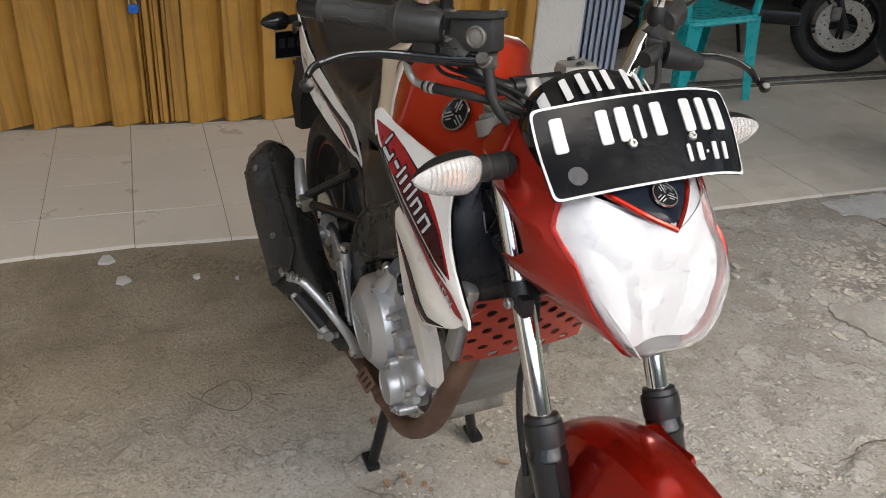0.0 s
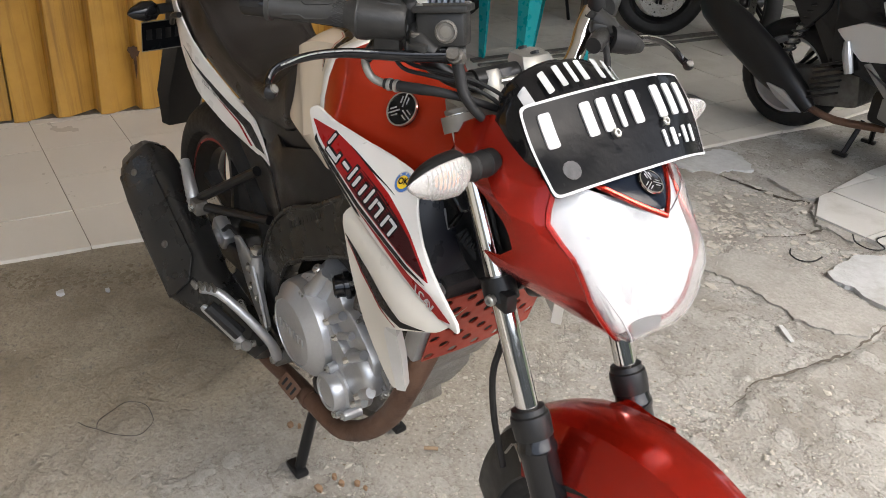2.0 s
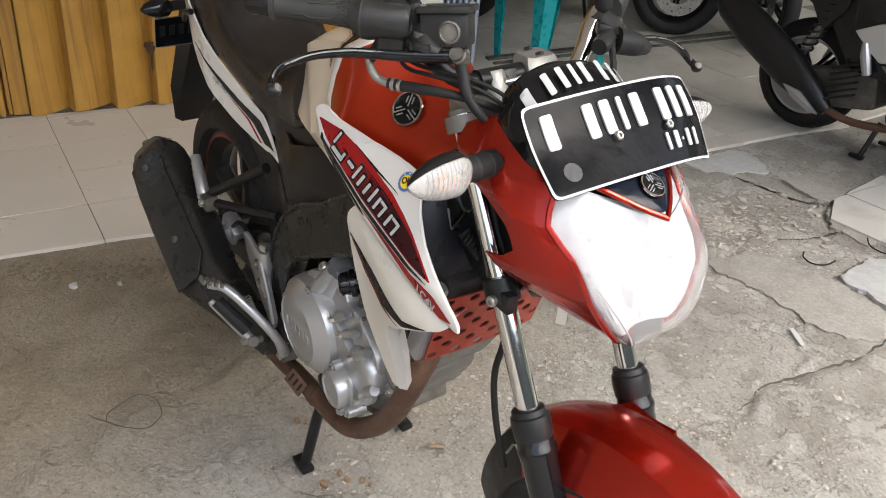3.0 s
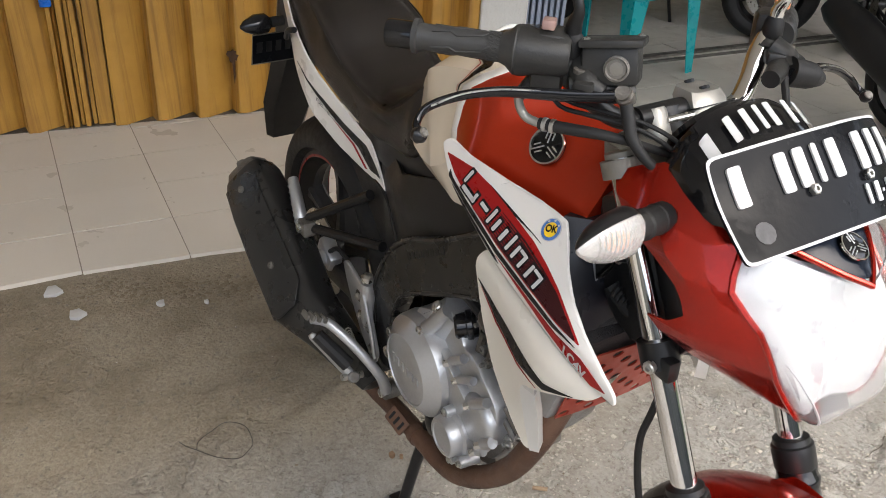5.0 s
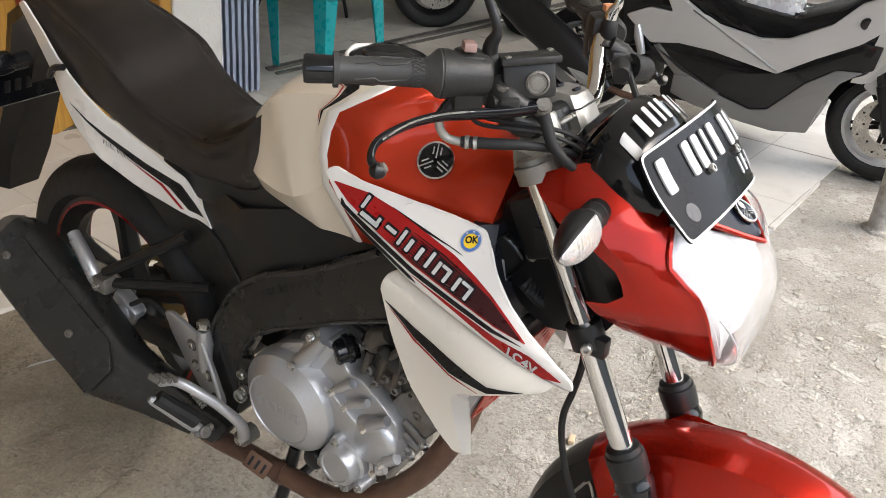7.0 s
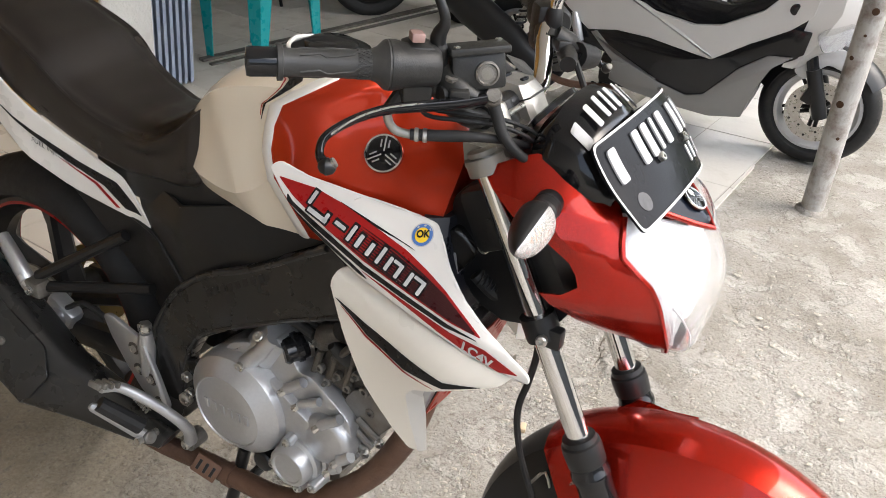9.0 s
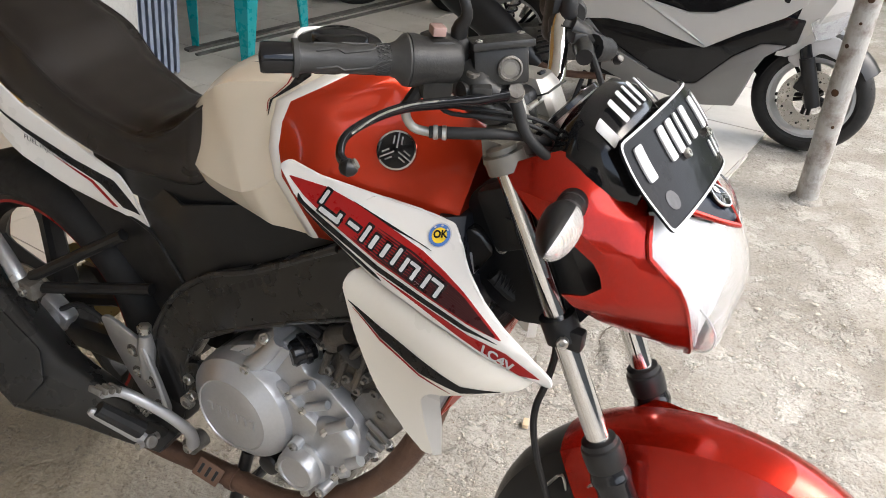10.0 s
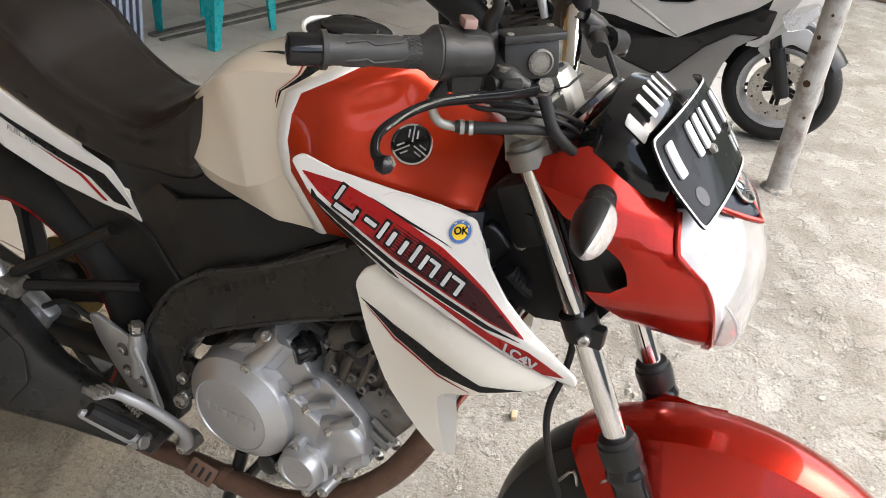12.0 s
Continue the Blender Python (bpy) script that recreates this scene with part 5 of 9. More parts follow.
# -- side shrouds --
def shroud_y(x, z):
    s = ((x - 0.147) * 0.131 + (z - 0.885) * 0.38) / 0.402
    return 0.166 - 0.62 * max(0.0, s)


def scoop_y(x, z):
    return 0.160 + 0.02 * math.exp(-((x - 0.42) / 0.10) ** 2 - ((z - 0.70) / 0.08) ** 2)


def scoop_skin(x, z):
    """The scoop's side turns in along its upper edge, under the shroud."""
    along = 0.803 - 0.27 * (x - 0.299) + 0.18 * max(0.0, x - 0.40)
    return scoop_y(x, z) - 0.020 * min(1.0, max(0.0, (z - along + 0.034) / 0.034))


def side_panel(name, outline, depth_at, s, thick, mat, parent, label="", lift=0.0, corner=0.006, step=0.014, bevel=0.0):
    shape = rounded(outline, corner, 3) if corner else outline
    bm = prism(shape, lambda u, v, h: V(u, s * (depth_at(u, v) + lift - h), v), thick, bevel, step=step)
    return part(name, bm, mat, parent, label, 40)


def build_shroud(s):
    sh = side_panel("tank_shroud", [(0.141, 0.905), (0.152, 0.913), (0.194, 0.903), (0.264, 0.896), (0.331, 0.890), (0.368, 0.884), (0.382, 0.866), (0.399, 0.842), (0.425, 0.816), (0.458, 0.793), (0.501, 0.769), (0.526, 0.756), (0.527, 0.746), (0.505, 0.746), (0.443, 0.752), (0.363, 0.776), (0.286, 0.803), (0.208, 0.847), (0.172, 0.878)], shroud_y, s, 0.004, WHITE, bike, "glossy white tank shroud with red and black graphics", bevel=0.0012)
    side_panel("red_graphic", [(0.158, 0.897), (0.210, 0.893), (0.254, 0.882), (0.343, 0.851), (0.374, 0.836), (0.401, 0.821), (0.460, 0.782), (0.415, 0.790), (0.358, 0.807), (0.294, 0.828), (0.222, 0.861), (0.185, 0.879)], shroud_y, s, 0.0008, STICKER_RED, sh, "red graphic", 0.0010, 0.003)
    # fine dark lines across the lower half of the red field
    low = [(0.255, 0.8475), (0.294, 0.8300), (0.358, 0.8090), (0.415, 0.7920), (0.450, 0.7840)]
    high = [(0.290, 0.8680), (0.343, 0.8500), (0.374, 0.8350), (0.401, 0.8200), (0.452, 0.7855)]
    for k in range(10):
        t = 0.04 + 0.085 * k
        line = [(a[0] + (c[0] - a[0]) * t, a[1] + (c[1] - a[1]) * t) for a, c in zip(low, high)]
        wide = [0.0002, 0.0020, 0.0022, 0.0017, 0.0002]
        side_panel("pin_line", line + [(p[0], p[1] + w) for p, w in zip(line, wide)][::-1], shroud_y, s, 0.0006, STICKER_DARK, sh, "", 0.0016, 0)
    side_panel("black_line", [(0.176, 0.881), (0.185, 0.874), (0.223, 0.856), (0.295, 0.822), (0.358, 0.802), (0.416, 0.785), (0.456, 0.778), (0.412, 0.780), (0.354, 0.796), (0.291, 0.816), (0.217, 0.850), (0.178, 0.873)], shroud_y, s, 0.0008, STICKER_BLACK, sh, "black line", 0.0010, 0.001)
    side_panel("black_line", [(0.186, 0.865), (0.214, 0.845), (0.288, 0.807), (0.300, 0.8035), (0.290, 0.811), (0.216, 0.8485)], shroud_y, s, 0.0008, STICKER_BLACK, sh, "black line", 0.0010, 0.001)
    side_panel("red_flash", [(0.292, 0.8125), (0.361, 0.7915), (0.420, 0.7745), (0.467, 0.770), (0.512, 0.7535), (0.488, 0.748), (0.442, 0.7575), (0.405, 0.7690)], shroud_y, s, 0.0008, STICKER_RED, sh, "red flash", 0.0010, 0.001)
    side_panel("black_wedge", [(0.246, 0.8845), (0.262, 0.880), (0.352, 0.853), (0.344, 0.856), (0.300, 0.8665)], shroud_y, s, 0.0008, STICKER_BLACK, sh, "black wedge", 0.0010, 0)
    # the model name stands as slanted bars edged in black
    along, up = V(0.938, -0.346, 0), V(0.36, 0.93, 0)
    o = V(0.2035, 0.8715, 0)
    bars = [(0.000, 0.006, 0.0065, 0.017), (0.004, -0.001, 0.026, 0.0065), (0.024, 0.0, 0.0065, 0.011), (0.036, 0.006, 0.014, 0.0055), (0.055, 0.0, 0.0065, 0.020), (0.066, 0.0, 0.0075, 0.016), (0.080, 0.0, 0.0075, 0.016), (0.093, 0.0, 0.0065, 0.021), (0.104, 0.0, 0.0065, 0.017), (0.109, 0.0125, 0.010, 0.0045), (0.117, 0.0, 0.0065, 0.017), (0.130, 0.0, 0.0065, 0.017), (0.135, 0.0125, 0.012, 0.0045), (0.145, 0.0, 0.0065, 0.017)]
    for pad, mat_, lift, name in ((0.0024, STICKER_BLACK, 0.0019, "logo_edge"), (0.0, INK, 0.0026, "logo_bar")):
        for u, v, w, h in [(1.22 * u, v, (0.72 if w < 0.009 else 1.15) * w, (0.72 if h < 0.007 else 0.92) * h) for u, v, w, h in bars]:
            pts = [o + along * (u - pad) + up * (v - pad), o + along * (u + w + pad) + up * (v - pad), o + along * (u + w + pad) + up * (v + h + pad), o + along * (u - pad) + up * (v + h + pad)]
            side_panel(name, [(p.x, p.y) for p in pts], shroud_y, s, 0.0006, mat_, sh, "", lift, 0.0012)
    if s < 0:
        def flash(u, v, h):
            p = V(0.438, 0.7655, 0) + V(0.968, -0.25, 0) * u + V(0.15, 0.98, 0) * v
            return V(p.x, s * (shroud_y(p.x, p.y) + 0.0030), p.y)
        part("flash_letters", lettering("LC4V", 0.0185, flash, 0.0006), INK, sh, "white letters LC4V")
        # round inspection sticker
        c = V(0.3555, 0.8705, 0)
        for r, mat_, lift, name in ((0.0135, INK, 0.0010, "sticker_rim"), (0.0122, STICKER_BLUE, 0.0015, "sticker_ring"), (0.0085, STICKER_YELLOW, 0.0020, "sticker_face")):
            side_panel(name, [(c.x + r * math.cos(a), c.y + r * 0.95 * math.sin(a)) for a in (2 * math.pi * k / 24 for k in range(24))], shroud_y, s, 0.0004, mat_, sh, {"sticker_rim": "round sticker, blue and yellow"}.get(name, ""), lift, 0)

        def face(u, v, h):
            p = V(0.3490, 0.8705, 0) + V(0.96, 0.2, 0) * u + V(-0.25, 0.97, 0) * v
            return V(p.x, s * (shroud_y(p.x, p.y) + 0.0028), p.y)
        part("sticker_letters", lettering("OK", 0.0105, face, 0.0004), STICKER_BLACK, sh, "black letters OK")
        for k in range(3):
            a = math.pi * (0.25 + 0.25 * k)
            side_panel("sticker_bar", [(c.x + r * math.cos(b), c.y + r * math.sin(b)) for r, b in ((0.0095, a - 0.12), (0.0112, a - 0.12), (0.0112, a + 0.12), (0.0095, a + 0.12))], shroud_y, s, 0.0003, INK, sh, "", 0.0019, 0)
    sc = side_panel("scoop", [(0.238, 0.770), (0.247, 0.792), (0.276, 0.806), (0.299, 0.803), (0.362, 0.783), (0.445, 0.760), (0.488, 0.753), (0.503, 0.750), (0.505, 0.744), (0.494, 0.731), (0.448, 0.708), (0.398, 0.682), (0.376, 0.670), (0.366, 0.654), (0.371, 0.605), (0.384, 0.560), (0.369, 0.556), (0.334, 0.587), (0.293, 0.635), (0.258, 0.706)], scoop_skin, s, 0.005, WHITE_CREAM_LIT, bike, "white air scoop below the tank shroud", bevel=0.0015)
    side_panel("black_swoosh", [(0.248, 0.753), (0.299, 0.734), (0.360, 0.720), (0.422, 0.709), (0.472, 0.7215), (0.423, 0.700), (0.363, 0.699), (0.300, 0.719)], scoop_skin, s, 0.0008, STICKER_BLACK, sc, "black swoosh", 0.0012, 0.001)
    side_panel("red_line", [(0.256, 0.7450), (0.300, 0.7165), (0.363, 0.6965), (0.410, 0.6925), (0.363, 0.6945), (0.299, 0.7140)], scoop_skin, s, 0.0008, STICKER_RED, sc, "thin red line", 0.0012, 0)
    # returns: the front faces that turn in from the scoop and the shroud
    bm = bmesh.new()
    crease = [(0.376, 0.671), (0.366, 0.653), (0.371, 0.605), (0.384, 0.559)]
    front = [(0.394, 0.680), (0.389, 0.664), (0.391, 0.616), (0.392, 0.557)]
    loft([[V(x, s * (scoop_y(x, z) - 0.0005), z) for x, z in crease], [V(x, s * (scoop_y(x, z) - 0.010), z) for x, z in front], [V(x - 0.010, s * (scoop_y(x, z) - 0.024), z + 0.004) for x, z in front]], closed=False, bm=bm)
    bmesh.ops.solidify(bm, geom=bm.faces[:], thickness=0.003)
    # plain white here: the front's brighter light is put into the colour
    part("scoop_return", bm, WHITE, sc)
    bm = bmesh.new()
    edge = [(0.366, 0.884), (0.382, 0.866), (0.399, 0.842), (0.425, 0.816), (0.458, 0.793), (0.501, 0.769), (0.526, 0.754)]
    loft([[V(x - 0.002, s * (shroud_y(x, z) - 0.001), z - 0.001) for x, z in edge], [V(x - 0.012, s * (shroud_y(x, z) - 0.012), z - 0.008) for x, z in edge]], closed=False, bm=bm)
    bmesh.ops.solidify(bm, geom=bm.faces[:], thickness=0.003)
    part("shroud_return", bm, BLACK, sh, "matt black inner edge")
    bm = bmesh.new()
    edge = [(0.503, 0.745), (0.494, 0.732), (0.448, 0.709), (0.400, 0.684)]
    loft([[V(x - 0.002, s * (scoop_skin(x, z) - 0.001), z + 0.001) for x, z in edge], [V(x - 0.012, s * (scoop_skin(x, z) - 0.035), z + 0.006) for x, z in edge]], closed=False, bm=bm)
    bmesh.ops.solidify(bm, geom=bm.faces[:], thickness=0.003)
    part("scoop_floor", bm, WHITE_CREAM_LIT, sc)


build_shroud(-1)
build_shroud(1)


# -- seat and tail --
def build_seat():
    rows = [  # x, half width and height at the hem, at the roll, height of the crown
        (-0.058, 0.082, 0.800, 0.070, 0.905, 0.924), (-0.075, 0.090, 0.790, 0.078, 0.890, 0.912), (-0.11, 0.086, 0.778, 0.086, 0.858, 0.880), (-0.16, 0.084, 0.774, 0.090, 0.834, 0.850), (-0.22, 0.086, 0.768, 0.084, 0.832, 0.848),
        (-0.28, 0.092, 0.780, 0.090, 0.848, 0.864), (-0.33, 0.098, 0.798, 0.094, 0.872, 0.888), (-0.38, 0.104, 0.822, 0.100, 0.912, 0.935), (-0.44, 0.109, 0.850, 0.096, 0.938, 0.962),
        (-0.50, 0.104, 0.888, 0.090, 0.958, 0.980), (-0.58, 0.094, 0.935, 0.078, 0.978, 0.994), (-0.66, 0.074, 0.965, 0.060, 0.992, 1.002)]
    rings = []
    for a, b in zip(rows, rows[1:] + rows[-1:]):
        for k in range(4 if b is not a else 1):
            x, wh, zh, wr, zr, zc = (p + (q - p) * k / 4 for p, q in zip(a, b))
            half = curve_through([V(0, wh * 0.9, zh - 0.012), V(0, wh, zh), V(0, wh * 1.01, zh + (zr - zh) * 0.5), V(0, wr + 0.004, zr - 0.014), V(0, wr - 0.001, zr), V(0, wr - 0.014, zr + 0.003), V(0, wr * 0.6, zc - (zc - zr) * 0.16), V(0, 0, zc)], 4)
            rings.append([V(x, -p.y, p.z) for p in half] + [V(x, p.y, p.z) for p in half[-2::-1]])
    seat = part("seat", loft(rings), SEAT, bike, "long black vinyl seat rising to the pillion", 50)
    for s in (-1, 1):
        part("seam", tube([V(r[0], s * (r[3] + 0.001), r[4] - 0.002) for r in rows], 0.0016, 6, 3), SEAT, seat)


build_seat()
part("inner_panel", prism(rounded([(-0.30, 0.72), (-0.30, 0.79), (-0.12, 0.80), (-0.02, 0.79), (0.03, 0.76), (0.0, 0.70)], 0.01), lambda u, v, h: V(u, -0.078 + h, v), 0.156, 0.004), BLACK, bike, "matt black panel under the seat")


def tail_y(x, z):
    return 0.118 - 0.02 * max(0, (-0.50 - x) / 0.1) - 0.036 * min(1.0, max(0.0, (x + 0.44) / 0.22))


def build_tail(s):
    t = side_panel("tail_panel", [(-0.186, 0.667), (-0.238, 0.7461), (-0.301, 0.7761), (-0.401, 0.8265), (-0.471, 0.8792), (-0.497, 0.902), (-0.548, 0.94), (-0.610, 0.975), (-0.635, 0.965), (-0.580, 0.915), (-0.528, 0.862), (-0.480, 0.785), (-0.427, 0.739), (-0.344, 0.7031), (-0.247, 0.6779)], tail_y, s, 0.004, WHITE, bike, "slim white tail panel with black and red stripes", bevel=0.0012)
    side_panel("tail_stripe", [(-0.485, 0.829), (-0.406, 0.79), (-0.317, 0.7546), (-0.248, 0.734), (-0.204, 0.685), (-0.237, 0.689), (-0.274, 0.7225), (-0.349, 0.7536), (-0.410, 0.7843)], tail_y, s, 0.0008, STICKER_BLACK, t, "black stripe", 0.0010, 0.001)
    side_panel("tail_red_line", [(-0.357, 0.7523), (-0.288, 0.7248), (-0.248, 0.6875), (-0.255, 0.6872), (-0.292, 0.7212)], tail_y, s, 0.0008, STICKER_RED, t, "thin red line", 0.0010, 0)
    if s < 0:
        way, up = V(0.945, -0.327, 0), V(0.3, 0.95, 0)

        def text(u, v, h):
            p = V(-0.4096, 0.7753, 0) + way * u + up * v
            return V(p.x, s * (tail_y(p.x, p.y) + 0.0016), p.y)
        part("tail_letters", lettering("FUEL INJECTION", 0.0125, text), STICKER_BLACK, t, "small black letters FUEL INJECTION")
    part("tail_seam", tube([V(-0.478, s * 0.1215, 0.892), V(-0.500, s * 0.1265, 0.886), V(-0.524, s * 0.1225, 0.866)], 0.006, 8, 3), BLACK, t, "black grab-rail joint")
    # lower black side cover
    c = side_panel("side_cover", [(-0.238, 0.745), (-0.196, 0.753), (-0.102, 0.741), (0.000, 0.772), (0.090, 0.786), (0.205, 0.770), (0.072, 0.672), (-0.020, 0.626), (-0.122, 0.548), (-0.185, 0.484), (-0.238, 0.537), (-0.420, 0.694), (-0.410, 0.731), (-0.339, 0.705), (-0.247, 0.678), (-0.188, 0.667)], lambda x, z: 0.088 - 0.016 * min(1.0, max(0.0, (-0.10 - x) / 0.12)) + 0.016 * math.exp(-((x + 0.05) / 0.12) ** 2) - 0.022 * max(0, (z - 0.70) / 0.09) - 0.006 * min(1.0, max(0.0, (0.667 - 0.756 * (x + 0.186) - z) / 0.012)), s, 0.006, BLACK, bike, "satin black side cover", bevel=0.002)
    part("cover_ridge", tube([V(-0.300, s * 0.0770, 0.690), V(-0.186, s * 0.0830, 0.664), V(-0.140, s * 0.0920, 0.631), V(-0.094, s * 0.1040, 0.597)], 0.0034, 8, 4), BLACK, c, "raised edge of the side cover")
    return t


build_tail(-1)
build_tail(1)


def build_rear_end():
    rings = []
    for x, z, w, thick in ((-0.56, 0.93, 0.085, 0.04), (-0.66, 0.94, 0.075, 0.045), (-0.74, 0.90, 0.06, 0.05), (-0.80, 0.80, 0.052, 0.045), (-0.85, 0.70, 0.058, 0.035), (-0.90, 0.60, 0.066, 0.025), (-0.95, 0.49, 0.05, 0.012)):
        rings.append([V(x + thick, -w * 0.7, z - thick * 0.7), V(x + thick * 0.2, -w, z), V(x - thick * 0.4, -w * 0.8, z + thick * 0.3), V(x - thick * 0.4, w * 0.8, z + thick * 0.3), V(x + thick * 0.2, w, z), V(x + thick, w * 0.7, z - thick * 0.7)])
    tail = part("rear_mudguard", loft(rings), BLACK, bike, "matt black rear mudguard and plate carrier")
    part("tail_lamp", box(V(-0.70, 0, 0.95), (0.05, 0.10, 0.04), 0.008), STICKER_RED, tail, "red tail lamp")
    plate = [V(-0.762, -0.125, 0.742), V(-0.735, -0.125, 0.815), V(-0.735, 0.125, 0.815), V(-0.762, 0.125, 0.742)]
    bm = loft([plate, [p + V(-0.0015, 0, 0.0008) for p in plate]])
    p = part("rear_plate", bm, PLATE, tail, "back of the black rear number plate")
    part("rear_plate_rim", tube(plate + plate[:1], 0.0014, 6), DULL, tail, "pale plate rim")
    for k in range(4):
        part("embossed_bar", box(V(-0.7465, -0.108 + 0.022 * k, 0.783), (0.002, 0.013, 0.028), 0.0008, Euler((0, radians(20), 0)).to_matrix()), BLACK, tail)
    for s in (-1, 1):
        base, tip = V(-0.672, s * 0.075, 0.858), V(-0.660, s * 0.172, 0.858)
        ind = part("rear_indicator", tube([base, base.lerp(tip, 0.4)], 0.011, 12), RUBBER, bike, "black rear indicator")
        part("pod", tube([base.lerp(tip, 0.3), base.lerp(tip, 0.42), base.lerp(tip, 0.65), base.lerp(tip, 0.9), tip], [0.010, 0.021, 0.022, 0.012, 0.003], 14), GLOSS, ind, "glossy black pod")
        part("indicator_lens", tube([base.lerp(tip, 0.45) + V(-0.012, 0, 0), base.lerp(tip, 0.65) + V(-0.014, 0, 0), base.lerp(tip, 0.88) + V(-0.008, 0, 0)], [0.014, 0.016, 0.006], 12), AMBER, ind, "amber lens")


build_rear_end()


# -- frame, swingarm, stand --
def build_frame():
    for s in (-1, 1):
        side_panel("frame_beam", [(0.20, 0.788), (0.30, 0.815), (0.37, 0.86), (0.40, 0.83), (0.33, 0.72), (0.237, 0.684), (0.129, 0.633), (-0.005, 0.559), (-0.062, 0.52), (-0.098, 0.46), (-0.112, 0.38), (-0.118, 0.315), (-0.175, 0.325), (-0.172, 0.48), (-0.150, 0.530), (-0.10, 0.602), (-0.03, 0.659), (0.06, 0.702)], lambda x, z: 0.118 - 0.05 * max(0, (x - 0.2) / 0.2), s, 0.034, FRAME, bike, "black box-section frame beam", corner=0.014, step=0.03, bevel=0.005)
        edge = [(0.20, 0.786), (0.06, 0.700), (-0.03, 0.657), (-0.10, 0.600), (-0.150, 0.528), (-0.170, 0.48), (-0.173, 0.40)]
        part("beam_flange", tube([V(x, s * 0.1165, z) for x, z in edge], 0.0052, 8, 5), FRAME, bike, "rounded flange of the frame beam")
        low = [(0.232, 0.688), (0.126, 0.638), (-0.008, 0.564), (-0.064, 0.524), (-0.099, 0.462), (-0.113, 0.39)]
        part("beam_flange", tube([V(x, s * 0.1165, z) for x, z in low], 0.0038, 8, 5), FRAME, bike, "rounded flange of the frame beam")
        if s < 0:
            o, way, up = V(-0.032, 0.616, 0), V(0.85, 0.53, 0), V(-0.3, 0.95, 0)
            for k in range(8):
                pts = [o + way * (0.0185 * k + a) + up * b for a, b in ((0, 0), (0.011, 0), (0.011, 0.013), (0, 0.013))]
                side_panel("faint_bar", [(p.x, p.y) for p in pts], lambda x, z: 0.118, s, 0.0006, BLACK, bike, "", 0.0006, 0.001, 0)
        # swingarm leg
        rings = []
        for x, z, w, high in ((-0.10, 0.400, 0.016, 0.030), (-0.25, 0.385, 0.016, 0.030), (-0.42, 0.362, 0.014, 0.026), (-0.56, 0.346, 0.012, 0.022), (-0.60, 0.344, 0.010, 0.018)):
            c = V(x, s * 0.084, z)
            rings.append([c + V(0, s * w * a, high * b) for a, b in ((-1, -0.7), (-0.7, -1), (0.7, -1), (1, -0.7), (1, 0.7), (0.7, 1), (-0.7, 1), (-1, 0.7))])
        part("swingarm_leg", loft(rings), BLACK, bike, "black swingarm leg")
        part("axle_nut", lathe([(0, 0.016), (0.008, 0.016), (0.012, 0.010)], V(-0.555, s * 0.098, 0.345), (0, s, 0), 6), STEEL, bike, "steel axle nut")
    part("swingarm_bridge", box(V(-0.20, 0, 0.392), (0.05, 0.17, 0.05), 0.01), BLACK, bike)
    part("shock_absorber", tube([(-0.14, 0, 0.42), (-0.10, 0, 0.66)], 0.03, 16), BLACK, bike)
    part("chain_guard", box(V(-0.36, 0.085, 0.44), (0.30, 0.02, 0.04), 0.006, Euler((0, radians(6), 0)).to_matrix()), BLACK, bike)
    # tubular hanger of the pillion footrest
    for a, b in (((-0.432, -0.140, 0.512), (-0.255, -0.080, 0.630)), ((-0.426, -0.140, 0.492), (-0.200, -0.084, 0.545))):
        part("footrest_hanger", tube([a, b], 0.0105, 10), BLACK, bike, "black tubular footrest hanger")
    peg = part("pillion_footrest", tube([(-0.440, -0.152, 0.484), (-0.446, -0.152, 0.498), (-0.480, -0.146, 0.530), (-0.524, -0.136, 0.562)], [0.011, 0.0145, 0.0140, 0.0115], 12), SILVER, bike, "folded bare alloy pillion footrest")
    for k in range(7):
        c = V(-0.448, -0.154, 0.502).lerp(V(-0.518, -0.138, 0.556), k / 6.5)
        part("ridge", lathe([(-0.002, 0.0105), (0, 0.0138), (0.002, 0.0105)], c, V(-0.070, 0.016, 0.054), 12), SILVER, peg)
    part("footrest_mount", box(V(-0.428, -0.148, 0.495), (0.038, 0.030, 0.034), 0.006), DULL, bike, "greasy footrest mount")
    part("mount_bolt", bolt(V(-0.430, -0.163, 0.495), (0, -1, 0), 0.009, 0.007), STEEL, bike, "steel bolt")
    cal = part("rear_caliper", box(V(-0.452, -0.092, 0.402), (0.07, 0.034, 0.05), 0.010, Euler((0, radians(30), 0)).to_matrix()), SILVER, bike, "silver rear brake caliper")
    part("caliper_piston", lathe([(0, 0.019), (0.012, 0.019), (0.015, 0.014)], V(-0.448, -0.108, 0.398), (0, -1, 0), 18), SILVER, cal)
    part("caliper_hose", tube([(-0.43, -0.10, 0.42), (-0.36, -0.105, 0.46), (-0.27, -0.10, 0.43), (-0.20, -0.11, 0.45)], 0.005, 8, 4), RUBBER, bike, "black rubber hose")
    # rear brake master cylinder beside the bracket
    part("master_cylinder", tube([(-0.185, -0.128, 0.40), (-0.178, -0.128, 0.49)], [0.013, 0.013, 0.016, 0.011], 12, 3), SILVER, bike, "silver brake cylinder")
    part("cylinder_nut", lathe([(0, 0.012), (0.012, 0.012), (0.014, 0.008)], V(-0.178, -0.128, 0.495), (0, 0, 1), 6), STEEL, bike, "steel nut")
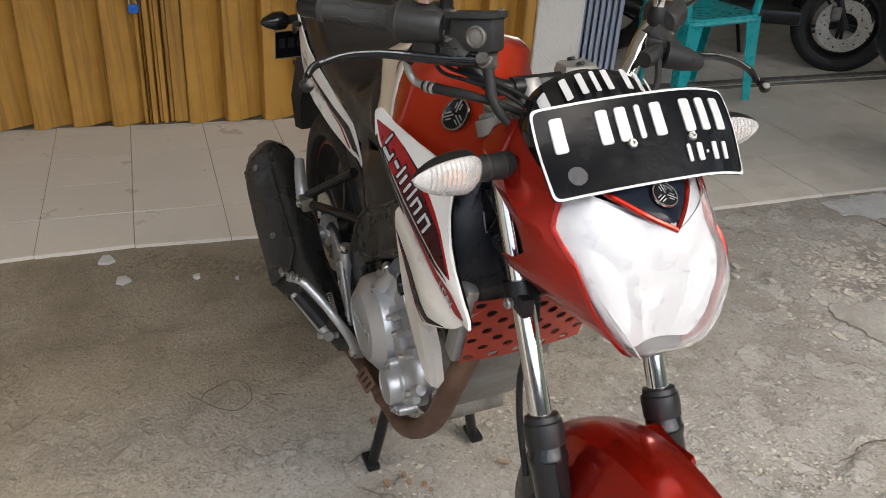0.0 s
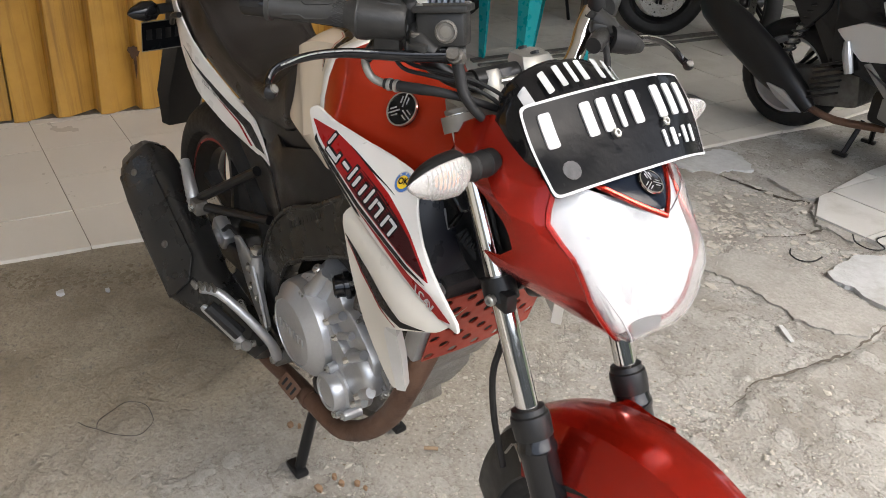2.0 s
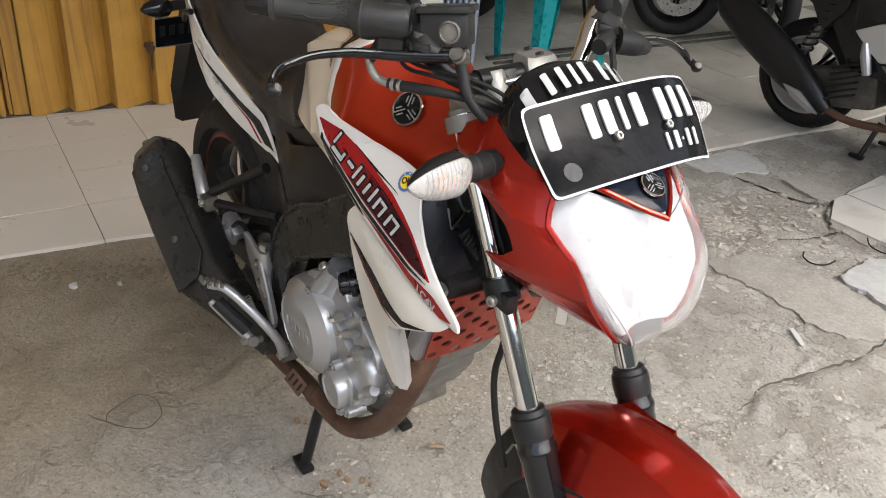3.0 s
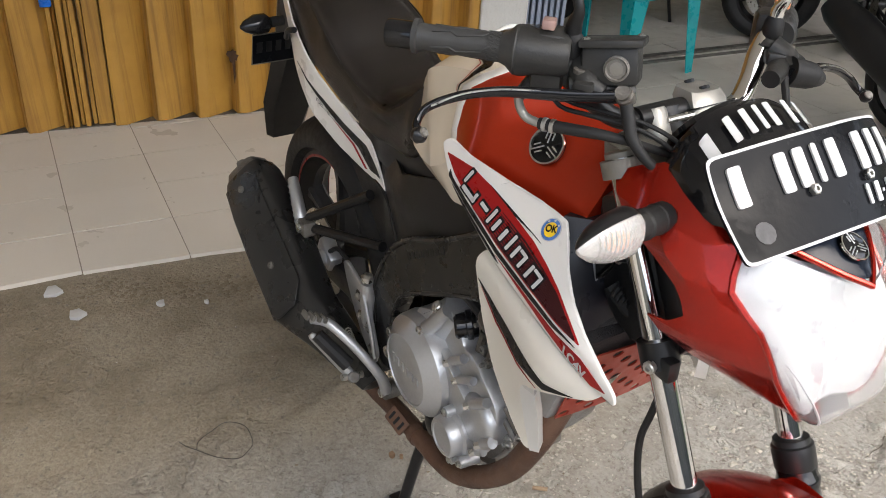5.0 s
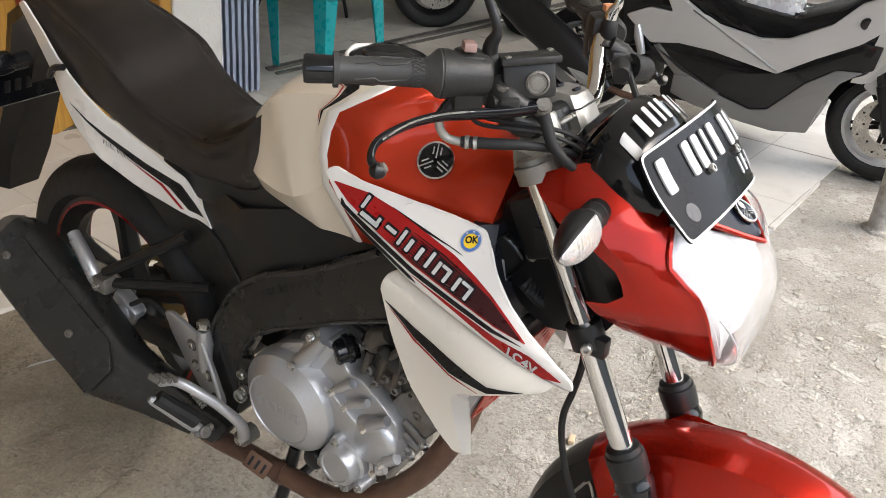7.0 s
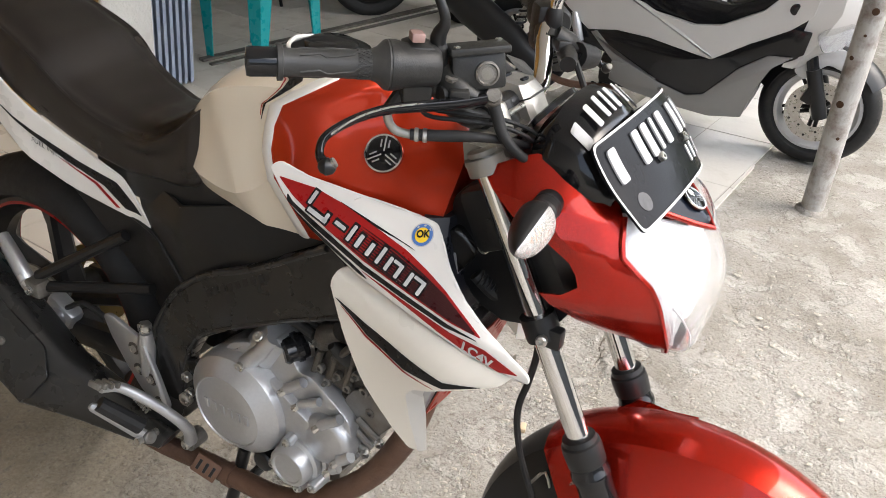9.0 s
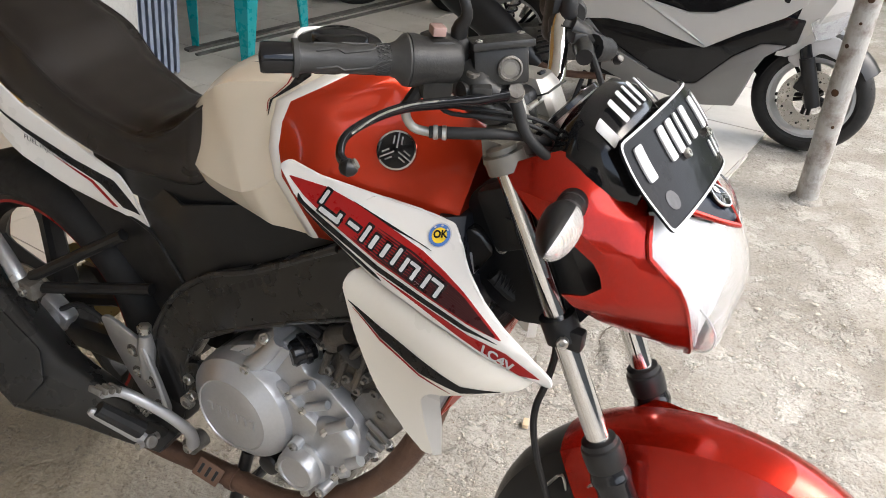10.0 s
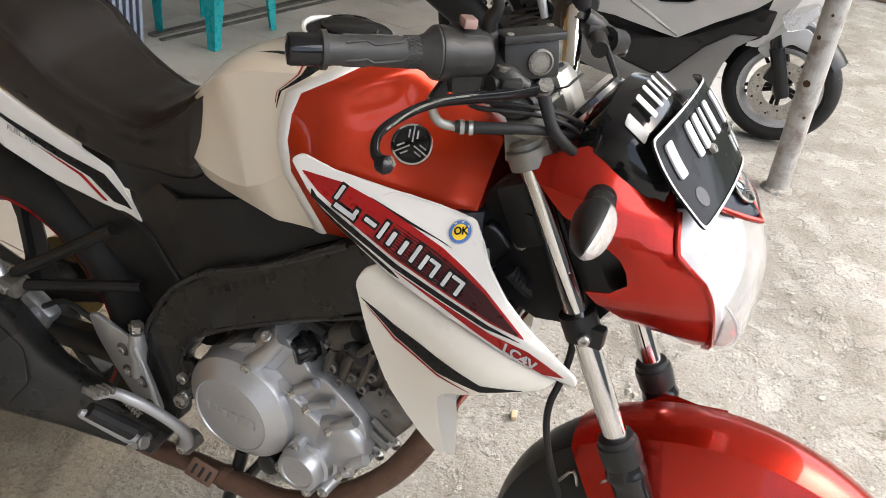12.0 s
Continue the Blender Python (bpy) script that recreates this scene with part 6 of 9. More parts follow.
    # centre stand
    for s in (-1, 1):
        leg = part("stand_leg", tube([(-0.02, s * 0.075, 0.27), (-0.045, s * 0.10, 0.13), (-0.062, s * 0.122, 0.012)], 0.012, 12), BLACK, bike, "black centre-stand leg")
        part("stand_foot", box(V(-0.066, s * 0.126, 0.008), (0.055, 0.03, 0.016), 0.005), BLACK, leg, "worn stand foot")
    part("stand_bar", tube([(-0.038, -0.09, 0.165), (-0.038, 0.09, 0.165)], 0.010, 10), BLACK, bike)


build_frame()


# -- engine --
def boss(at, r=0.011, deep=0.03, parent=None):
    b = part("boss", lathe([(0, r * 1.15), (deep * 0.7, r), (deep, r * 0.92)], at, (0, -1, 0), 14), SILVER, parent)
    part("boss_bolt", bolt(V(*at) + V(0, -deep + 0.001, 0), (0, -1, 0), r * 0.62, 0.006), STEEL, b, "steel bolt")


def lump(name, outline, y0, deep, mat, parent, label="", bevel=0.005, corner=0.012):
    """A casting of the engine's right side: an outline, its outer face at y0."""
    return part(name, prism(rounded(outline, corner), lambda u, v, h: V(u, y0 + h, v), deep, bevel), mat, parent, label, 32)


def build_engine():
    eng = lump("engine", [(-0.10, 0.30), (-0.08, 0.47), (0.02, 0.54), (0.14, 0.54), (0.24, 0.48), (0.25, 0.42), (0.19, 0.33), (0.02, 0.29)], -0.085, 0.17, CASE, bike, "silver-painted single-cylinder engine", 0.006, 0.02)
    n = V(0, -1, 0)
    # broad casting from the clutch to the nose of the crank
    lump("side_casting", [(-0.055, 0.40), (-0.045, 0.50), (0.0, 0.540), (0.058, 0.540), (0.100, 0.594), (0.122, 0.578), (0.140, 0.542), (0.163, 0.547), (0.212, 0.510), (0.236, 0.488), (0.242, 0.456), (0.212, 0.398), (0.178, 0.358), (0.125, 0.345), (0.05, 0.340), (-0.02, 0.355)], -0.112, 0.05, SILVER, eng, "silver side casting")
    # raised web that sweeps from the round cover to the nose
    lump("web", [(0.085, 0.520), (0.120, 0.500), (0.170, 0.468), (0.222, 0.440), (0.226, 0.425), (0.198, 0.398), (0.150, 0.395), (0.100, 0.400), (0.09, 0.44)], -0.128, 0.03, SILVER, eng, "", 0.006, 0.014)
    part("nose_drum", lathe([(-0.02, 0.046), (0.012, 0.046), (0.020, 0.042), (0.024, 0.034), (0.0245, 0.001)], V(0.198, -0.104, 0.442), n, 32), SILVER, eng, "", 50)
    part("neck", tube([(0.060, -0.09, 0.540), (0.098, -0.09, 0.588)], [0.036, 0.030], 20), SILVER, eng)
    c = V(0.030, -0.108, 0.443)
    cover = part("clutch_cover", lathe([(0, 0.096), (0.024, 0.094), (0.032, 0.091), (0.050, 0.0685), (0.0525, 0.0655), (0.0525, 0.0640), (0.0505, 0.0630)], c, n, 56), SILVER, eng, "round silver clutch cover", 24)
    part("cover_face", lathe([(0.0500, 0.0632), (0.0512, 0.0615), (0.0518, 0.03), (0.0520, 0.0001)], c, n, 48), SILVER, cover, "flat inner face", 50)
    for k in range(6):
        part("raised_bar", box(c + V(-0.041 + 0.0165 * k, -0.0525, 0.002), (0.0095, 0.003, 0.017), 0.001), SILVER, cover)
    # clutch release arm and its bolted housing
    lump("release_plate", [(-0.034, 0.494), (-0.026, 0.506), (0.012, 0.548), (0.050, 0.566), (0.056, 0.545), (0.02, 0.520)], -0.120, 0.016, SILVER, eng, "", 0.003, 0.006)
    part("housing_rib", tube([(0.048, -0.125, 0.528), (0.075, -0.122, 0.560), (0.096, -0.115, 0.590)], [0.015, 0.013, 0.011], 12), SILVER, eng)
    part("rib_bolt", bolt(V(0.048, -0.139, 0.530), n, 0.0085, 0.006), STEEL, eng, "steel bolt")
    part("release_bolt", bolt(V(0.072, -0.118, 0.583), V(0, -0.6, 0.8), 0.009, 0.010), STEEL, eng, "steel bolt")
    # water pump
    pump = part("water_pump", lathe([(-0.02, 0.050), (0.010, 0.049), (0.012, 0.043), (0.024, 0.042), (0.028, 0.037), (0.044, 0.0355), (0.048, 0.032), (0.0485, 0.027), (0.0465, 0.0255), (0.0468, 0.0001)], V(0.147, -0.108, 0.382), n, 40), SILVER, eng, "stepped round pump cover", 40)
    for x, z in ((0.138, 0.424), (0.157, 0.336), (0.186, 0.352), (0.108, 0.362)):
        boss(V(x, -0.110, z), 0.010, 0.034, pump)
    part("oil_cap", lathe([(-0.02, 0.020), (0.012, 0.020), (0.016, 0.017), (0.018, 0.010)], V(0.078, -0.122, 0.342), n, 12), BLACK, eng, "black oil filler cap")
    # bolt bosses that stand along the upper edge, each a rib running inwards
    for (x, z), (dx, dz), r in (((0.128, 0.516), (0.030, 0.024), 0.0085), ((0.153, 0.498), (0.034, 0.018), 0.0075), ((0.192, 0.476), (0.034, 0.026), 0.0090), ((0.228, 0.424), (0.018, 0.014), 0.0105), ((0.212, 0.395), (0.012, 0.006), 0.009)):
        a = V(x, -0.126, z)
        rib = part("bolt_rib", tube([a, a + V(dx, 0.004, dz)], [r, r * 0.95], 12), SILVER, eng)
        part("rib_bolt", bolt(V(x - 0.002, -0.126 - r * 0.7, z - 0.002), V(-0.35, -0.9, -0.2), 0.0062, 0.009), STEEL, rib, "steel bolt")
    # crankcase nose ahead of the casting, dull and dusty
    lump("crank_nose", [(0.205, 0.50), (0.225, 0.540), (0.262, 0.548), (0.298, 0.530), (0.300, 0.505), (0.262, 0.448), (0.232, 0.420)], -0.092, 0.184, CASE, eng, "dusty front of the crankcase")
    for k in range(4):
        a = V(0.268 - 0.013 * k, -0.094, 0.470 - 0.018 * k)
        part("case_rib", tube([a + V(-0.03, 0, 0.02), a + V(0.012, 0, -0.006)], 0.006, 8), CASE, eng)
        if k % 2 == 0:
            part("case_bolt", bolt(a + V(0.012, -0.002, -0.004), V(0.5, -0.8, -0.2), 0.007, 0.008), STEEL, eng, "steel bolt")
    for x, z in ((0.250, 0.549), (0.219, 0.540), (0.168, 0.555)):
        part("barrel_bolt", bolt(V(x, -0.090, z), n, 0.0085, 0.009), DULL, eng, "grimy bolt")
    # water-cooled barrel and head, stepped castings caked with dirt
    up = V(0.30, 0, 0.954).normalized()
    fwd = V(up.z, 0, -up.x)
    base = V(0.205, 0, 0.505)
    turn = Matrix((fwd, V(0, 1, 0), up)).transposed()
    part("barrel", box(base + up * 0.045, (0.118, 0.165, 0.085), 0.010, turn), GRIME, eng, "grimy barrel")
    part("barrel_joint", box(base + up * 0.006, (0.130, 0.178, 0.010), 0.003, turn), GRIME, eng)
    part("head_joint", box(base + up * 0.088, (0.126, 0.174, 0.008), 0.002, turn), GRIME, eng)
    head = part("cylinder_head", box(base + up * 0.128, (0.122, 0.170, 0.072), 0.012, turn), GRIME, eng, "grimy cylinder head")
    for du, dz, w, h in ((-0.02, 0.045, 0.05, 0.055), (0.038, 0.045, 0.028, 0.06)):
        part("barrel_panel", box(base + up * dz + fwd * du + V(0, -0.084, 0), (w, 0.012, h), 0.004, turn), GRIME, eng)
    for du, dz in ((-0.047, 0.10), (0.047, 0.10), (-0.047, 0.152), (0.045, 0.155), (0.0, 0.128), (-0.05, 0.02), (0.05, 0.02)):
        part("head_bolt", bolt(base + up * dz + fwd * du + V(0, -0.085, 0), n, 0.0085, 0.010), DULL, head, "grimy bolt")
    part("head_cover", box(base + up * 0.182, (0.10, 0.14, 0.045), 0.014, turn), GRIME, eng)
    th = part("thermostat", lathe([(-0.03, 0.019), (-0.004, 0.0215), (-0.002, 0.0245), (0.006, 0.0245), (0.008, 0.0215), (0.022, 0.021), (0.026, 0.017), (0.026, 0.006)], V(0.121, -0.088, 0.570), V(-0.45, -0.85, -0.12), 24), GLOSS, eng, "black hose fitting", 30)
    part("hose_clip", lathe([(-0.018, 0.0215), (-0.018, 0.0228), (-0.012, 0.0228), (-0.012, 0.0215)], V(0.121, -0.088, 0.570), V(-0.45, -0.85, -0.12), 20), STEEL, th, "steel hose clip")
    part("coolant_hose", tube([(0.125, -0.078, 0.575), (0.165, -0.06, 0.605), (0.22, -0.075, 0.665), (0.29, -0.085, 0.71), (0.345, -0.08, 0.73)], 0.016, 12, 4), RUBBER, eng, "black coolant hose")
    part("spark_lead", tube([(0.195, -0.095, 0.585), (0.225, -0.105, 0.62), (0.255, -0.095, 0.665), (0.27, -0.06, 0.72)], 0.006, 8, 4), GRIME, eng, "dirty spark lead")
    part("breather", tube([(0.17, -0.085, 0.60), (0.183, -0.095, 0.625), (0.205, -0.095, 0.64)], [0.016, 0.018, 0.014], 12, 3), GRIME, eng, "dusty brown hose stub")
    part("wire_bundle", tube([(0.04, -0.075, 0.60), (0.09, -0.08, 0.625), (0.15, -0.078, 0.615), (0.20, -0.085, 0.64)], 0.005, 8, 4), RUBBER, eng, "thin black wiring")
    part("intake", tube([(0.17, -0.02, 0.655), (0.06, -0.02, 0.62)], 0.026, 14), BLACK, eng)
    part("throttle_body", box(V(0.05, -0.045, 0.588), (0.085, 0.05, 0.05), 0.008, Euler((0, radians(-20), 0)).to_matrix()), SILVER, eng, "silver throttle body")
    part("starter", lathe([(-0.06, 0.03), (0.06, 0.03), (0.066, 0.024)], V(0.02, 0.0, 0.57), (0, -1, 0), 20), GRIME, eng)
    hang = lump("engine_hanger", [(-0.118, 0.455), (-0.075, 0.470), (-0.060, 0.435), (-0.072, 0.392), (-0.118, 0.372)], -0.119, 0.012, FRAME, eng, "black engine hanger plate", 0.003, 0.008)
    for x, z in ((-0.095, 0.430), (-0.092, 0.396)):
        part("hanger_bolt", bolt(V(x, -0.119, z), n, 0.0095, 0.010), STEEL, hang, "steel bolt")
    part("upper_hose", tube([(0.00, -0.088, 0.565), (0.045, -0.094, 0.602), (0.10, -0.090, 0.618), (0.15, -0.086, 0.605)], 0.0085, 10, 4), RUBBER, eng, "black fuel hose")
    part("plug_cap", lathe([(-0.03, 0.010), (-0.02, 0.014), (0.0, 0.015), (0.012, 0.012), (0.03, 0.008)], V(0.215, -0.093, 0.600), V(-0.5, -0.5, 0.7), 14), RUBBER, eng, "rubber plug cap")
    for k in range(3):
        a = V(0.150 + 0.032 * k, -0.094, 0.520 + 0.012 * k)
        part("barrel_rib", tube([a, a + V(0.020, 0, 0.070)], 0.0065, 8), GRIME, eng)
    for x, z in ((0.166, 0.604), (0.205, 0.560), (0.238, 0.575), (0.185, 0.540)):
        part("stud_nut", lathe([(0, 0.0075), (0.008, 0.0075), (0.009, 0.004), (0.016, 0.004)], V(x, -0.094, z), n, 6), CASE, eng, "dull stud nut")
    lump("belly", [(-0.08, 0.30), (0.18, 0.34), (0.19, 0.30), (0.10, 0.265), (-0.05, 0.26)], -0.07, 0.14, DULL, eng, "oily sump")
    for x, z in ((-0.100, 0.381), (-0.101, 0.300)):
        part("frame_bolt", bolt(V(x, -0.121, z), n, 0.013, 0.012), STEEL, eng, "engine mounting bolt")


build_engine()


# -- radiator with its red perforated guard --
def build_radiator():
    lean = V(0.10, 0, 0.28).normalized()
    front = V(lean.z, 0, -lean.x)
    core = part("radiator", box(V(0.368, 0.0, 0.650), (0.028, 0.19, 0.17), 0.006, Matrix((front, V(0, 1, 0), lean)).transposed()), RADIATOR, bike, "black radiator behind a red perforated guard")
    for s in (-1, 1):
        part("side_tank", box(V(0.366, s * 0.104, 0.648), (0.034, 0.022, 0.165), 0.007, Matrix((front, V(0, 1, 0), lean)).transposed()), SILVER, core, "alloy side tank")
    o = V(0.368, 0, 0.650) + front * 0.020

    def on(u, v, h):
        return o + V(0, u, 0) + lean * v + front * (h + 0.006 * (1 - (u / 0.11) ** 2))
    bm = bmesh.new()
    cell = 0.0205
    for i in range(10):
        for j in range(7):
            u0, v0 = -0.1025 + i * cell, -0.078 + j * cell
            sq = [(u0 + cell * a, v0 + cell * b) for a, b in ((0, 0), (0.5, 0), (1, 0), (1, 0.5), (1, 1), (0.5, 1), (0, 1), (0, 0.5))]
            cu, cv = u0 + cell / 2, v0 + cell / 2
            if (i + j) % 2:
                bm.faces.new([bm.verts.new(on(u, v, 0)) for u, v in sq])
                continue
            hole = [(cu + 0.0088 * math.cos(a), cv + 0.0072 * math.sin(a)) for a in (math.pi * 1.25 + k * math.pi / 4 for k in range(8))]
            for k in range(8):
                q = [sq[k], sq[(k + 1) % 8], hole[(k + 1) % 8], hole[k]]
                bm.faces.new([bm.verts.new(on(u, v, 0)) for u, v in q])
    bmesh.ops.remove_doubles(bm, verts=bm.verts, dist=1e-5)
    bmesh.ops.recalc_face_normals(bm, faces=bm.faces)
    bmesh.ops.solidify(bm, geom=bm.faces[:], thickness=0.0025)
    part("guard", bm, GUARD, core, "red perforated metal guard", 25)
    # black plastic wall between the shrouds, above the radiator
    rings = []
    for z, x, w in ((0.722, 0.398, 0.130), (0.76, 0.386, 0.150), (0.82, 0.372, 0.132), (0.868, 0.362, 0.096)):
        rings.append([V(x - 0.03, -w, z), V(x - 0.004, -w * 0.75, z), V(x, -w * 0.3, z), V(x, w * 0.3, z), V(x - 0.004, w * 0.75, z), V(x - 0.03, w, z), V(x - 0.04, w * 0.6, z), V(x - 0.04, -w * 0.6, z)])
    wall = part("front_cover", loft(rings), COVER, bike, "black plastic cover below the tank")
    part("cover_bolt", bolt(V(0.372, -0.061, 0.807), V(1, -0.25, 0.1), 0.010, 0.008), STEEL, wall, "steel bolt")
    part("bolt_bracket", box(V(0.368, -0.061, 0.807), (0.008, 0.032, 0.034), 0.003, Euler((0, radians(-10), radians(12))).to_matrix()), SILVER, wall, "small alloy bracket")
    part("wire_loom", tube([(0.40, -0.07, 0.80), (0.425, -0.06, 0.775), (0.45, -0.045, 0.765), (0.50, -0.03, 0.775)], 0.010, 10, 5), RUBBER, bike, "ribbed black wiring loom")
    for k in range(12):
        c = V(0.405, -0.068, 0.796).lerp(V(0.46, -0.04, 0.766), k / 11)
        part("loom_rib", lathe([(-0.0015, 0.010), (0, 0.0122), (0.0015, 0.010)], c, V(0.055, 0.028, -0.03), 10), RUBBER, bike)
    # dark box behind the fork, horn and lock housing
    part("lock_housing", box(V(0.415, -0.01, 0.885), (0.07, 0.14, 0.085), 0.012, Euler((0, radians(-27), 0)).to_matrix()), BLACK, bike, "black housing under the clamp")
    part("horn", lathe([(0, 0.034), (0.012, 0.036), (0.02, 0.030), (0.024, 0.012)], V(0.44, 0.045, 0.72), (1, 0, -0.2), 20), BLACK, bike, "black horn")


build_radiator()



def build_inner_cowl():
    for s in (-1, 1):
        shape = [(0.350, 0.885), (0.372, 0.915), (0.440, 0.925), (0.520, 0.905), (0.556, 0.868), (0.540, 0.812), (0.512, 0.762), (0.440, 0.742), (0.392, 0.760), (0.362, 0.810)]
        c = part("inner_cowl", prism(rounded(shape, 0.012), lambda u, v, h: V(u, s * (0.058 + 0.010 * math.sin((u - 0.35) * 14) - h), v), 0.02, 0.003, step=0.03), BLACK, bike, "matt black inner cowl beside the steering head")
        part("cowl_bolt", bolt(V(0.408, s * 0.070, 0.842), (0, s, 0), 0.008, 0.005), STEEL, c, "steel bolt")


build_inner_cowl()


# -- exhaust --
def build_exhaust():
    ex = part("exhaust_pipe", tube([(0.300, -0.02, 0.640), (0.338, -0.05, 0.610), (0.340, -0.085, 0.550), (0.318, -0.100, 0.482), (0.272, -0.102, 0.398), (0.205, -0.102, 0.318), (0.130, -0.101, 0.254), (0.070, -0.100, 0.224), (0.000, -0.100, 0.216), (-0.10, -0.102, 0.212), (-0.20, -0.112, 0.214), (-0.27, -0.130, 0.250), (-0.33, -0.160, 0.320)], 0.0195, 16, 7), RUST, bike, "rust-brown exhaust header pipe")
    part("pipe_clamp", lathe([(-0.008, 0.020), (-0.008, 0.0225), (0.008, 0.0225), (0.008, 0.020)], V(-0.035, -0.100, 0.214), V(-1, 0, -0.03), 18), RUST, ex)
    turn = Euler((radians(-28), radians(24), radians(12))).to_matrix()
    tab = part("clamp_plate", box(V(-0.068, -0.128, 0.236), (0.050, 0.005, 0.036), 0.003, turn), RUST, ex, "rusty slotted bracket")
    for du in (-0.014, 0.0, 0.014):
        part("slot", box(V(-0.068, -0.128, 0.236) + turn @ V(du, -0.0022, 0), (0.006, 0.003, 0.020), 0.001, turn), BLACK, ex)
    a, b = V(-0.373, -0.186, 0.338), V(-0.668, -0.186, 0.522)
    axis = (b - a).normalized()
    up = V(0, 1, 0).cross(axis)
    up = up if up.z > 0 else -up
    lean = radians(33)
    out = V(0, -math.cos(lean), 0) + up * math.sin(lean)     # the way its broad face looks
    up = up * math.cos(lean) + V(0, math.sin(lean), 0)

    def ring(c, half_w, half_h, tilt=0.0):
        line = []
        for k in range(28):
            t = 2 * math.pi * k / 28
            cx, cy = math.copysign(abs(math.cos(t)) ** 0.42, math.cos(t)), math.copysign(abs(math.sin(t)) ** 0.42, math.sin(t))
            line.append(c - out * half_w * cx + up * half_h * cy)
        return line
    rings = [ring(V(-0.135, -0.140, 0.282), 0.022, 0.024), ring(V(-0.195, -0.146, 0.287), 0.026, 0.033), ring(V(-0.280, -0.162, 0.311), 0.035, 0.046), ring(a, 0.044, 0.064), ring(a.lerp(b, 0.35), 0.047, 0.071), ring(a.lerp(b, 0.75), 0.046, 0.069), ring(a.lerp(b, 0.93), 0.042, 0.064), ring(b, 0.036, 0.056)]
    muf = part("silencer", loft(rings), MUFFLER, bike, "matt black exhaust silencer with a bolted shield", 45)
    part("end_cap", loft([ring(b - axis * 0.004, 0.037, 0.051), ring(b + axis * 0.018, 0.031, 0.044), ring(b + axis * 0.026, 0.022, 0.032)]), DULL, muf, "dull metal end cap")
    part("outlet", tube([b + axis * 0.020 - up * 0.008, b + axis * 0.042 - up * 0.008], 0.013, 14), DULL, muf)
    # shield plate along the outer face
    def shield(u, v, h):
        c = a + axis * (u + 0.197) + up * v
        bulge = 0.0495 - 0.006 * (abs(v) / 0.055) ** 2 - 0.008 * max(0, u - 0.06) / 0.08
        return c + out * (bulge + 0.004 - h)
    sh = part("heat_shield", prism(rounded([(-0.205, -0.036), (-0.19, -0.052), (0.110, -0.050), (0.136, -0.028), (0.132, 0.028), (0.105, 0.050), (-0.160, 0.053), (-0.205, 0.020)], 0.006), shield, 0.004, 0.001, step=0.02), MUFFLER, muf, "black heat shield", 45)
    for u, v in ((-0.098, 0.004), (0.100, 0.004)):
        part("shield_bolt", bolt(shield(u, v, -0.0005), out, 0.008, 0.005), DULL, sh, "dull bolt")
    part("lower_lip", tube([a + out * 0.040 - up * 0.048, a.lerp(b, 0.5) + out * 0.041 - up * 0.049, a.lerp(b, 0.93) + out * 0.036 - up * 0.044], 0.009, 8), MUFFLER, muf)


build_exhaust()


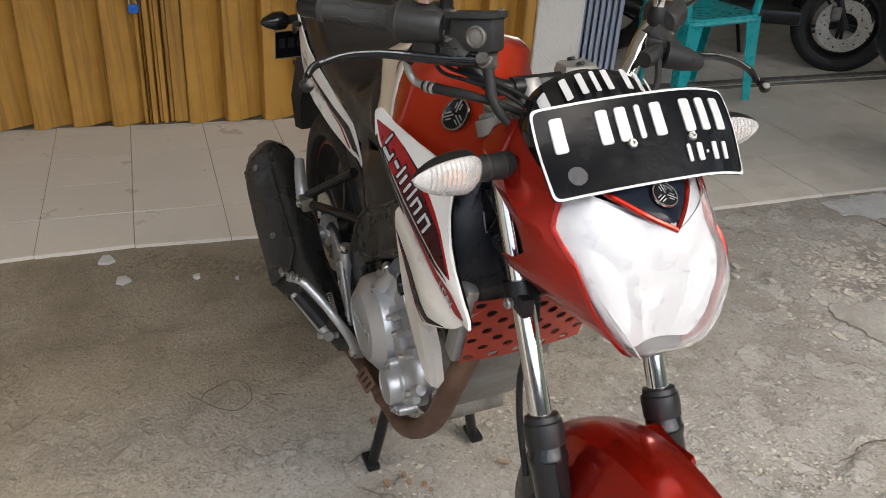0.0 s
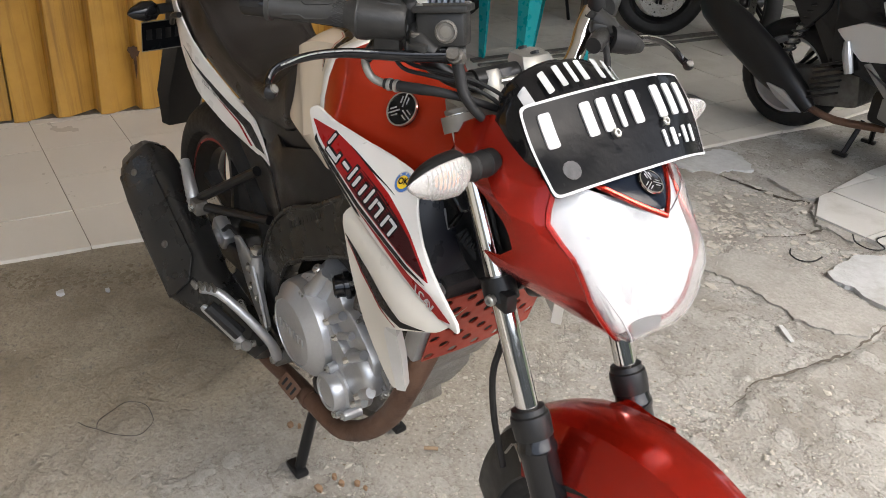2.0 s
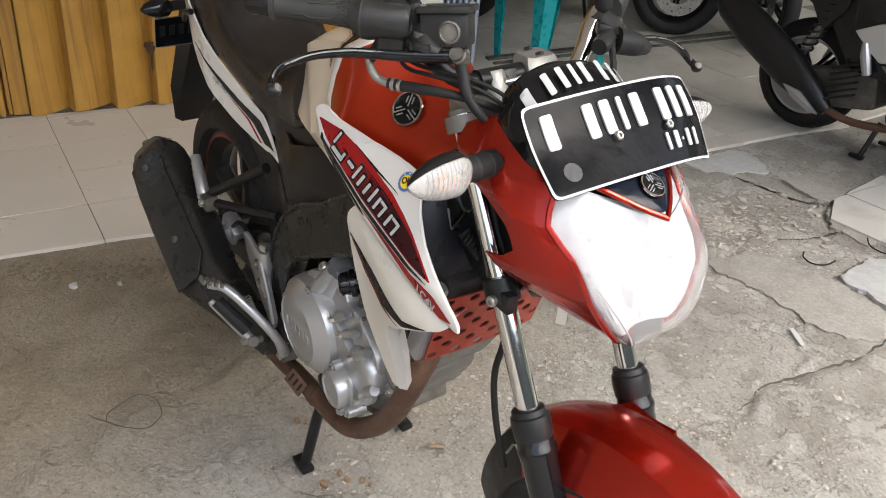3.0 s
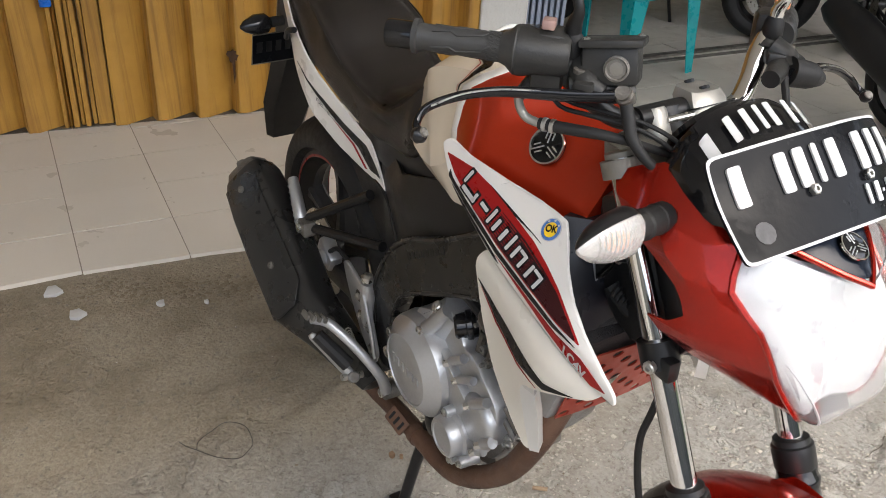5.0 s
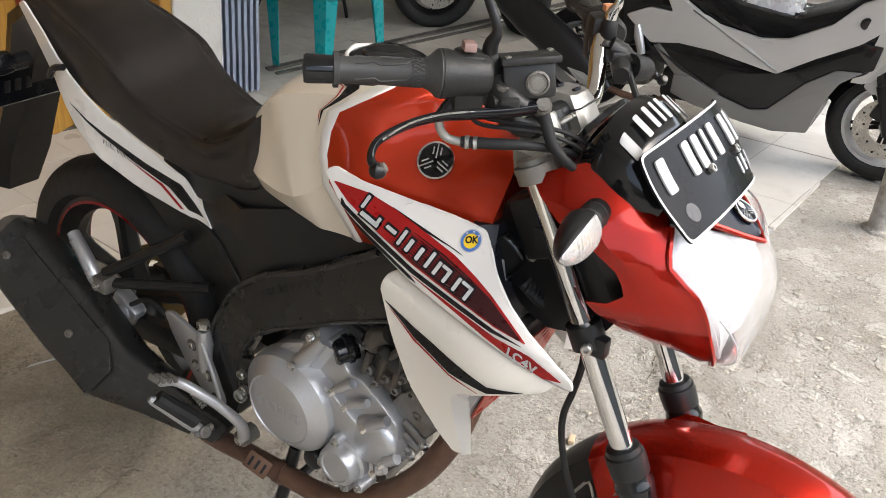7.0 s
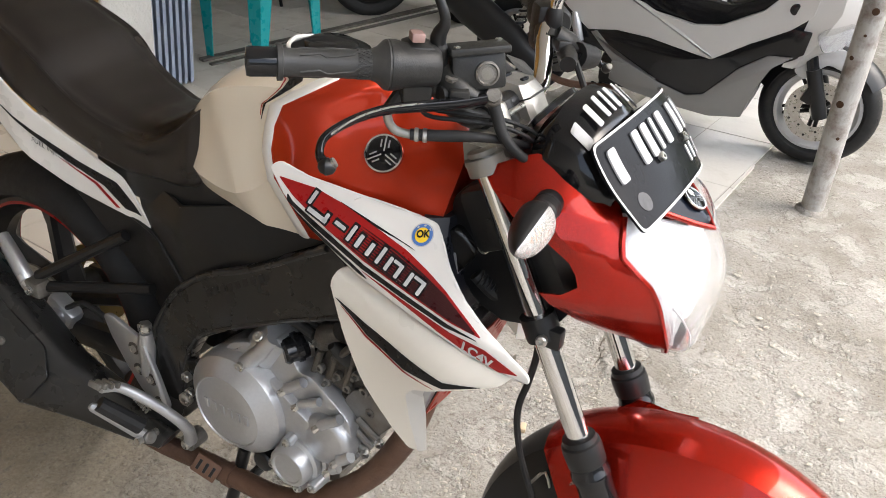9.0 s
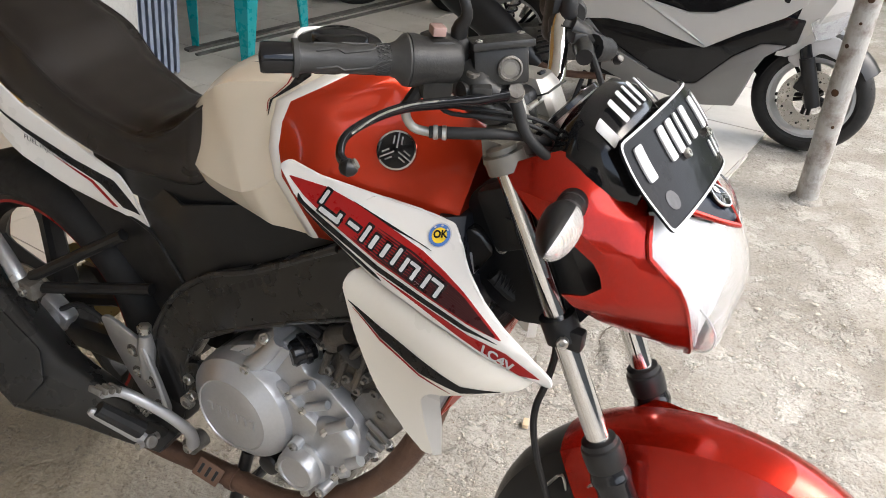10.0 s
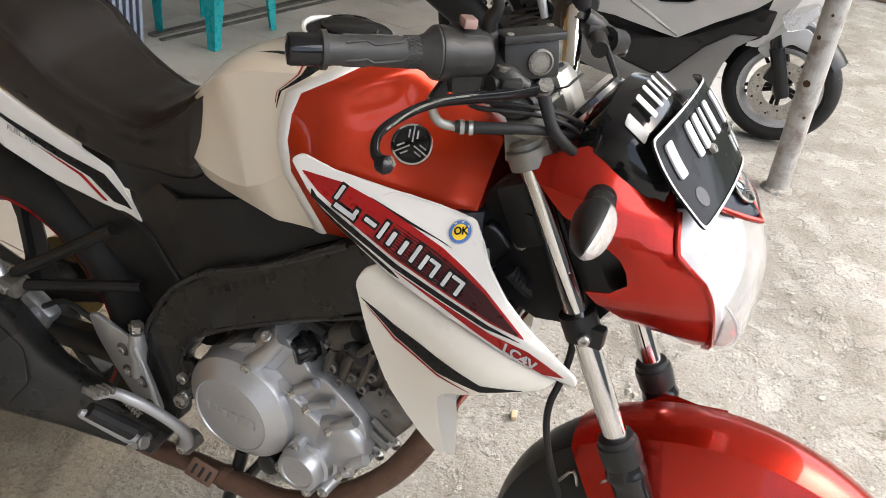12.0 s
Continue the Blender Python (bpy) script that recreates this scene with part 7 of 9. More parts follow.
# -- footrest, brake pedal and alloy bracket --
def build_footrest():
    br = side_panel("footrest_bracket", [(-0.276, 0.490), (-0.257, 0.498), (-0.180, 0.474), (-0.152, 0.400), (-0.136, 0.350), (-0.150, 0.320), (-0.166, 0.326), (-0.205, 0.362), (-0.235, 0.404), (-0.262, 0.450)], lambda x, z: 0.135, -1, 0.008, SILVER, bike, "silver alloy footrest bracket", corner=0.008, step=0, bevel=0.002)
    for x, z in ((-0.206, 0.448), (-0.200, 0.405), (-0.172, 0.395), (-0.158, 0.350)):
        # a flat disc; the shade of a recess is put into its dark colour
        part("bolt_recess", lathe([(-0.001, 0.0125), (0.0006, 0.0125), (0.0010, 0.0105), (0.0010, 0.0001)], V(x, -0.1352, z), (0, -1, 0), 16), GRIME, br, "flat dark disc for the shaded recess round the bolt")
        part("bracket_bolt", bolt(V(x, -0.1362, z), (0, -1, 0), 0.0075, 0.005), STEEL, br, "steel bolt")
    part("bracket_rib", tube([(-0.176, -0.138, 0.470), (-0.152, -0.138, 0.405), (-0.138, -0.138, 0.345)], 0.005, 8), SILVER, br)
    a, b = V(-0.140, -0.186, 0.318), V(-0.192, -0.240, 0.398)
    way = (b - a).normalized()
    peg = part("footrest", tube([a, a.lerp(b, 0.2), b, b + way * 0.006], [0.010, 0.012, 0.009, 0.006], 10, flat=0.7), SILVER, bike, "worn alloy footrest with a rubber tread")
    part("tread", tube([a.lerp(b, 0.14) + V(0.004, 0.002, 0.016), a.lerp(b, 0.92) + V(0.004, 0.002, 0.014)], [0.015, 0.013], 10), RUBBER, peg, "black rubber tread")
    part("peg_joint", lathe([(-0.014, 0.009), (-0.012, 0.0115), (0.012, 0.0115), (0.014, 0.009)], a, (1, 0, 0.4), 14), CASE, peg)
    part("joint_pin", lathe([(-0.022, 0.007), (0.022, 0.007)], a, (0, -1, 0.2), 10), STEEL, peg, "steel pin")
    pedal = part("brake_pedal", tube([(-0.082, -0.142, 0.306), (-0.066, -0.158, 0.352), (-0.070, -0.178, 0.392), (-0.095, -0.205, 0.436), (-0.123, -0.233, 0.470), (-0.127, -0.262, 0.486)], [0.012, 0.0095, 0.009, 0.009, 0.008], 12, 4), SILVER, bike, "curved alloy brake pedal")
    for k in range(4):
        part("tooth", box(V(-0.125, -0.240 - 0.011 * k, 0.482 + 0.0062 * k), (0.024, 0.006, 0.010), 0.0015, Euler((radians(-30), 0, 0)).to_matrix()), DULL, pedal)
    part("pedal_hub", lathe([(-0.01, 0.017), (0.022, 0.016), (0.024, 0.010)], V(-0.085, -0.126, 0.302), (0, -1, 0), 18), DULL, pedal, "greasy pedal hub")
    part("hub_bolt", bolt(V(-0.085, -0.149, 0.302), (0, -1, 0), 0.009, 0.007), STEEL, pedal, "steel bolt")
    part("return_spring", tube([V(-0.16 - 0.05 * t, -0.16, 0.345 + 0.03 * t) + V(0, 0.005 * math.cos(t * 60), 0.005 * math.sin(t * 60)) for t in (k / 60 for k in range(61))], 0.0014, 5), STEEL, bike, "small steel spring")


build_footrest()


# -- handlebar and its fittings --
BAR_PARTS = {"grip", "switch_housing", "lever_perch", "clutch_lever", "mirror_stem", "mirror_boot"}


def build_bars():
    for s in (-1, 1):
        path = [(0.376, s * 0.012, 0.996), (0.372, s * 0.060, 0.998), (0.362, s * 0.096, 1.022), (0.352, s * 0.124, 1.058), (0.346, s * 0.150, 1.078), (0.328, s * 0.168, 1.080), (0.246, s * 0.251, 1.0856)]
        if s > 0:
            path = [(0.376, 0.012, 0.996), (0.375, 0.075, 0.984), (0.373, 0.118, 0.984), (0.366, 0.142, 1.006), (0.354, 0.164, 1.038), (0.336, 0.205, 1.062), (0.243, 0.338, 1.068)]
        # the right half is chrome too; black stands in for its dark reflection
        part("handlebar", tube(path, 0.0124 if s > 0 else 0.0112, 14, 5), CHROME if s > 0 else BLACK, bike, "chromed handlebar" if s > 0 else "right half of the chromed handlebar, blackened in place of its dark reflection")
        a, b = V(0.328, s * 0.168, 1.080), V(0.2475, s * 0.250, 1.0855)
        way = (b - a).normalized()
        grip = part("grip", tube([a, a.lerp(b, 0.08), a.lerp(b, 0.5), a.lerp(b, 0.93), b], [0.0165, 0.0150, 0.0142, 0.0142, 0.0160], 22), GRIP, bike, "dusty ribbed rubber grip")
        part("grip_flange", lathe([(0.003, 0.014), (0.005, 0.0255), (0.0075, 0.0262), (0.010, 0.0250), (0.017, 0.0185), (0.024, 0.0156)], a, way, 28), GRIP, grip, "flared rubber flange")
        part("grip_ring", lathe([(-0.003, 0.014), (-0.002, 0.0185), (0.003, 0.0185), (0.004, 0.014)], b, way, 24), GRIP, grip)
        part("bar_end", lathe([(0, 0.0130), (0.002, 0.0148), (0.030, 0.0152), (0.033, 0.0140), (0.034, 0.0055), (0.030, 0.0045)], b, way, 24), GLOSS, grip, "gloss black bar end")
        side = way.cross(V(0, 0, 1)).normalized()
        lift = side.cross(way).normalized()
        for r0 in (0.4, 1.6, 2.8, 4.0, 5.2):
            line = []
            for k in range(13):
                t = 0.14 + 0.70 * k / 12
                ang = r0 + (0.35 if 4 <= k <= 8 else 0.0) + 0.06 * k
                line.append(a.lerp(b, t) + (side * math.cos(ang) + lift * math.sin(ang)) * 0.0146)
            part("grip_ridge", tube(line, 0.0011, 5), GRIP, grip)
        bm = bmesh.new()
        for twist in (-1, 1):
            for k in range(22):
                ang = [2 * math.pi * k / 22 + twist * 0.11 * j for j in range(6)]
                tube([a + way * (0.021 + 0.0034 * j) + (side * math.cos(q) + lift * math.sin(q)) * 0.0152 for j, q in enumerate(ang)], 0.0005, 4, bm=bm)
        part("grip_knurl", bm, GRIP, grip, "band of diamond knurling")
        # switch and throttle housing
        c = a.lerp(b, -0.20)
        turn = Matrix((way, side, lift)).transposed()
        sw = part("switch_housing", lathe([(-0.026, 0.018), (-0.020, 0.0225), (0.010, 0.0235), (0.022, 0.0265), (0.028, 0.0265), (0.030, 0.020)], c, way, 28), DUSTY, bike, "black switch housing")
        part("switch_lobe", box(c - lift * 0.008 + side * (0.020 * -s) * 0.4 - way * 0.004, (0.036, 0.042, 0.066), 0.010, turn), DUSTY, sw)
        part("switch_button", box(c + lift * 0.031 + way * 0.0, (0.014, 0.018, 0.010), 0.002, turn), AMBER if s > 0 else FADED, sw, "orange switch" if s > 0 else "faded red switch")
        # lever perch
        p = V(0.376, s * 0.130, 1.062)
        perch = part("lever_perch", tube([V(0.366, s * 0.120, 1.066), V(0.385, s * 0.128, 1.056), V(0.402, s * 0.120, 1.048)], [0.016, 0.015, 0.010], 14, 3), DUSTY, bike, "worn black lever perch")
        part("pivot_bolt", bolt(V(0.380, s * 0.133, 1.066), (0.1, 0, 1), 0.008, 0.005), DULL, perch, "dull pivot bolt")
        part("perch_clamp", lathe([(-0.011, 0.012), (-0.011, 0.0185), (0.011, 0.0185), (0.011, 0.012)], V(0.352, s * 0.126, 1.062), V(-0.35, s * 0.65, 0.6), 18), DUSTY, perch)
        part("cylinder", tube([V(0.404, s * 0.082, 1.044), V(0.396, s * 0.100, 1.046), V(0.380, s * 0.128, 1.050), V(0.372, s * 0.142, 1.050)], [0.011, 0.0135, 0.0135, 0.010], 14), DUSTY, perch, "worn black cylinder")
        part("perch_arm", box(V(0.384, s * 0.124, 1.056), (0.046, 0.022, 0.016), 0.004, Euler((0, radians(8), radians(-58 * -s))).to_matrix()), DUSTY, perch)
        lever = part("brake_lever" if s < 0 else "clutch_lever", tube([(0.408, s * 0.112, 1.046), (0.392, s * 0.145, 1.047), (0.371, s * 0.180, 1.049), (0.352, s * 0.215, 1.051), (0.340, s * 0.252, 1.049), (0.331, s * 0.284, 1.040), (0.334, s * 0.298, 1.028), (0.343, s * 0.302, 1.022)], [0.009, 0.0085, 0.0075, 0.0065, 0.006, 0.0055, 0.006], 12, 5, flat=0.75), GLOSS, bike, "black hand lever with worn bright edges")
        ball = part("lever_ball", lathe([(-0.0085, 0.003), (-0.006, 0.0065), (0, 0.0088), (0.006, 0.0065), (0.0085, 0.003)], V(0.347, s * 0.303, 1.020), V(1, -s * 0.4, 0), 16), BLACK, lever, "black ball end")
        part("scuff", lathe([(-0.002, 0.0055), (0.0005, 0.005), (0.001, 0.003)], V(0.347, s * 0.303, 1.020) + V(0.0062, s * -0.0035, 0.0048), V(0.7, -s * 0.45, 0.55), 10), DULL, lever, "scuffed bare spot")
        part("worn_edge", tube([(0.397, s * 0.145, 1.0515), (0.376, s * 0.181, 1.0535), (0.357, s * 0.216, 1.0550), (0.3445, s * 0.2525, 1.0525), (0.336, s * 0.283, 1.043)], 0.0012, 6, 4), STEEL, lever, "bright worn edge")
        # mirror stem, without its head in view
        part("mirror_stem", tube([(0.358, s * 0.128, 1.080), (0.358, s * 0.129, 1.108), (0.366, s * 0.131, 1.128), (0.352, s * 0.136, 1.165), (0.345, s * 0.15, 1.22)], [0.0085, 0.0085, 0.0055, 0.005, 0.005], 12, 4), BLACK if s < 0 else CHROME, bike, "mirror stem")
        boot = part("mirror_boot", lathe([(0, 0.010), (0.004, 0.0125), (0.020, 0.0115), (0.026, 0.008)], V(0.357, s * 0.128, 1.075), (0.02, 0, 1), 14), RUBBER, bike, "rubber mirror boot")
    # the left half of the bar sits lower and further out
    for ob in [o for o in bike.children if o.name.split(".")[0] in BAR_PARTS]:
        for piece in [ob, *ob.children]:
            for v in piece.data.vertices:
                if v.co.y > 0.03:
                    t = min(1.0, max(0.0, (v.co.y - 0.12) / 0.18)) if ob.name.startswith("clutch_lever") else 0.0
                    v.co += V(0.030 * t, 0.050 + 0.020 * t, -0.022 - 0.048 * t)
    # brake reservoir with its sight glass
    turn = Euler((radians(-8), radians(-6), radians(40))).to_matrix()
    res = part("brake_reservoir", box(V(0.392, -0.103, 1.074), (0.058, 0.036, 0.040), 0.005, turn), DUSTY, bike, "dusty black brake reservoir")
    part("reservoir_lid", box(V(0.392, -0.104, 1.097), (0.064, 0.042, 0.008), 0.002, turn), DUSTY, res, "screwed black lid")
    for du, dv in ((-0.025, -0.014), (0.025, 0.014)):
        part("lid_screw", bolt(V(0.392, -0.104, 1.101) + turn @ V(du, dv, 0), (0, 0, 1), 0.004, 0.002), STEEL, res, "steel screw")
    eye = V(0.392, -0.103, 1.072) + turn @ V(0.008, -0.018, 0)
    part("sight_glass", lathe([(0, 0.013), (0.004, 0.013), (0.005, 0.011), (0.003, 0.0098)], eye, turn @ V(0, -1, 0), 22), DULL, res, "round sight glass")
    part("sight_pane", lathe([(0.0022, 0.0098), (0.0032, 0.006), (0.0034, 0.0001)], eye, turn @ V(0, -1, 0), 22), CLAMP, res, "cloudy glass")
    ban = part("banjo", lathe([(-0.008, 0.010), (0.008, 0.010), (0.010, 0.008), (0.016, 0.008)], V(0.412, -0.098, 1.044), V(0.35, -0.6, 0.5), 14), DULL, bike, "brake hose banjo bolt")
    part("upper_brake_hose", tube([(0.412, -0.098, 1.042), (0.420, -0.098, 1.025), (0.430, -0.098, 1.005), (0.448, -0.09, 0.985), (0.470, -0.07, 0.965), (0.48, -0.05, 0.94)], [0.0070, 0.0070, 0.0060, 0.0052, 0.0052], 12, 5), RUBBER, bike, "black brake hose")
    # throttle cable with its bright elbow
    part("cable_stub", tube([(0.334, -0.156, 1.052), (0.324, -0.167, 1.030)], 0.0075, 10), BLACK, bike)
    part("cable_elbow", tube([(0.322, -0.168, 1.034), (0.323, -0.166, 1.018), (0.329, -0.161, 1.006), (0.340, -0.154, 1.002), (0.350, -0.149, 1.002)], 0.0050, 12, 4), RISER, bike, "bent dull steel cable elbow")
    part("throttle_cable", tube([(0.344, -0.153, 1.002), (0.375, -0.136, 1.003), (0.405, -0.115, 1.003), (0.43, -0.085, 0.995), (0.44, -0.05, 0.98)], [0.0065, 0.0065, 0.0048, 0.0042], 12, 4), RUBBER, bike, "black throttle cable")
    for u in (0.0, 0.008):
        part("cable_ferrule", lathe([(-0.003, 0.006), (-0.002, 0.0078), (0.002, 0.0078), (0.003, 0.006)], V(0.350 + u, -0.1497 + 0.55 * u, 1.002), (0.876, 0.48, 0.03), 14), STEEL if u else RISER, bike, "crimped metal ferrule")
    for dy, dz in ((0.008, 0.006), (0.018, 0.010)):
        part("cable", tube([(0.338, -0.142, 1.045), (0.350, -0.140 + dy, 1.014 + dz), (0.385, -0.12 + dy, 1.010 + dz), (0.425, -0.085 + dy, 1.000 + dz), (0.455, -0.06 + dy, 0.975 + dz), (0.462, -0.04, 0.93)], 0.0026, 8, 4), RUBBER, bike, "thin black cable")
    part("clutch_cable", tube([(0.405, 0.155, 1.022), (0.435, 0.13, 0.990), (0.455, 0.06, 1.0), (0.45, 0.05, 0.94)], 0.0045, 8, 4), RUBBER, bike, "thin black cable")
    part("clutch_boot", tube([(0.402, 0.165, 1.026), (0.412, 0.190, 1.020), (0.402, 0.222, 1.008)], [0.018, 0.016, 0.010], 12), RUBBER, bike, "grey rubber lever boot")
    # black colour stands in for the shade between the risers
    part("bar_clamp", tube([(0.376, -0.045, 0.996), (0.376, 0.075, 0.996)], 0.0145, 14), BLACK, bike, "dark bar clamp")


build_bars()


# ---- the grey scooter beside the pole, and two dark ones in the doorway ----
def placed(ob, at, heading):
    ob.matrix_basis = Matrix.Translation(at) @ Matrix.Rotation(radians(heading), 4, "Z")
    return ob


def small_wheel(owner, name, hub, r_tyre, half, r_rim, rim_mat, disc_y=None, holes=True):
    w = part(name, lathe([(-0.045, 0.02), (-0.045, 0.03), (0.045, 0.03), (0.045, 0.02)], hub, (0, 1, 0), 18), rim_mat, owner, "cast scooter wheel")
    prof = []
    for k in range(13):
        a = math.pi * (k / 12 - 0.5) * 1.2
        prof.append((half * math.sin(a), r_tyre - half * 0.8 + half * 0.8 * math.cos(a)))
    part("tyre", lathe([(-half * 0.62, r_rim)] + prof + [(half * 0.62, r_rim)], hub, (0, 1, 0), 44, caps=False), RUBBER, w, "black scooter tyre")
    for k in range(36):
        a = 2 * math.pi * k / 36
        for s in (-1, 1):
            c = hub + V((r_tyre - 0.006) * math.cos(a), s * half * 0.55, (r_tyre - 0.006) * math.sin(a))
            if k % 2 == (s > 0):
                t = V(-math.sin(a), 0, math.cos(a))
                part("tread_block", tube([c - t * 0.016 - V(0, s * 0.012, 0), c + t * 0.016 + V(0, s * 0.006, 0) - V(math.cos(a), 0, math.sin(a)) * 0.008], 0.0035, 5), RUBBER, w)
    h = half * 0.66
    part("rim", lathe([(-h, r_rim + 0.004), (-h - 0.002, r_rim - 0.010), (-h + 0.01, r_rim - 0.018), (0, r_rim - 0.03), (h - 0.01, r_rim - 0.018), (h + 0.002, r_rim - 0.010), (h, r_rim + 0.004)], hub, (0, 1, 0), 44, caps=False), rim_mat, w)
    for k in range(5):
        a = 2 * math.pi * k / 5 + 0.9
        u = V(math.cos(a), 0, math.sin(a))
        t = V(-math.sin(a), 0, math.cos(a))
        for q in (-0.10, 0.10):
            part("spoke", tube([hub + u * 0.025 + t * q * 0.08, hub + (u + t * q).normalized() * (r_rim - 0.015)], [0.010, 0.007], 8), BLACK, w)
    if disc_y is not None:
        d = part("brake_disc", lathe([(-0.002, r_rim * 0.38), (-0.002, r_rim * 0.74), (0.002, r_rim * 0.74), (0.002, r_rim * 0.38)], hub + V(0, disc_y, 0), (0, 1, 0), 36, caps=False), STEEL, w, "drilled steel brake disc")
        for k in range(14):
            a = 2 * math.pi * k / 14
            r = r_rim * (0.5 if k % 2 else 0.63)
            part("disc_hole", lathe([(-0.0026, 0.005), (0.0026, 0.005)], hub + V(r * math.cos(a), disc_y, r * math.sin(a)), (0, 1, 0), 8), BLACK, w)
    return w


def skin(owner, name, outline, y, mat, label="", thick=0.02, bulge=0.0, corner=0.02, both=True):
    """A body panel on either side of a scooter, y out from its middle."""
    xs = [p[0] for p in outline]
    zs = [p[1] for p in outline]
    cx, cz = sum(xs) / len(xs), sum(zs) / len(zs)
    rx, rz = max(xs) - min(xs), max(zs) - min(zs)
    for s in (-1, 1) if both else (-1,):
        f = lambda u, v, h, s=s: V(u, s * (y + bulge * (1 - min(1, ((u - cx) / rx * 1.8) ** 2 + ((v - cz) / rz * 1.8) ** 2)) - h), v)
        part(name, prism(rounded(outline, corner), f, thick, 0.003, step=0.05 if bulge else 0), mat, owner, label, 45)


def build_grey_scooter():
    sc = thing("scooter", "matt grey maxi scooter with black trim, parked beside the pole", "scooter")
    small_wheel(sc, "front_wheel", V(0.53, 0, 0.232), 0.232, 0.052, 0.165, INK, -0.062)
    small_wheel(sc, "rear_wheel", V(-0.78, 0, 0.235), 0.235, 0.062, 0.165, INK, None)
    skin(sc, "body_panel", [(-0.545, 0.505), (-0.421, 0.410), (-0.301, 0.432), (-0.156, 0.428), (0.100, 0.390), (0.228, 0.478), (0.366, 0.560), (0.43, 0.62), (0.44, 0.76), (0.33, 0.70), (0.253, 0.611), (0.110, 0.529), (0.006, 0.512), (-0.181, 0.537), (-0.30, 0.60), (-0.34, 0.66), (-0.40, 0.64), (-0.35, 0.552), (-0.45, 0.552)], 0.190, SCOOTER_GREY, "matt silver side panel", 0.03, 0.012, 0.008)
    skin(sc, "panel_crease", [(-0.27, 0.575), (-0.10, 0.490), (0.095, 0.400), (0.105, 0.400), (-0.07, 0.500), (-0.20, 0.560)], 0.2015, SCOOTER_GREY, "", 0.012, 0, 0.003)
    skin(sc, "side_inset", [(-0.62, 0.66), (-0.52, 0.565), (-0.45, 0.556), (-0.352, 0.556), (-0.40, 0.64), (-0.45, 0.68)], 0.186, GLOSS, "gloss black side inset", 0.03)
    skin(sc, "trim_panel", [(-0.545, 0.50), (-0.421, 0.412), (-0.301, 0.434), (-0.156, 0.430), (0.100, 0.392), (0.228, 0.480), (0.366, 0.562), (0.44, 0.56), (0.43, 0.47), (0.387, 0.452), (0.309, 0.442), (0.214, 0.370), (0.10, 0.236), (0.03, 0.218), (-0.094, 0.247), (-0.228, 0.300), (-0.39, 0.34), (-0.5, 0.40)], 0.180, GLOSS, "black trim panel", 0.04, 0, 0.008)
    skin(sc, "trim_facet", [(-0.41, 0.40), (-0.385, 0.412), (-0.29, 0.33), (-0.10, 0.262), (-0.12, 0.248), (-0.30, 0.30)], 0.184, SCOOTER_DARK, "dark grey facet", 0.01, 0, 0.004)
    skin(sc, "lower_skirt", [(-0.30, 0.30), (-0.228, 0.302), (-0.094, 0.252), (0.03, 0.223), (0.098, 0.241), (0.212, 0.375), (0.307, 0.447), (0.398, 0.457), (0.330, 0.400), (0.300, 0.330), (0.278, 0.250), (0.265, 0.185), (0.137, 0.160), (0.019, 0.166), (-0.2, 0.19), (-0.30, 0.22)], 0.190, SCOOTER_DARK, "grey lower skirt", 0.05, 0, 0.008)
    skin(sc, "tail_panel", [(-0.62, 0.70), (-0.30, 0.66), (-0.22, 0.71), (-0.5, 0.80), (-0.95, 0.90), (-1.02, 0.85), (-0.78, 0.70)], 0.165, SCOOTER_GREY, "matt grey tail panel", 0.05)
    skin(sc, "rear_trim", [(-0.62, 0.56), (-0.60, 0.70), (-0.78, 0.72), (-1.0, 0.83), (-0.98, 0.76), (-0.80, 0.60), (-0.70, 0.46)], 0.150, BLACK, "matt black rear trim", 0.05)
    part("inner_body", prism(rounded([(-0.98, 0.74), (-0.88, 0.60), (-0.68, 0.50), (-0.56, 0.34), (-0.40, 0.33), (-0.34, 0.70)], 0.02), lambda u, v, h: V(u, -0.135 + h, v), 0.27, 0.008), GLOSS, sc, "black inner body above the rear wheel")
    part("belly", box(V(-0.05, 0, 0.24), (0.64, 0.28, 0.14), 0.03), BLACK, sc)
    part("tunnel", prism(rounded([(-0.55, 0.36), (-0.60, 0.68), (-0.35, 0.74), (-0.22, 0.72), (-0.12, 0.62), (0.12, 0.60), (0.26, 0.66), (0.40, 0.78), (0.46, 0.70), (0.42, 0.45), (0.2, 0.33)], 0.03), lambda u, v, h: V(u, -0.16 + h, v), 0.32, 0.01), GLOSS, sc, "dark central tunnel")
    rings = []
    for x, z, w, high in ((-0.14, 0.70, 0.08, 0.05), (-0.22, 0.74, 0.13, 0.06), (-0.40, 0.75, 0.16, 0.065), (-0.52, 0.79, 0.15, 0.07), (-0.62, 0.85, 0.14, 0.06), (-0.85, 0.90, 0.12, 0.055), (-0.98, 0.92, 0.08, 0.03)):
        rings.append([V(x, w * math.cos(a), z + high * math.sin(a)) for a in (2 * math.pi * k / 16 for k in range(16))])
    part("seat", loft(rings), SEAT, sc, "long black scooter seat")
    # front: apron, lamp, fender, fork
    rings = []
    for z, x0, x1, w in ((0.40, 0.36, 0.44, 0.13), (0.52, 0.40, 0.54, 0.17), (0.64, 0.42, 0.62, 0.18), (0.76, 0.42, 0.62, 0.17), (0.90, 0.38, 0.52, 0.14), (0.98, 0.34, 0.44, 0.10)):
        rings.append([V(x0, -w, z), V((x0 + x1) / 2, -w * 0.96, z), V(x1, -w * 0.4, z), V(x1 + 0.01, 0, z), V(x1, w * 0.4, z), V((x0 + x1) / 2, w * 0.96, z), V(x0, w, z)])
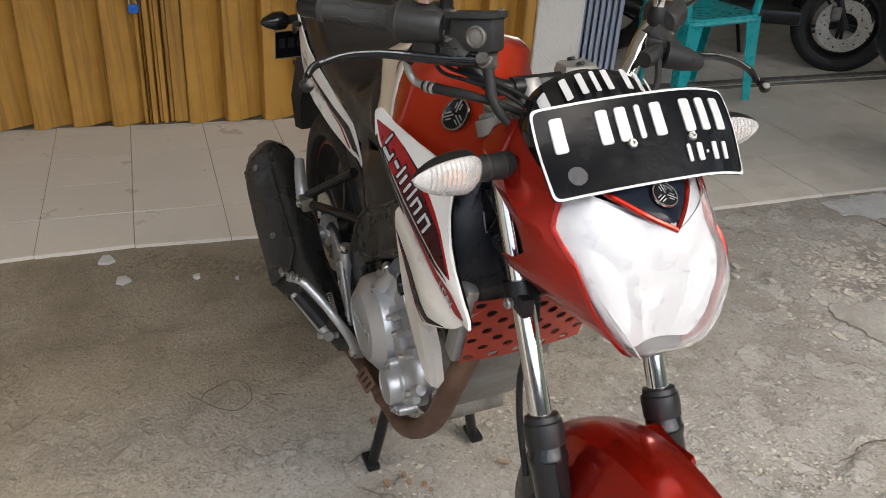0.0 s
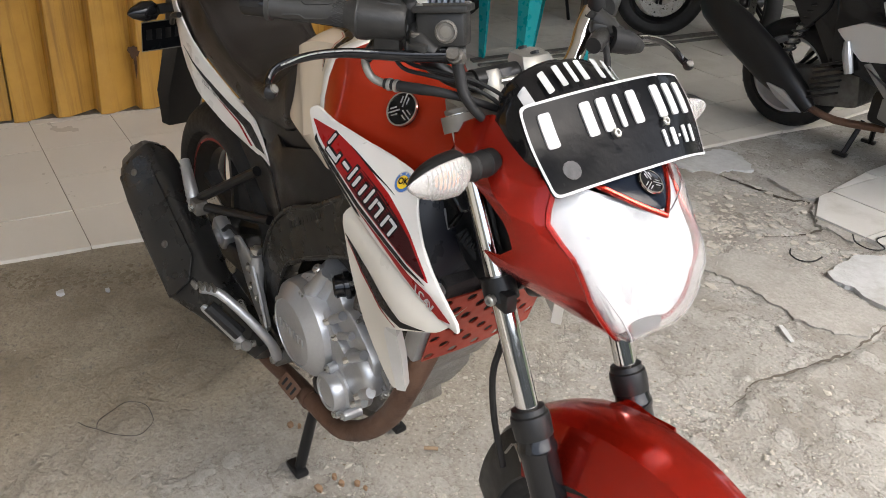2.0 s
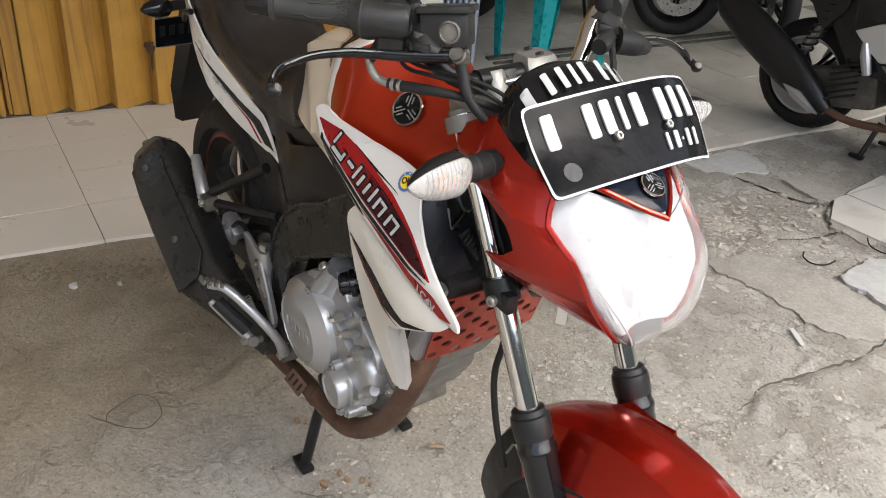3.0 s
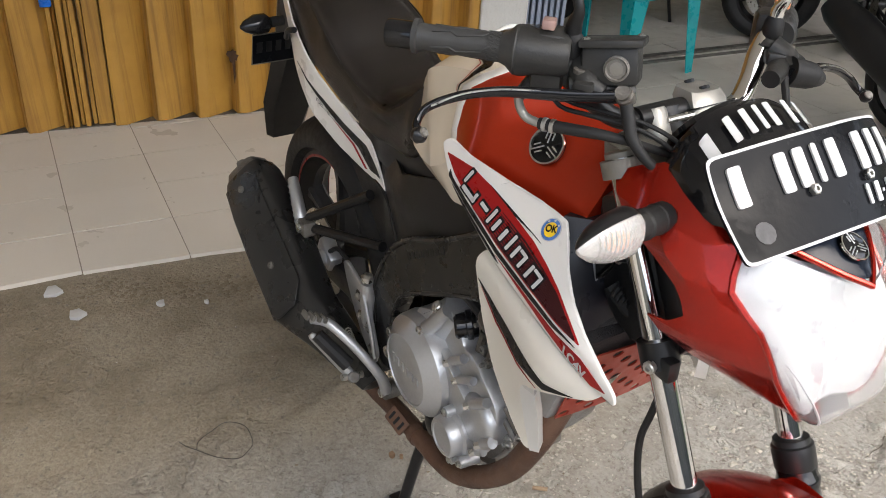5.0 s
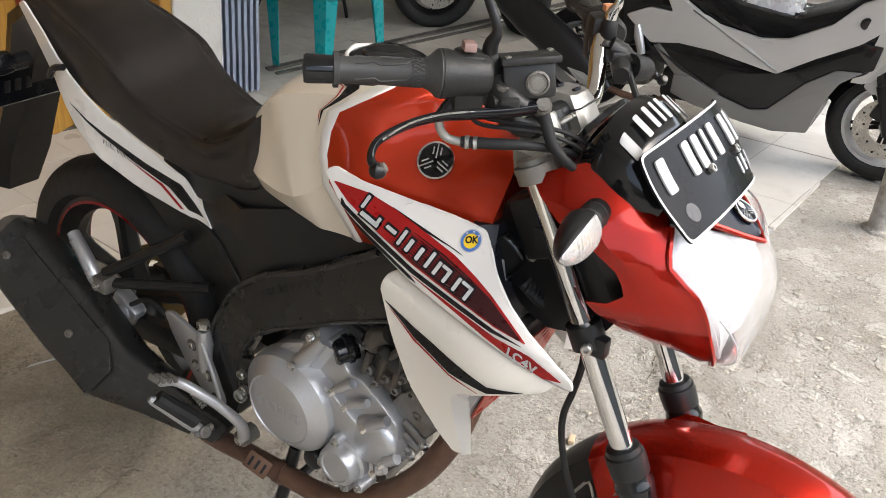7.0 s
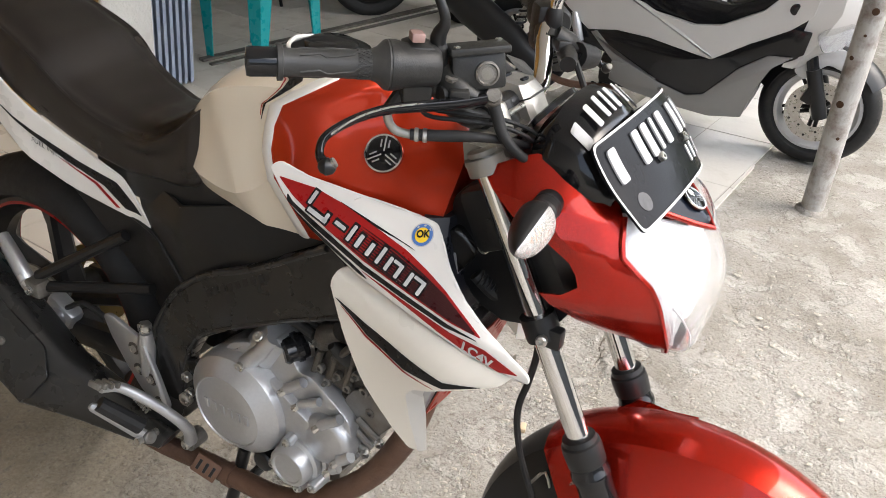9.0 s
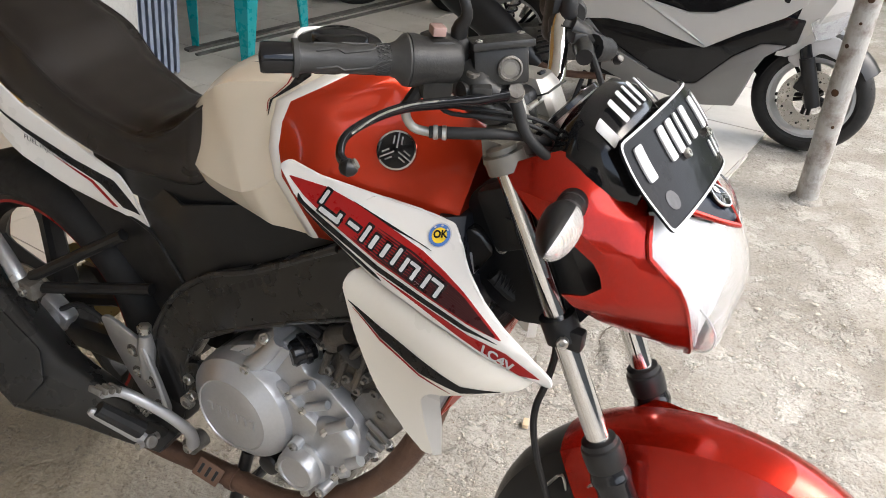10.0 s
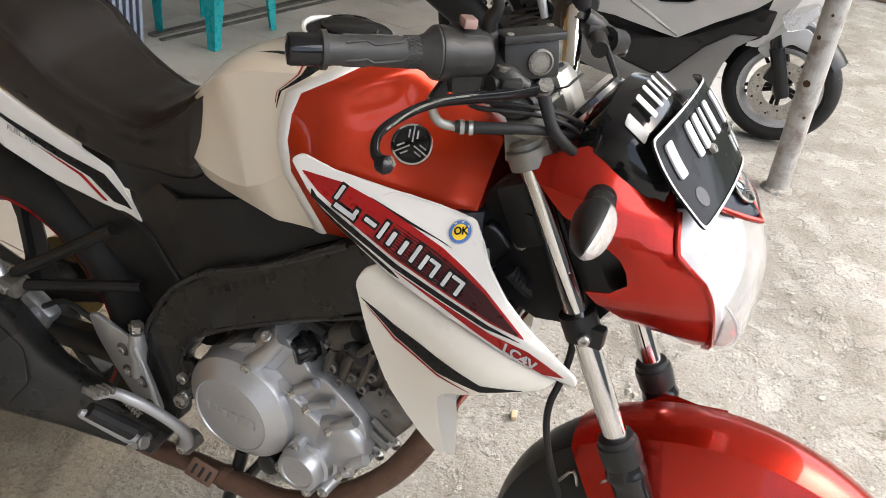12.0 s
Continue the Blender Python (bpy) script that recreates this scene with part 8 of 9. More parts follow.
    part("front_apron", loft(rings), SCOOTER_GREY, sc, "matt grey front apron")
    part("apron_badge", lathe([(0, 0.022), (0.003, 0.022), (0.004, 0.018)], V(0.362, -0.190, 0.635), (0.2, -1, 0), 20), GLOSS, sc, "round dark badge")
    for s in (-1, 1):
        skin_pts = [(0.455, 0.555), (0.492, 0.490), (0.545, 0.500), (0.590, 0.560), (0.575, 0.605), (0.505, 0.600)]
        flank = lambda u: 0.186 - 0.85 * max(0.0, u - 0.475)
        lamp = part("headlamp", prism(rounded(skin_pts, 0.012), lambda u, v, h: V(u, s * (flank(u) - h), v), 0.012, 0.003, step=0.02), LENS, sc, "clear headlamp glass")
        part("lamp_bowl", prism(rounded([(u * 0.95 + 0.026, v * 0.95 + 0.028) for u, v in skin_pts], 0.01), lambda u, v, h: V(u, s * (flank(u) - 0.013 - h), v), 0.03, step=0.02), REFLECTOR, lamp, "silvered bowl")
        part("fork_leg", tube([(0.40, s * 0.075, 0.60), (0.54, s * 0.075, 0.225)], [0.020, 0.024], 14), GLOSS, sc, "black fork leg")
        part("fork_lower", tube([(0.475, s * 0.075, 0.40), (0.548, s * 0.075, 0.215)], 0.029, 14), BLACK, sc)
    rings = []
    for k in range(15):
        a = radians(165 - 130 * k / 14)
        ring = [V(0.53 + (0.262 - 0.05 * abs(q) ** 2.2) * math.cos(a), 0.07 * q, 0.232 + (0.262 - 0.05 * abs(q) ** 2.2) * math.sin(a)) for q in (-1, -0.8, -0.5, 0, 0.5, 0.8, 1)]
        rings.append(ring + [p + (V(0.53, p.y, 0.232) - p).normalized() * 0.004 for p in ring[::-1]])
    part("front_fender", loft(rings), BLACK, sc, "black front fender")
    skin(sc, "fender_side", [(0.40, 0.38), (0.46, 0.47), (0.56, 0.50), (0.66, 0.43), (0.62, 0.40), (0.52, 0.43), (0.45, 0.35)], 0.078, INK, "pale fender side", 0.006)
    cal = part("front_caliper", box(V(0.49, -0.075, 0.30), (0.05, 0.04, 0.07), 0.008, Euler((0, radians(20), 0)).to_matrix()), BLACK, sc, "black brake caliper")
    part("front_hose", tube([(0.49, -0.08, 0.33), (0.45, -0.09, 0.42), (0.43, -0.10, 0.52), (0.40, -0.08, 0.60)], 0.006, 8, 4), RUBBER, sc, "black brake hose")
    part("handlebar", tube([(0.30, -0.36, 1.02), (0.36, -0.18, 1.03), (0.38, 0, 1.0), (0.36, 0.18, 1.03), (0.30, 0.36, 1.02)], 0.016, 10, 4), BLACK, sc)
    part("windscreen", prism(rounded([(-0.13, 0.0), (0.13, 0.0), (0.10, 0.20), (-0.10, 0.20)], 0.03), lambda u, v, h: V(0.50 - v * 0.7 - h, u, 0.97 + v * 0.7), 0.004), GLOSS, sc, "dark windscreen")
    # rear: silencer, shock, footrest, stand
    rings = []
    for x, z, w, hgt in ((-0.585, 0.160, 0.025, 0.025), (-0.65, 0.195, 0.046, 0.058), (-0.79, 0.280, 0.056, 0.084), (-1.00, 0.398, 0.056, 0.088), (-1.13, 0.470, 0.048, 0.072), (-1.17, 0.492, 0.034, 0.050)):
        rings.append([V(x - 0.55 * hgt * math.sin(a) * -1, -0.155 + w * math.cos(a), z + 0.83 * hgt * math.sin(a)) for a in (2 * math.pi * k / 20 for k in range(20))])
    sil = part("silencer", loft(rings), BLACK, sc, "matt black scooter silencer")
    part("silencer_shield", prism(rounded([(-0.775, 0.232), (-0.690, 0.222), (-0.590, 0.152), (-0.635, 0.150), (-0.720, 0.185)], 0.008), lambda u, v, h: V(u, -0.212 + h, v), 0.01, 0.002), SILVER, sil, "pale heat shield")
    part("silencer_pipe", tube([(-0.60, -0.15, 0.165), (-0.48, -0.13, 0.14), (-0.30, -0.08, 0.15)], 0.016, 10, 3), RUST, sc, "brown exhaust pipe")
    for s in (-1, 1):
        part("shock_absorber", tube([(-0.80, s * 0.125, 0.27), (-0.66, s * 0.125, 0.62)], 0.016, 10), STEEL, sc)
        part("shock_spring", tube([V(-0.77, s * 0.125, 0.34).lerp(V(-0.68, s * 0.125, 0.57), t / 80) + V(0.026 * math.cos(t * 0.62), 0.026 * math.sin(t * 0.62), 0) for t in range(81)], 0.005, 6), BLACK, sc, "black coil spring")
        part("pillion_footrest", tube([(-0.485, s * 0.205, 0.475), (-0.470, s * 0.208, 0.43), (-0.445, s * 0.205, 0.360)], [0.012, 0.020, 0.017], 10), SILVER, sc, "folded alloy footrest")
        leg = part("stand_leg", tube([(-0.40, s * 0.06, 0.15), (-0.42, s * 0.11, 0.012)], 0.011, 8), BLACK, sc, "black centre-stand leg")
        part("stand_foot", box(V(-0.43, s * 0.115, 0.008), (0.06, 0.025, 0.016), 0.004), BLACK, leg)
    part("swing_unit", prism(rounded([(-0.80, 0.27), (-0.60, 0.32), (-0.45, 0.34), (-0.42, 0.20), (-0.60, 0.16), (-0.80, 0.20)], 0.03), lambda u, v, h: V(u, -0.10 + h, v), 0.20, 0.01), DULL, sc, "grimy swing unit")
    for k in range(6):
        part("cooling_slat", box(V(-0.545, -0.168, 0.235 + 0.026 * k), (0.13, 0.02, 0.010), 0.003, Euler((0, radians(-24), 0)).to_matrix()), BLACK, sc)
    part("rear_mudguard", prism(rounded([(-0.95, 0.74), (-1.02, 0.70), (-1.16, 0.50), (-1.12, 0.48), (-0.90, 0.68)], 0.02), lambda u, v, h: V(u, -0.07 + h, v), 0.14, 0.006), BLACK, sc, "black rear mudguard")
    placed(sc, (0.0, 2.655, 0.0), 2.2)


build_grey_scooter()


def build_wrapping():
    """Crumpled clear wrapping lying on the scooter's floorboard."""
    bm = bmesh.new()
    n = 22
    grid = []
    for i in range(n):
        row = []
        for j in range(n):
            u, v = i / (n - 1) - 0.5, j / (n - 1) - 0.5
            hgt = 0.06 * (1 - 4 * u * u) * (1 - 4 * v * v) + 0.035 * noise.noise((u * 9, v * 9, 2.0)) + 0.02 * noise.noise((u * 23, v * 23, 5.0))
            row.append(V(0.00 + 0.22 * u + 0.03 * noise.noise((u * 6, v * 6, 9.0)), 2.64 + 0.22 * v, 0.607 + max(0, hgt) - 0.03 * (abs(v) > 0.42)))
        grid.append(row)
    loft(grid, closed=False, bm=bm)
    tagged(linked("plastic_wrapping", bm, FILM, None, "", 15), "crumpled clear plastic wrapping on the scooter's floorboard", "wrapping")


build_wrapping()


def build_dark_scooter():
    sc = thing("parked_scooter", "dark parked scooter with black wheels, in the shade of the doorway", "scooter", "scooters in the doorway")
    small_wheel(sc, "front_wheel", V(0.0, 0, 0.262), 0.262, 0.045, 0.185, BLACK, -0.055)
    small_wheel(sc, "rear_wheel", V(-1.25, 0, 0.262), 0.262, 0.05, 0.185, BLACK, None)
    for s in (-1, 1):
        part("fork_leg", tube([(-0.13, s * 0.065, 0.62), (0.01, s * 0.065, 0.25)], 0.02, 10), BLACK, sc, "black fork leg")
    rings = []
    for k in range(13):
        a = radians(170 - 140 * k / 12)
        ring = [V((0.29 - 0.05 * abs(q) ** 2.2) * math.cos(a), 0.065 * q, 0.262 + (0.29 - 0.05 * abs(q) ** 2.2) * math.sin(a)) for q in (-1, -0.7, 0, 0.7, 1)]
        rings.append(ring + [p + (V(0, p.y, 0.262) - p).normalized() * 0.004 for p in ring[::-1]])
    part("front_fender", loft(rings), GLOSS, sc, "black front fender")
    rings = []
    for z, x0, x1, w in ((0.42, -0.24, -0.16, 0.11), (0.60, -0.24, -0.08, 0.17), (0.78, -0.25, -0.06, 0.18), (0.95, -0.30, -0.14, 0.14), (1.02, -0.33, -0.22, 0.08)):
        rings.append([V(x0, -w, z), V((x0 + x1) / 2, -w * 0.9, z), V(x1, 0, z), V((x0 + x1) / 2, w * 0.9, z), V(x0, w, z)])
    part("leg_shield", loft(rings), GLOSS, sc, "glossy dark leg shield")
    part("floorboard", box(V(-0.45, 0, 0.30), (0.46, 0.30, 0.08), 0.02), BLACK, sc)
    part("under_body", prism(rounded([(-0.64, 0.28), (-0.62, 0.64), (-0.90, 0.72), (-1.45, 0.80), (-1.40, 0.70), (-1.10, 0.50), (-0.95, 0.30)], 0.04), lambda u, v, h: V(u, -0.15 + h, v), 0.30, 0.015), GLOSS, sc, "dark rear bodywork")
    rings = []
    for x, z, w, high in ((-0.60, 0.70, 0.08, 0.04), (-0.70, 0.74, 0.13, 0.05), (-1.0, 0.78, 0.14, 0.05), (-1.35, 0.84, 0.10, 0.04)):
        rings.append([V(x, w * math.cos(a), z + high * math.sin(a)) for a in (2 * math.pi * k / 14 for k in range(14))])
    part("seat", loft(rings), SEAT, sc, "black seat")
    part("handlebar", tube([(-0.40, -0.34, 1.00), (-0.32, -0.15, 1.03), (-0.30, 0, 1.0), (-0.32, 0.15, 1.03), (-0.40, 0.34, 1.00)], 0.015, 10, 4), BLACK, sc)
    part("silencer", tube([(-0.95, -0.15, 0.25), (-1.1, -0.16, 0.30), (-1.45, -0.17, 0.40)], [0.03, 0.05, 0.05, 0.04], 14), BLACK, sc, "black silencer")
    part("caliper", box(V(-0.05, -0.07, 0.33), (0.05, 0.04, 0.07), 0.008), DULL, sc, "dull brake caliper")
    part("side_stand", tube([(-0.55, 0.10, 0.26), (-0.50, 0.20, 0.005)], 0.01, 8), BLACK, sc)
    return placed(sc, (-2.05, 3.20, 0.0), 48)


first = build_dark_scooter()
second = copy_thing(first, Matrix.Translation((-1.60, 3.45, 0.0)) @ Matrix.Rotation(radians(-28), 4, "Z"))
third = copy_thing(first, Matrix.Translation((-2.55, 4.30, 0.0)) @ Matrix.Rotation(radians(20), 4, "Z"))


# ---- teal plastic chair ----
def build_chair():
    ch = thing("plastic_chair", "teal moulded plastic chair with slim legs and an open back", "chair")
    feet = {(-1, -1): (-2.165, 2.015), (1, -1): (-1.830, 1.985), (1, 1): (-1.822, 2.395), (-1, 1): (-2.170, 2.330)}
    cx, cy = -1.997, 2.185
    for (a, b), (x, y) in feet.items():
        top = V(cx + a * 0.155, cy + b * 0.165, 0.42)
        foot = V(x, y, 0.0)
        rings = []
        for t in (0.0, 0.5, 1.0):
            c = foot.lerp(top, t)
            w = 0.020 + 0.022 * t
            # an angle section, open towards the inside
            rings.append([c + V(a * p, b * q, 0) for p, q in ((w, w), (-w, w), (-w, w - 0.005), (w - 0.005, w - 0.005), (w - 0.005, -w), (w, -w))])
        part("leg", loft(rings), TEAL, ch, "", 20)
    bm = bmesh.new()
    shape = rounded([(-0.205, -0.205), (0.205, -0.205), (0.205, 0.205), (-0.205, 0.205)], 0.05)
    bm = prism(shape, lambda u, v, h: V(cx + u, cy + v, 0.435 - h - 0.012 * (1 - (u / 0.2) ** 2) * (1 - (v / 0.2) ** 2)), 0.018, 0.004, step=0.05)
    part("seat", bm, TEAL, ch)
    part("apron", tube([V(cx + u, cy + v, 0.412) for u, v in shape + shape[:1]], 0.012, 6), TEAL, ch)
    # back: two uprights, a top rail and three slats, on the wall side
    for b in (-1, 1):
        part("upright", tube([V(cx - 0.17, cy + b * 0.185, 0.43), V(cx - 0.205, cy + b * 0.19, 0.60), V(cx - 0.245, cy + b * 0.17, 0.80)], [0.019, 0.018, 0.016], 10, 3), TEAL, ch)
        part("arm", tube([V(cx - 0.215, cy + b * 0.20, 0.64), V(cx - 0.05, cy + b * 0.235, 0.645), V(cx + 0.12, cy + b * 0.235, 0.635), V(cx + 0.165, cy + b * 0.215, 0.58), V(cx + 0.165, cy + b * 0.195, 0.43)], 0.019, 10, 4), TEAL, ch)
    part("top_rail", tube([V(cx - 0.245, cy - 0.17, 0.80), V(cx - 0.27, cy, 0.83), V(cx - 0.245, cy + 0.17, 0.80)], 0.02, 10, 4), TEAL, ch)
    for k in range(3):
        y = cy - 0.09 + 0.09 * k
        part("slat", tube([V(cx - 0.185, y, 0.43), V(cx - 0.22, y, 0.62), V(cx - 0.262, y, 0.82)], 0.012, 8, 3), TEAL, ch)


build_chair()


# ---- litter on the concrete ----
def flake(x, y, size, mat, name, label, category, group="", seed=0, high=0.006, base=0.0):
    rng = random.Random(seed)
    k = rng.randint(5, 7)
    pts = [(x + size * rng.uniform(0.55, 1.1) * math.cos(a), y + size * rng.uniform(0.45, 0.9) * math.sin(a)) for a in (2 * math.pi * i / k + rng.uniform(-0.25, 0.25) for i in range(k))]
    tilt = rng.uniform(-0.08, 0.08)
    bm = prism(pts, lambda u, v, h: V(u, v, base + high - h + tilt * (u - x)), high + 0.004, 0.0008)
    return tagged(linked(name, bm, mat, None, "", 25), label, category, group)


flake(-1.263, -0.630, 0.036, INK, "tile_shard", "white broken tile shard lying on the concrete", "shard", "tile shards", 3)
flake(-1.114, -0.591, 0.036, INK, "tile_shard", "white broken tile shard lying on the concrete", "shard", "tile shards", 8)
flake(-1.057, -0.377, 0.018, INK, "tile_shard", "small white tile shard lying on the concrete", "shard", "tile shards", 12)
flake(-1.00, -0.26, 0.010, INK, "tile_shard", "small white tile shard lying on the concrete", "shard", "tile shards", 14)


def build_litter():
    wire = [(-0.478, -0.477), (-0.455, -0.466), (-0.433, -0.449), (-0.403, -0.428), (-0.381, -0.407), (-0.362, -0.375), (-0.374, -0.350), (-0.391, -0.333), (-0.425, -0.328), (-0.450, -0.329), (-0.472, -0.341), (-0.489, -0.367), (-0.477, -0.400), (-0.459, -0.437), (-0.433, -0.449)]
    tagged(linked("wire_loop", tube([V(x, y, 0.0010) for x, y in wire], 0.0010, 6, 4), GRIME), "thin black wire bent into a loose loop on the concrete", "wire")
    tagged(linked("plastic_strip", prism([(0, -0.007), (0.09, -0.004), (0.16, 0.006), (0.16, 0.02), (0.09, 0.010), (0, 0.007)], lambda u, v, h: V(-0.943 + u * 0.45, -0.088 + u * 0.85 + v, 0.004 - h + 0.006 * math.sin(u * 14)), 0.002), INK, None, "", 30), "short white plastic strip curled on the concrete", "strip")
    tagged(linked("cigarette_end", tube([V(0.032, 0.140, 0.004), V(0.052, 0.165, 0.004)], 0.0045, 8), WOOD), "crushed cigarette end on the concrete", "cigarette end")
    arc = [(-0.057, 1.650), (-0.046, 1.630), (-0.032, 1.616), (-0.003, 1.608), (0.022, 1.623), (0.033, 1.653), (0.031, 1.690)]
    tagged(linked("wire_arc", tube([V(x, y, 0.0085) for x, y in arc], 0.0026, 6, 4), RUBBER), "bent black rubber cord on the concrete", "cord")
    loop = [(0.003, 1.910), (0.040, 1.868), (0.093, 1.863), (0.118, 1.909), (0.069, 1.944), (0.075, 2.025)]
    tagged(linked("wire_loop", tube([V(x, y, 0.014) for x, y in loop], 0.0024, 6, 4), RUBBER), "loose black cord lying on the plaster patch", "cord")
    tagged(linked("paper_strip", prism([(0.0, -0.006), (0.04, -0.009), (0.077, -0.003), (0.074, 0.008), (0.035, 0.006), (0.0, 0.005)], lambda u, v, h: V(0.185 + 0.845 * u + 0.53 * v, 1.253 - 0.53 * u + 0.845 * v, 0.004 - h + 0.003 * math.sin(u * 60)), 0.0012), INK, None, "", 30), "torn strip of white paper on the concrete", "paper")
    tagged(linked("wood_bit", box(V(0.272, 0.532, 0.006), (0.014, 0.026, 0.012), 0.002, Matrix.Rotation(0.3, 3, "Z")), BRICK_WOOD), "small offcut of pale wood on the concrete", "offcut")
    for k, (x, y, r) in enumerate(((0.005, -0.113, 0.012), (0.019, -0.065, 0.008), (-0.007, -0.068, 0.009), (0.037, -0.037, 0.010), (-0.206, -0.076, 0.011), (-0.190, -0.060, 0.007), (0.060, -0.030, 0.006))):
        flake(x, y, r, BRICK_CHIP, "brick_chip", "broken brown chip of brick on the concrete", "chip", "brick chips", 300 + k, 0.007, -0.002)
    # gravel and crumbs, too many to count
    rng = random.Random(11)
    bm = bmesh.new()
    ico = [(0, 0, 1), (0.9, 0, 0.2), (0.3, 0.85, 0.1), (-0.7, 0.5, 0.2), (-0.7, -0.5, 0.15), (0.3, -0.85, 0.2), (0, 0, -0.6)]
    tri = [(0, 1, 2), (0, 2, 3), (0, 3, 4), (0, 4, 5), (0, 5, 1), (6, 2, 1), (6, 3, 2), (6, 4, 3), (6, 5, 4), (6, 1, 5)]
    verts, faces = [], []

    def crumb(x, y, r, flat=1.0):
        base = len(verts)
        a = rng.uniform(0, 6.3)
        sx, sy, sz = (r * rng.uniform(0.6, 1.3) for _ in range(3))
        sz *= flat
        for u, v, w in ico:
            u, v = u * rng.uniform(0.45, 1.4) * sx, v * rng.uniform(0.45, 1.4) * sy
            verts.append((x + u * math.cos(a) - v * math.sin(a), y + u * math.sin(a) + v * math.cos(a), max(0, w * sz * 0.7) + sz * 0.15 - 0.004))
        faces.extend([tuple(base + i for i in t) for t in tri])
    for _ in range(2600):
        x, y = rng.uniform(-1.2, 1.3), rng.uniform(-1.2, 2.6)
        dense = noise.noise((x * 2.1 + 4, y * 2.1, 7.0))
        if rng.random() < 0.16 + 0.9 * max(0, dense) and x > -1.25:
            crumb(x, y, rng.choice((0.0012, 0.0015, 0.002, 0.0035)))
    for cx, cy, spread, count in ((-0.30, 1.52, 0.13, 240), (-0.15, 1.47, 0.10, 140), (0.28, 0.74, 0.07, 130), (0.22, 0.1, 0.06, 30), (0.0, -0.08, 0.035, 30), (0.18, 1.2, 0.10, 90)):
        for _ in range(count):
            crumb(rng.gauss(cx, spread), rng.gauss(cy, spread), rng.choice((0.0015, 0.002, 0.003, 0.004, 0.006)), rng.uniform(0.35, 0.9))
    for _ in range(420):
        crumb(rng.gauss(-0.27, 0.19), rng.gauss(1.60, 0.20), rng.choice((0.003, 0.004, 0.006, 0.008, 0.012)), 0.35)
    for _ in range(260):
        crumb(rng.uniform(-0.5, 1.2), rng.uniform(0.5, 2.6), rng.choice((0.003, 0.004, 0.006, 0.009)), 0.35)
    for cx, cy, spread, count in ((0.03, 0.20, 0.09, 170), (-0.10, 0.34, 0.07, 150), (-0.03, 0.62, 0.09, 170), (0.27, 0.50, 0.10, 190), (0.26, 0.30, 0.06, 90), (0.12, 0.02, 0.06, 70), (0.30, 0.78, 0.06, 120), (0.33, 1.0, 0.04, 90), (0.64, 0.80, 0.14, 160), (0.75, 1.5, 0.25, 200)):
        for _ in range(count):
            crumb(rng.gauss(cx, spread), rng.gauss(cy, spread), rng.choice((0.0015, 0.002, 0.0025, 0.0035, 0.005)), rng.uniform(0.5, 1.0))
    # larger broken pieces heaped beside the skin
    for _ in range(150):
        crumb(rng.gauss(-0.31, 0.07), rng.gauss(1.56, 0.09), rng.choice((0.006, 0.008, 0.011, 0.015)), rng.uniform(0.35, 0.7))

    # flat chips of the skin, thrown about on the broken ground
    for x0, x1, y0, y1, count in ((-0.62, 0.12, 1.15, 1.95, 420), (-0.15, 0.50, -0.05, 0.95, 330), (0.35, 1.0, 0.7, 1.9, 160)):
        for _ in range(count):
            x, y = rng.uniform(x0, x1), rng.uniform(y0, y1)
            if noise.noise((x * 4.1, y * 4.1, 21.0)) > -0.12:
                crumb(x, y, rng.choice((0.004, 0.005, 0.007, 0.010)), rng.uniform(0.35, 0.65))

    def heap(mat, label):
        me = bpy.data.meshes.new("gravel")
        me.from_pydata(verts, [], faces)
        me.materials.append(mat)
        tagged(new("gravel", me), label, "gravel", "", "stuff")
        verts.clear()
        faces.clear()
    heap(CONCRETE_CRUMB, "scattered crumbs and flakes of broken concrete")
    # brown dirt along the edge of the porch, and dark specks all over
    for _ in range(520):
        t = rng.random()
        crumb(-1.24 + 0.26 * t + rng.gauss(0, 0.028), -0.55 + 0.5 * t + rng.gauss(0, 0.03), rng.choice((0.002, 0.003, 0.005, 0.010)), rng.uniform(0.2, 0.4))
    for _ in range(1500):
        x, y = rng.uniform(-0.6, 1.1), rng.uniform(-0.3, 2.0)
        if noise.noise((x * 3.3, y * 3.3, 12.0)) > -0.05:
            crumb(x, y, rng.choice((0.0012, 0.0016, 0.0022, 0.0034)), 0.8)
    heap(DIRT, "brown dirt trodden along the porch edge and scattered about")


BRICK_WOOD = material("pale_wood", (0.55, 0.43, 0.29), 0.7, 0.0, (0.45, 0.34, 0.22), 60, 0.6)
DIRT = material("trodden_dirt", (0.23, 0.19, 0.135), 0.95, 0.0, (0.15, 0.12, 0.085), 50, 0.8, bump=0.001, bump_scale=200, spec=0.1)
CONCRETE_CRUMB = material("concrete_crumbs", (0.46, 0.425, 0.37), 0.9, 0.0, (0.32, 0.29, 0.245), 45, 0.8)
build_litter()

# broken skin of pale screed on the right
rng_flakes = random.Random(21)
for k in range(60):
    fx, fy = rng_flakes.gauss(-0.25, 0.2), rng_flakes.gauss(1.62, 0.24)
    flake(fx, fy, rng_flakes.uniform(0.010, 0.024), CONCRETE_CRUMB, "screed_flake", "loose flake of broken cement screed", "flake", "screed flakes", 100 + k, rng_flakes.uniform(0.002, 0.006), -0.005)


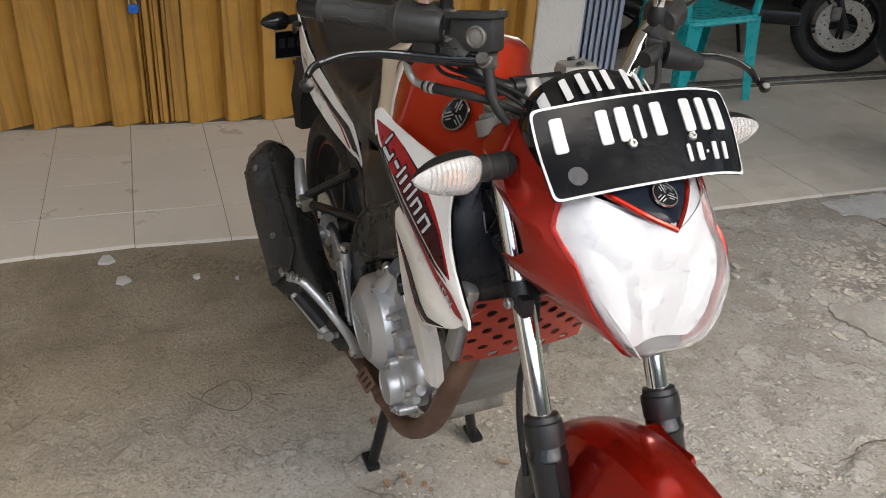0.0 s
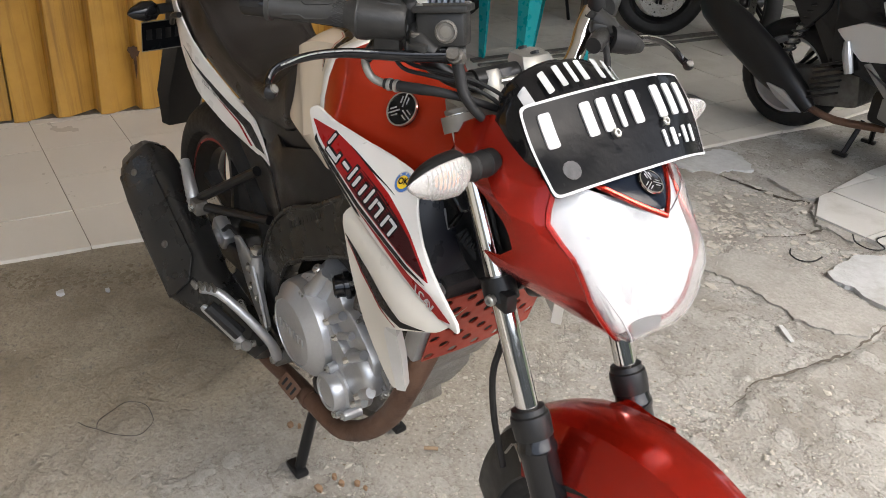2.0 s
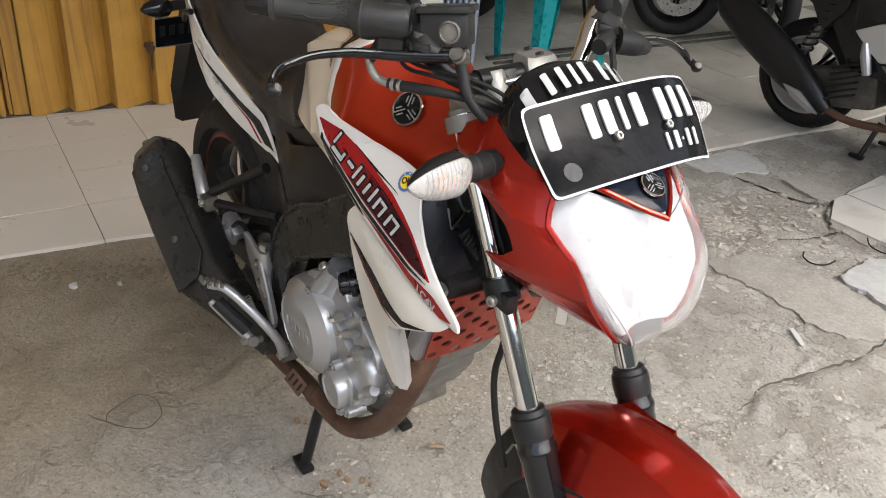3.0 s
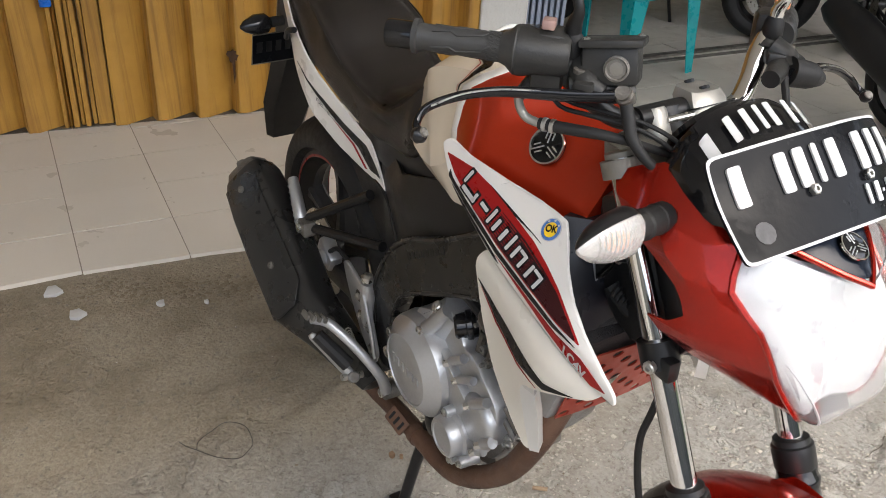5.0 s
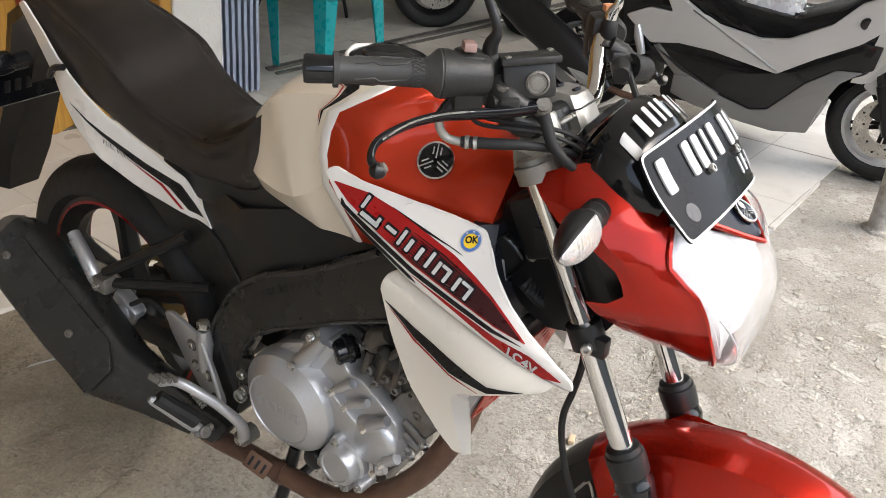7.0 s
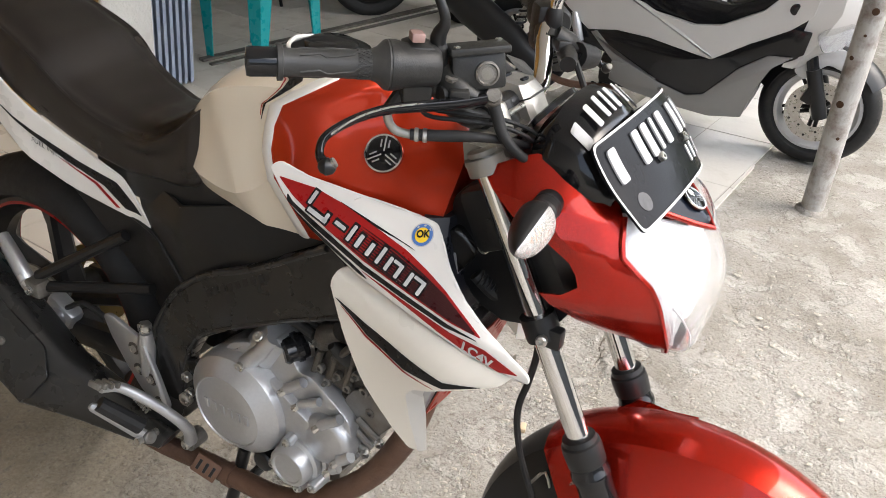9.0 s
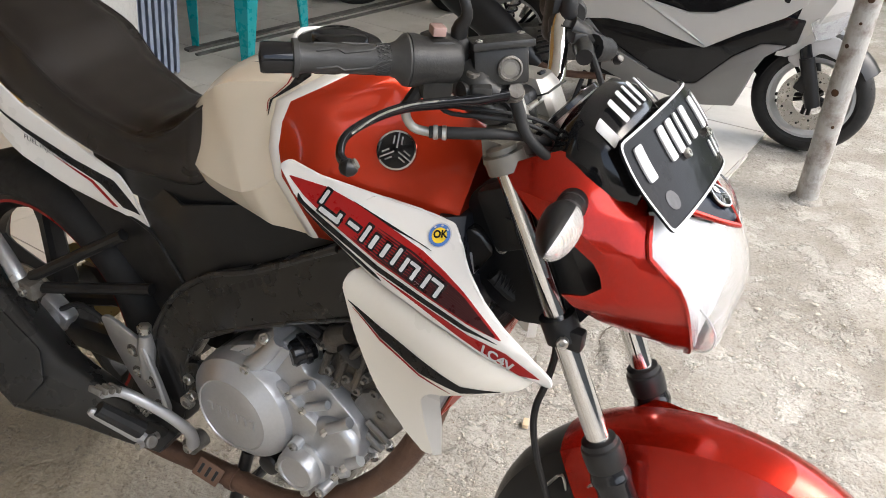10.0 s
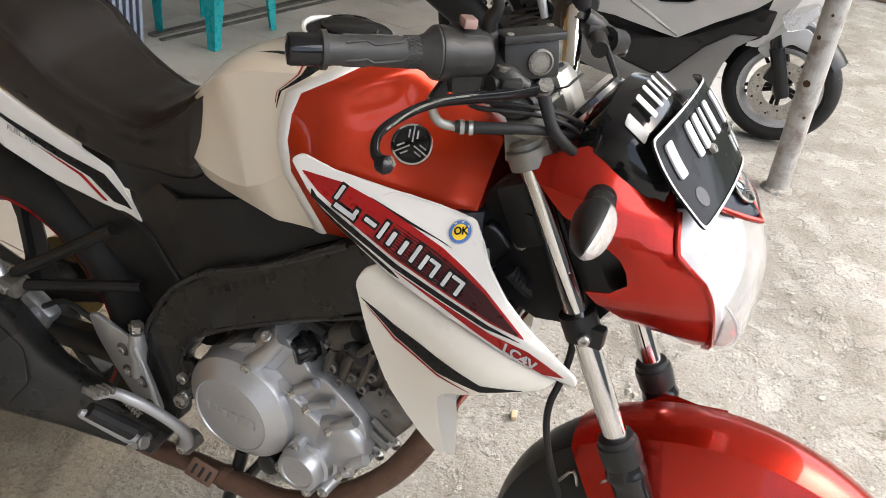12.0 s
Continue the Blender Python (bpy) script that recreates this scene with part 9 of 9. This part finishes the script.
# ---- far end: planks and a pale green wall ----
def build_far():
    bm = bmesh.new()
    loft([[V(-0.4, 7.2, z), V(9.0, 6.2, z), V(9.0, 6.45, z), V(-0.4, 7.45, z)] for z in (0, 2.4)], bm=bm)
    structure("wall_garden", bm, GREEN_WALL, "weathered pale green boundary wall", "wall")
    for k in range(4):
        y = 5.75 + 0.11 * k
        bm = box(V(1.9, y, 0.028 + 0.004 * (k % 2)), (3.0, 0.09, 0.05), 0.005, Matrix.Rotation(radians(-5 + k), 3, "Z"))
        tagged(linked("plank", bm, WOOD), "weathered wooden plank lying on the ground", "plank", "planks by the wall")


build_far()


# ---- the tiles, piece by piece ----
lay_tiles(porch_floor, (-1.535, -0.217), (0.2845, -0.0164), (0.0505, 0.3080), (-6, 4), (-10, 16), porch_edges, TILE)
lay_tiles(strip_floor, (0.107, 2.733), (0.2896, 0.0102), (0.0254, 0.2809), (-3, 4), (-6, 8), inside(SLAB_FAR), TILE_WORN)
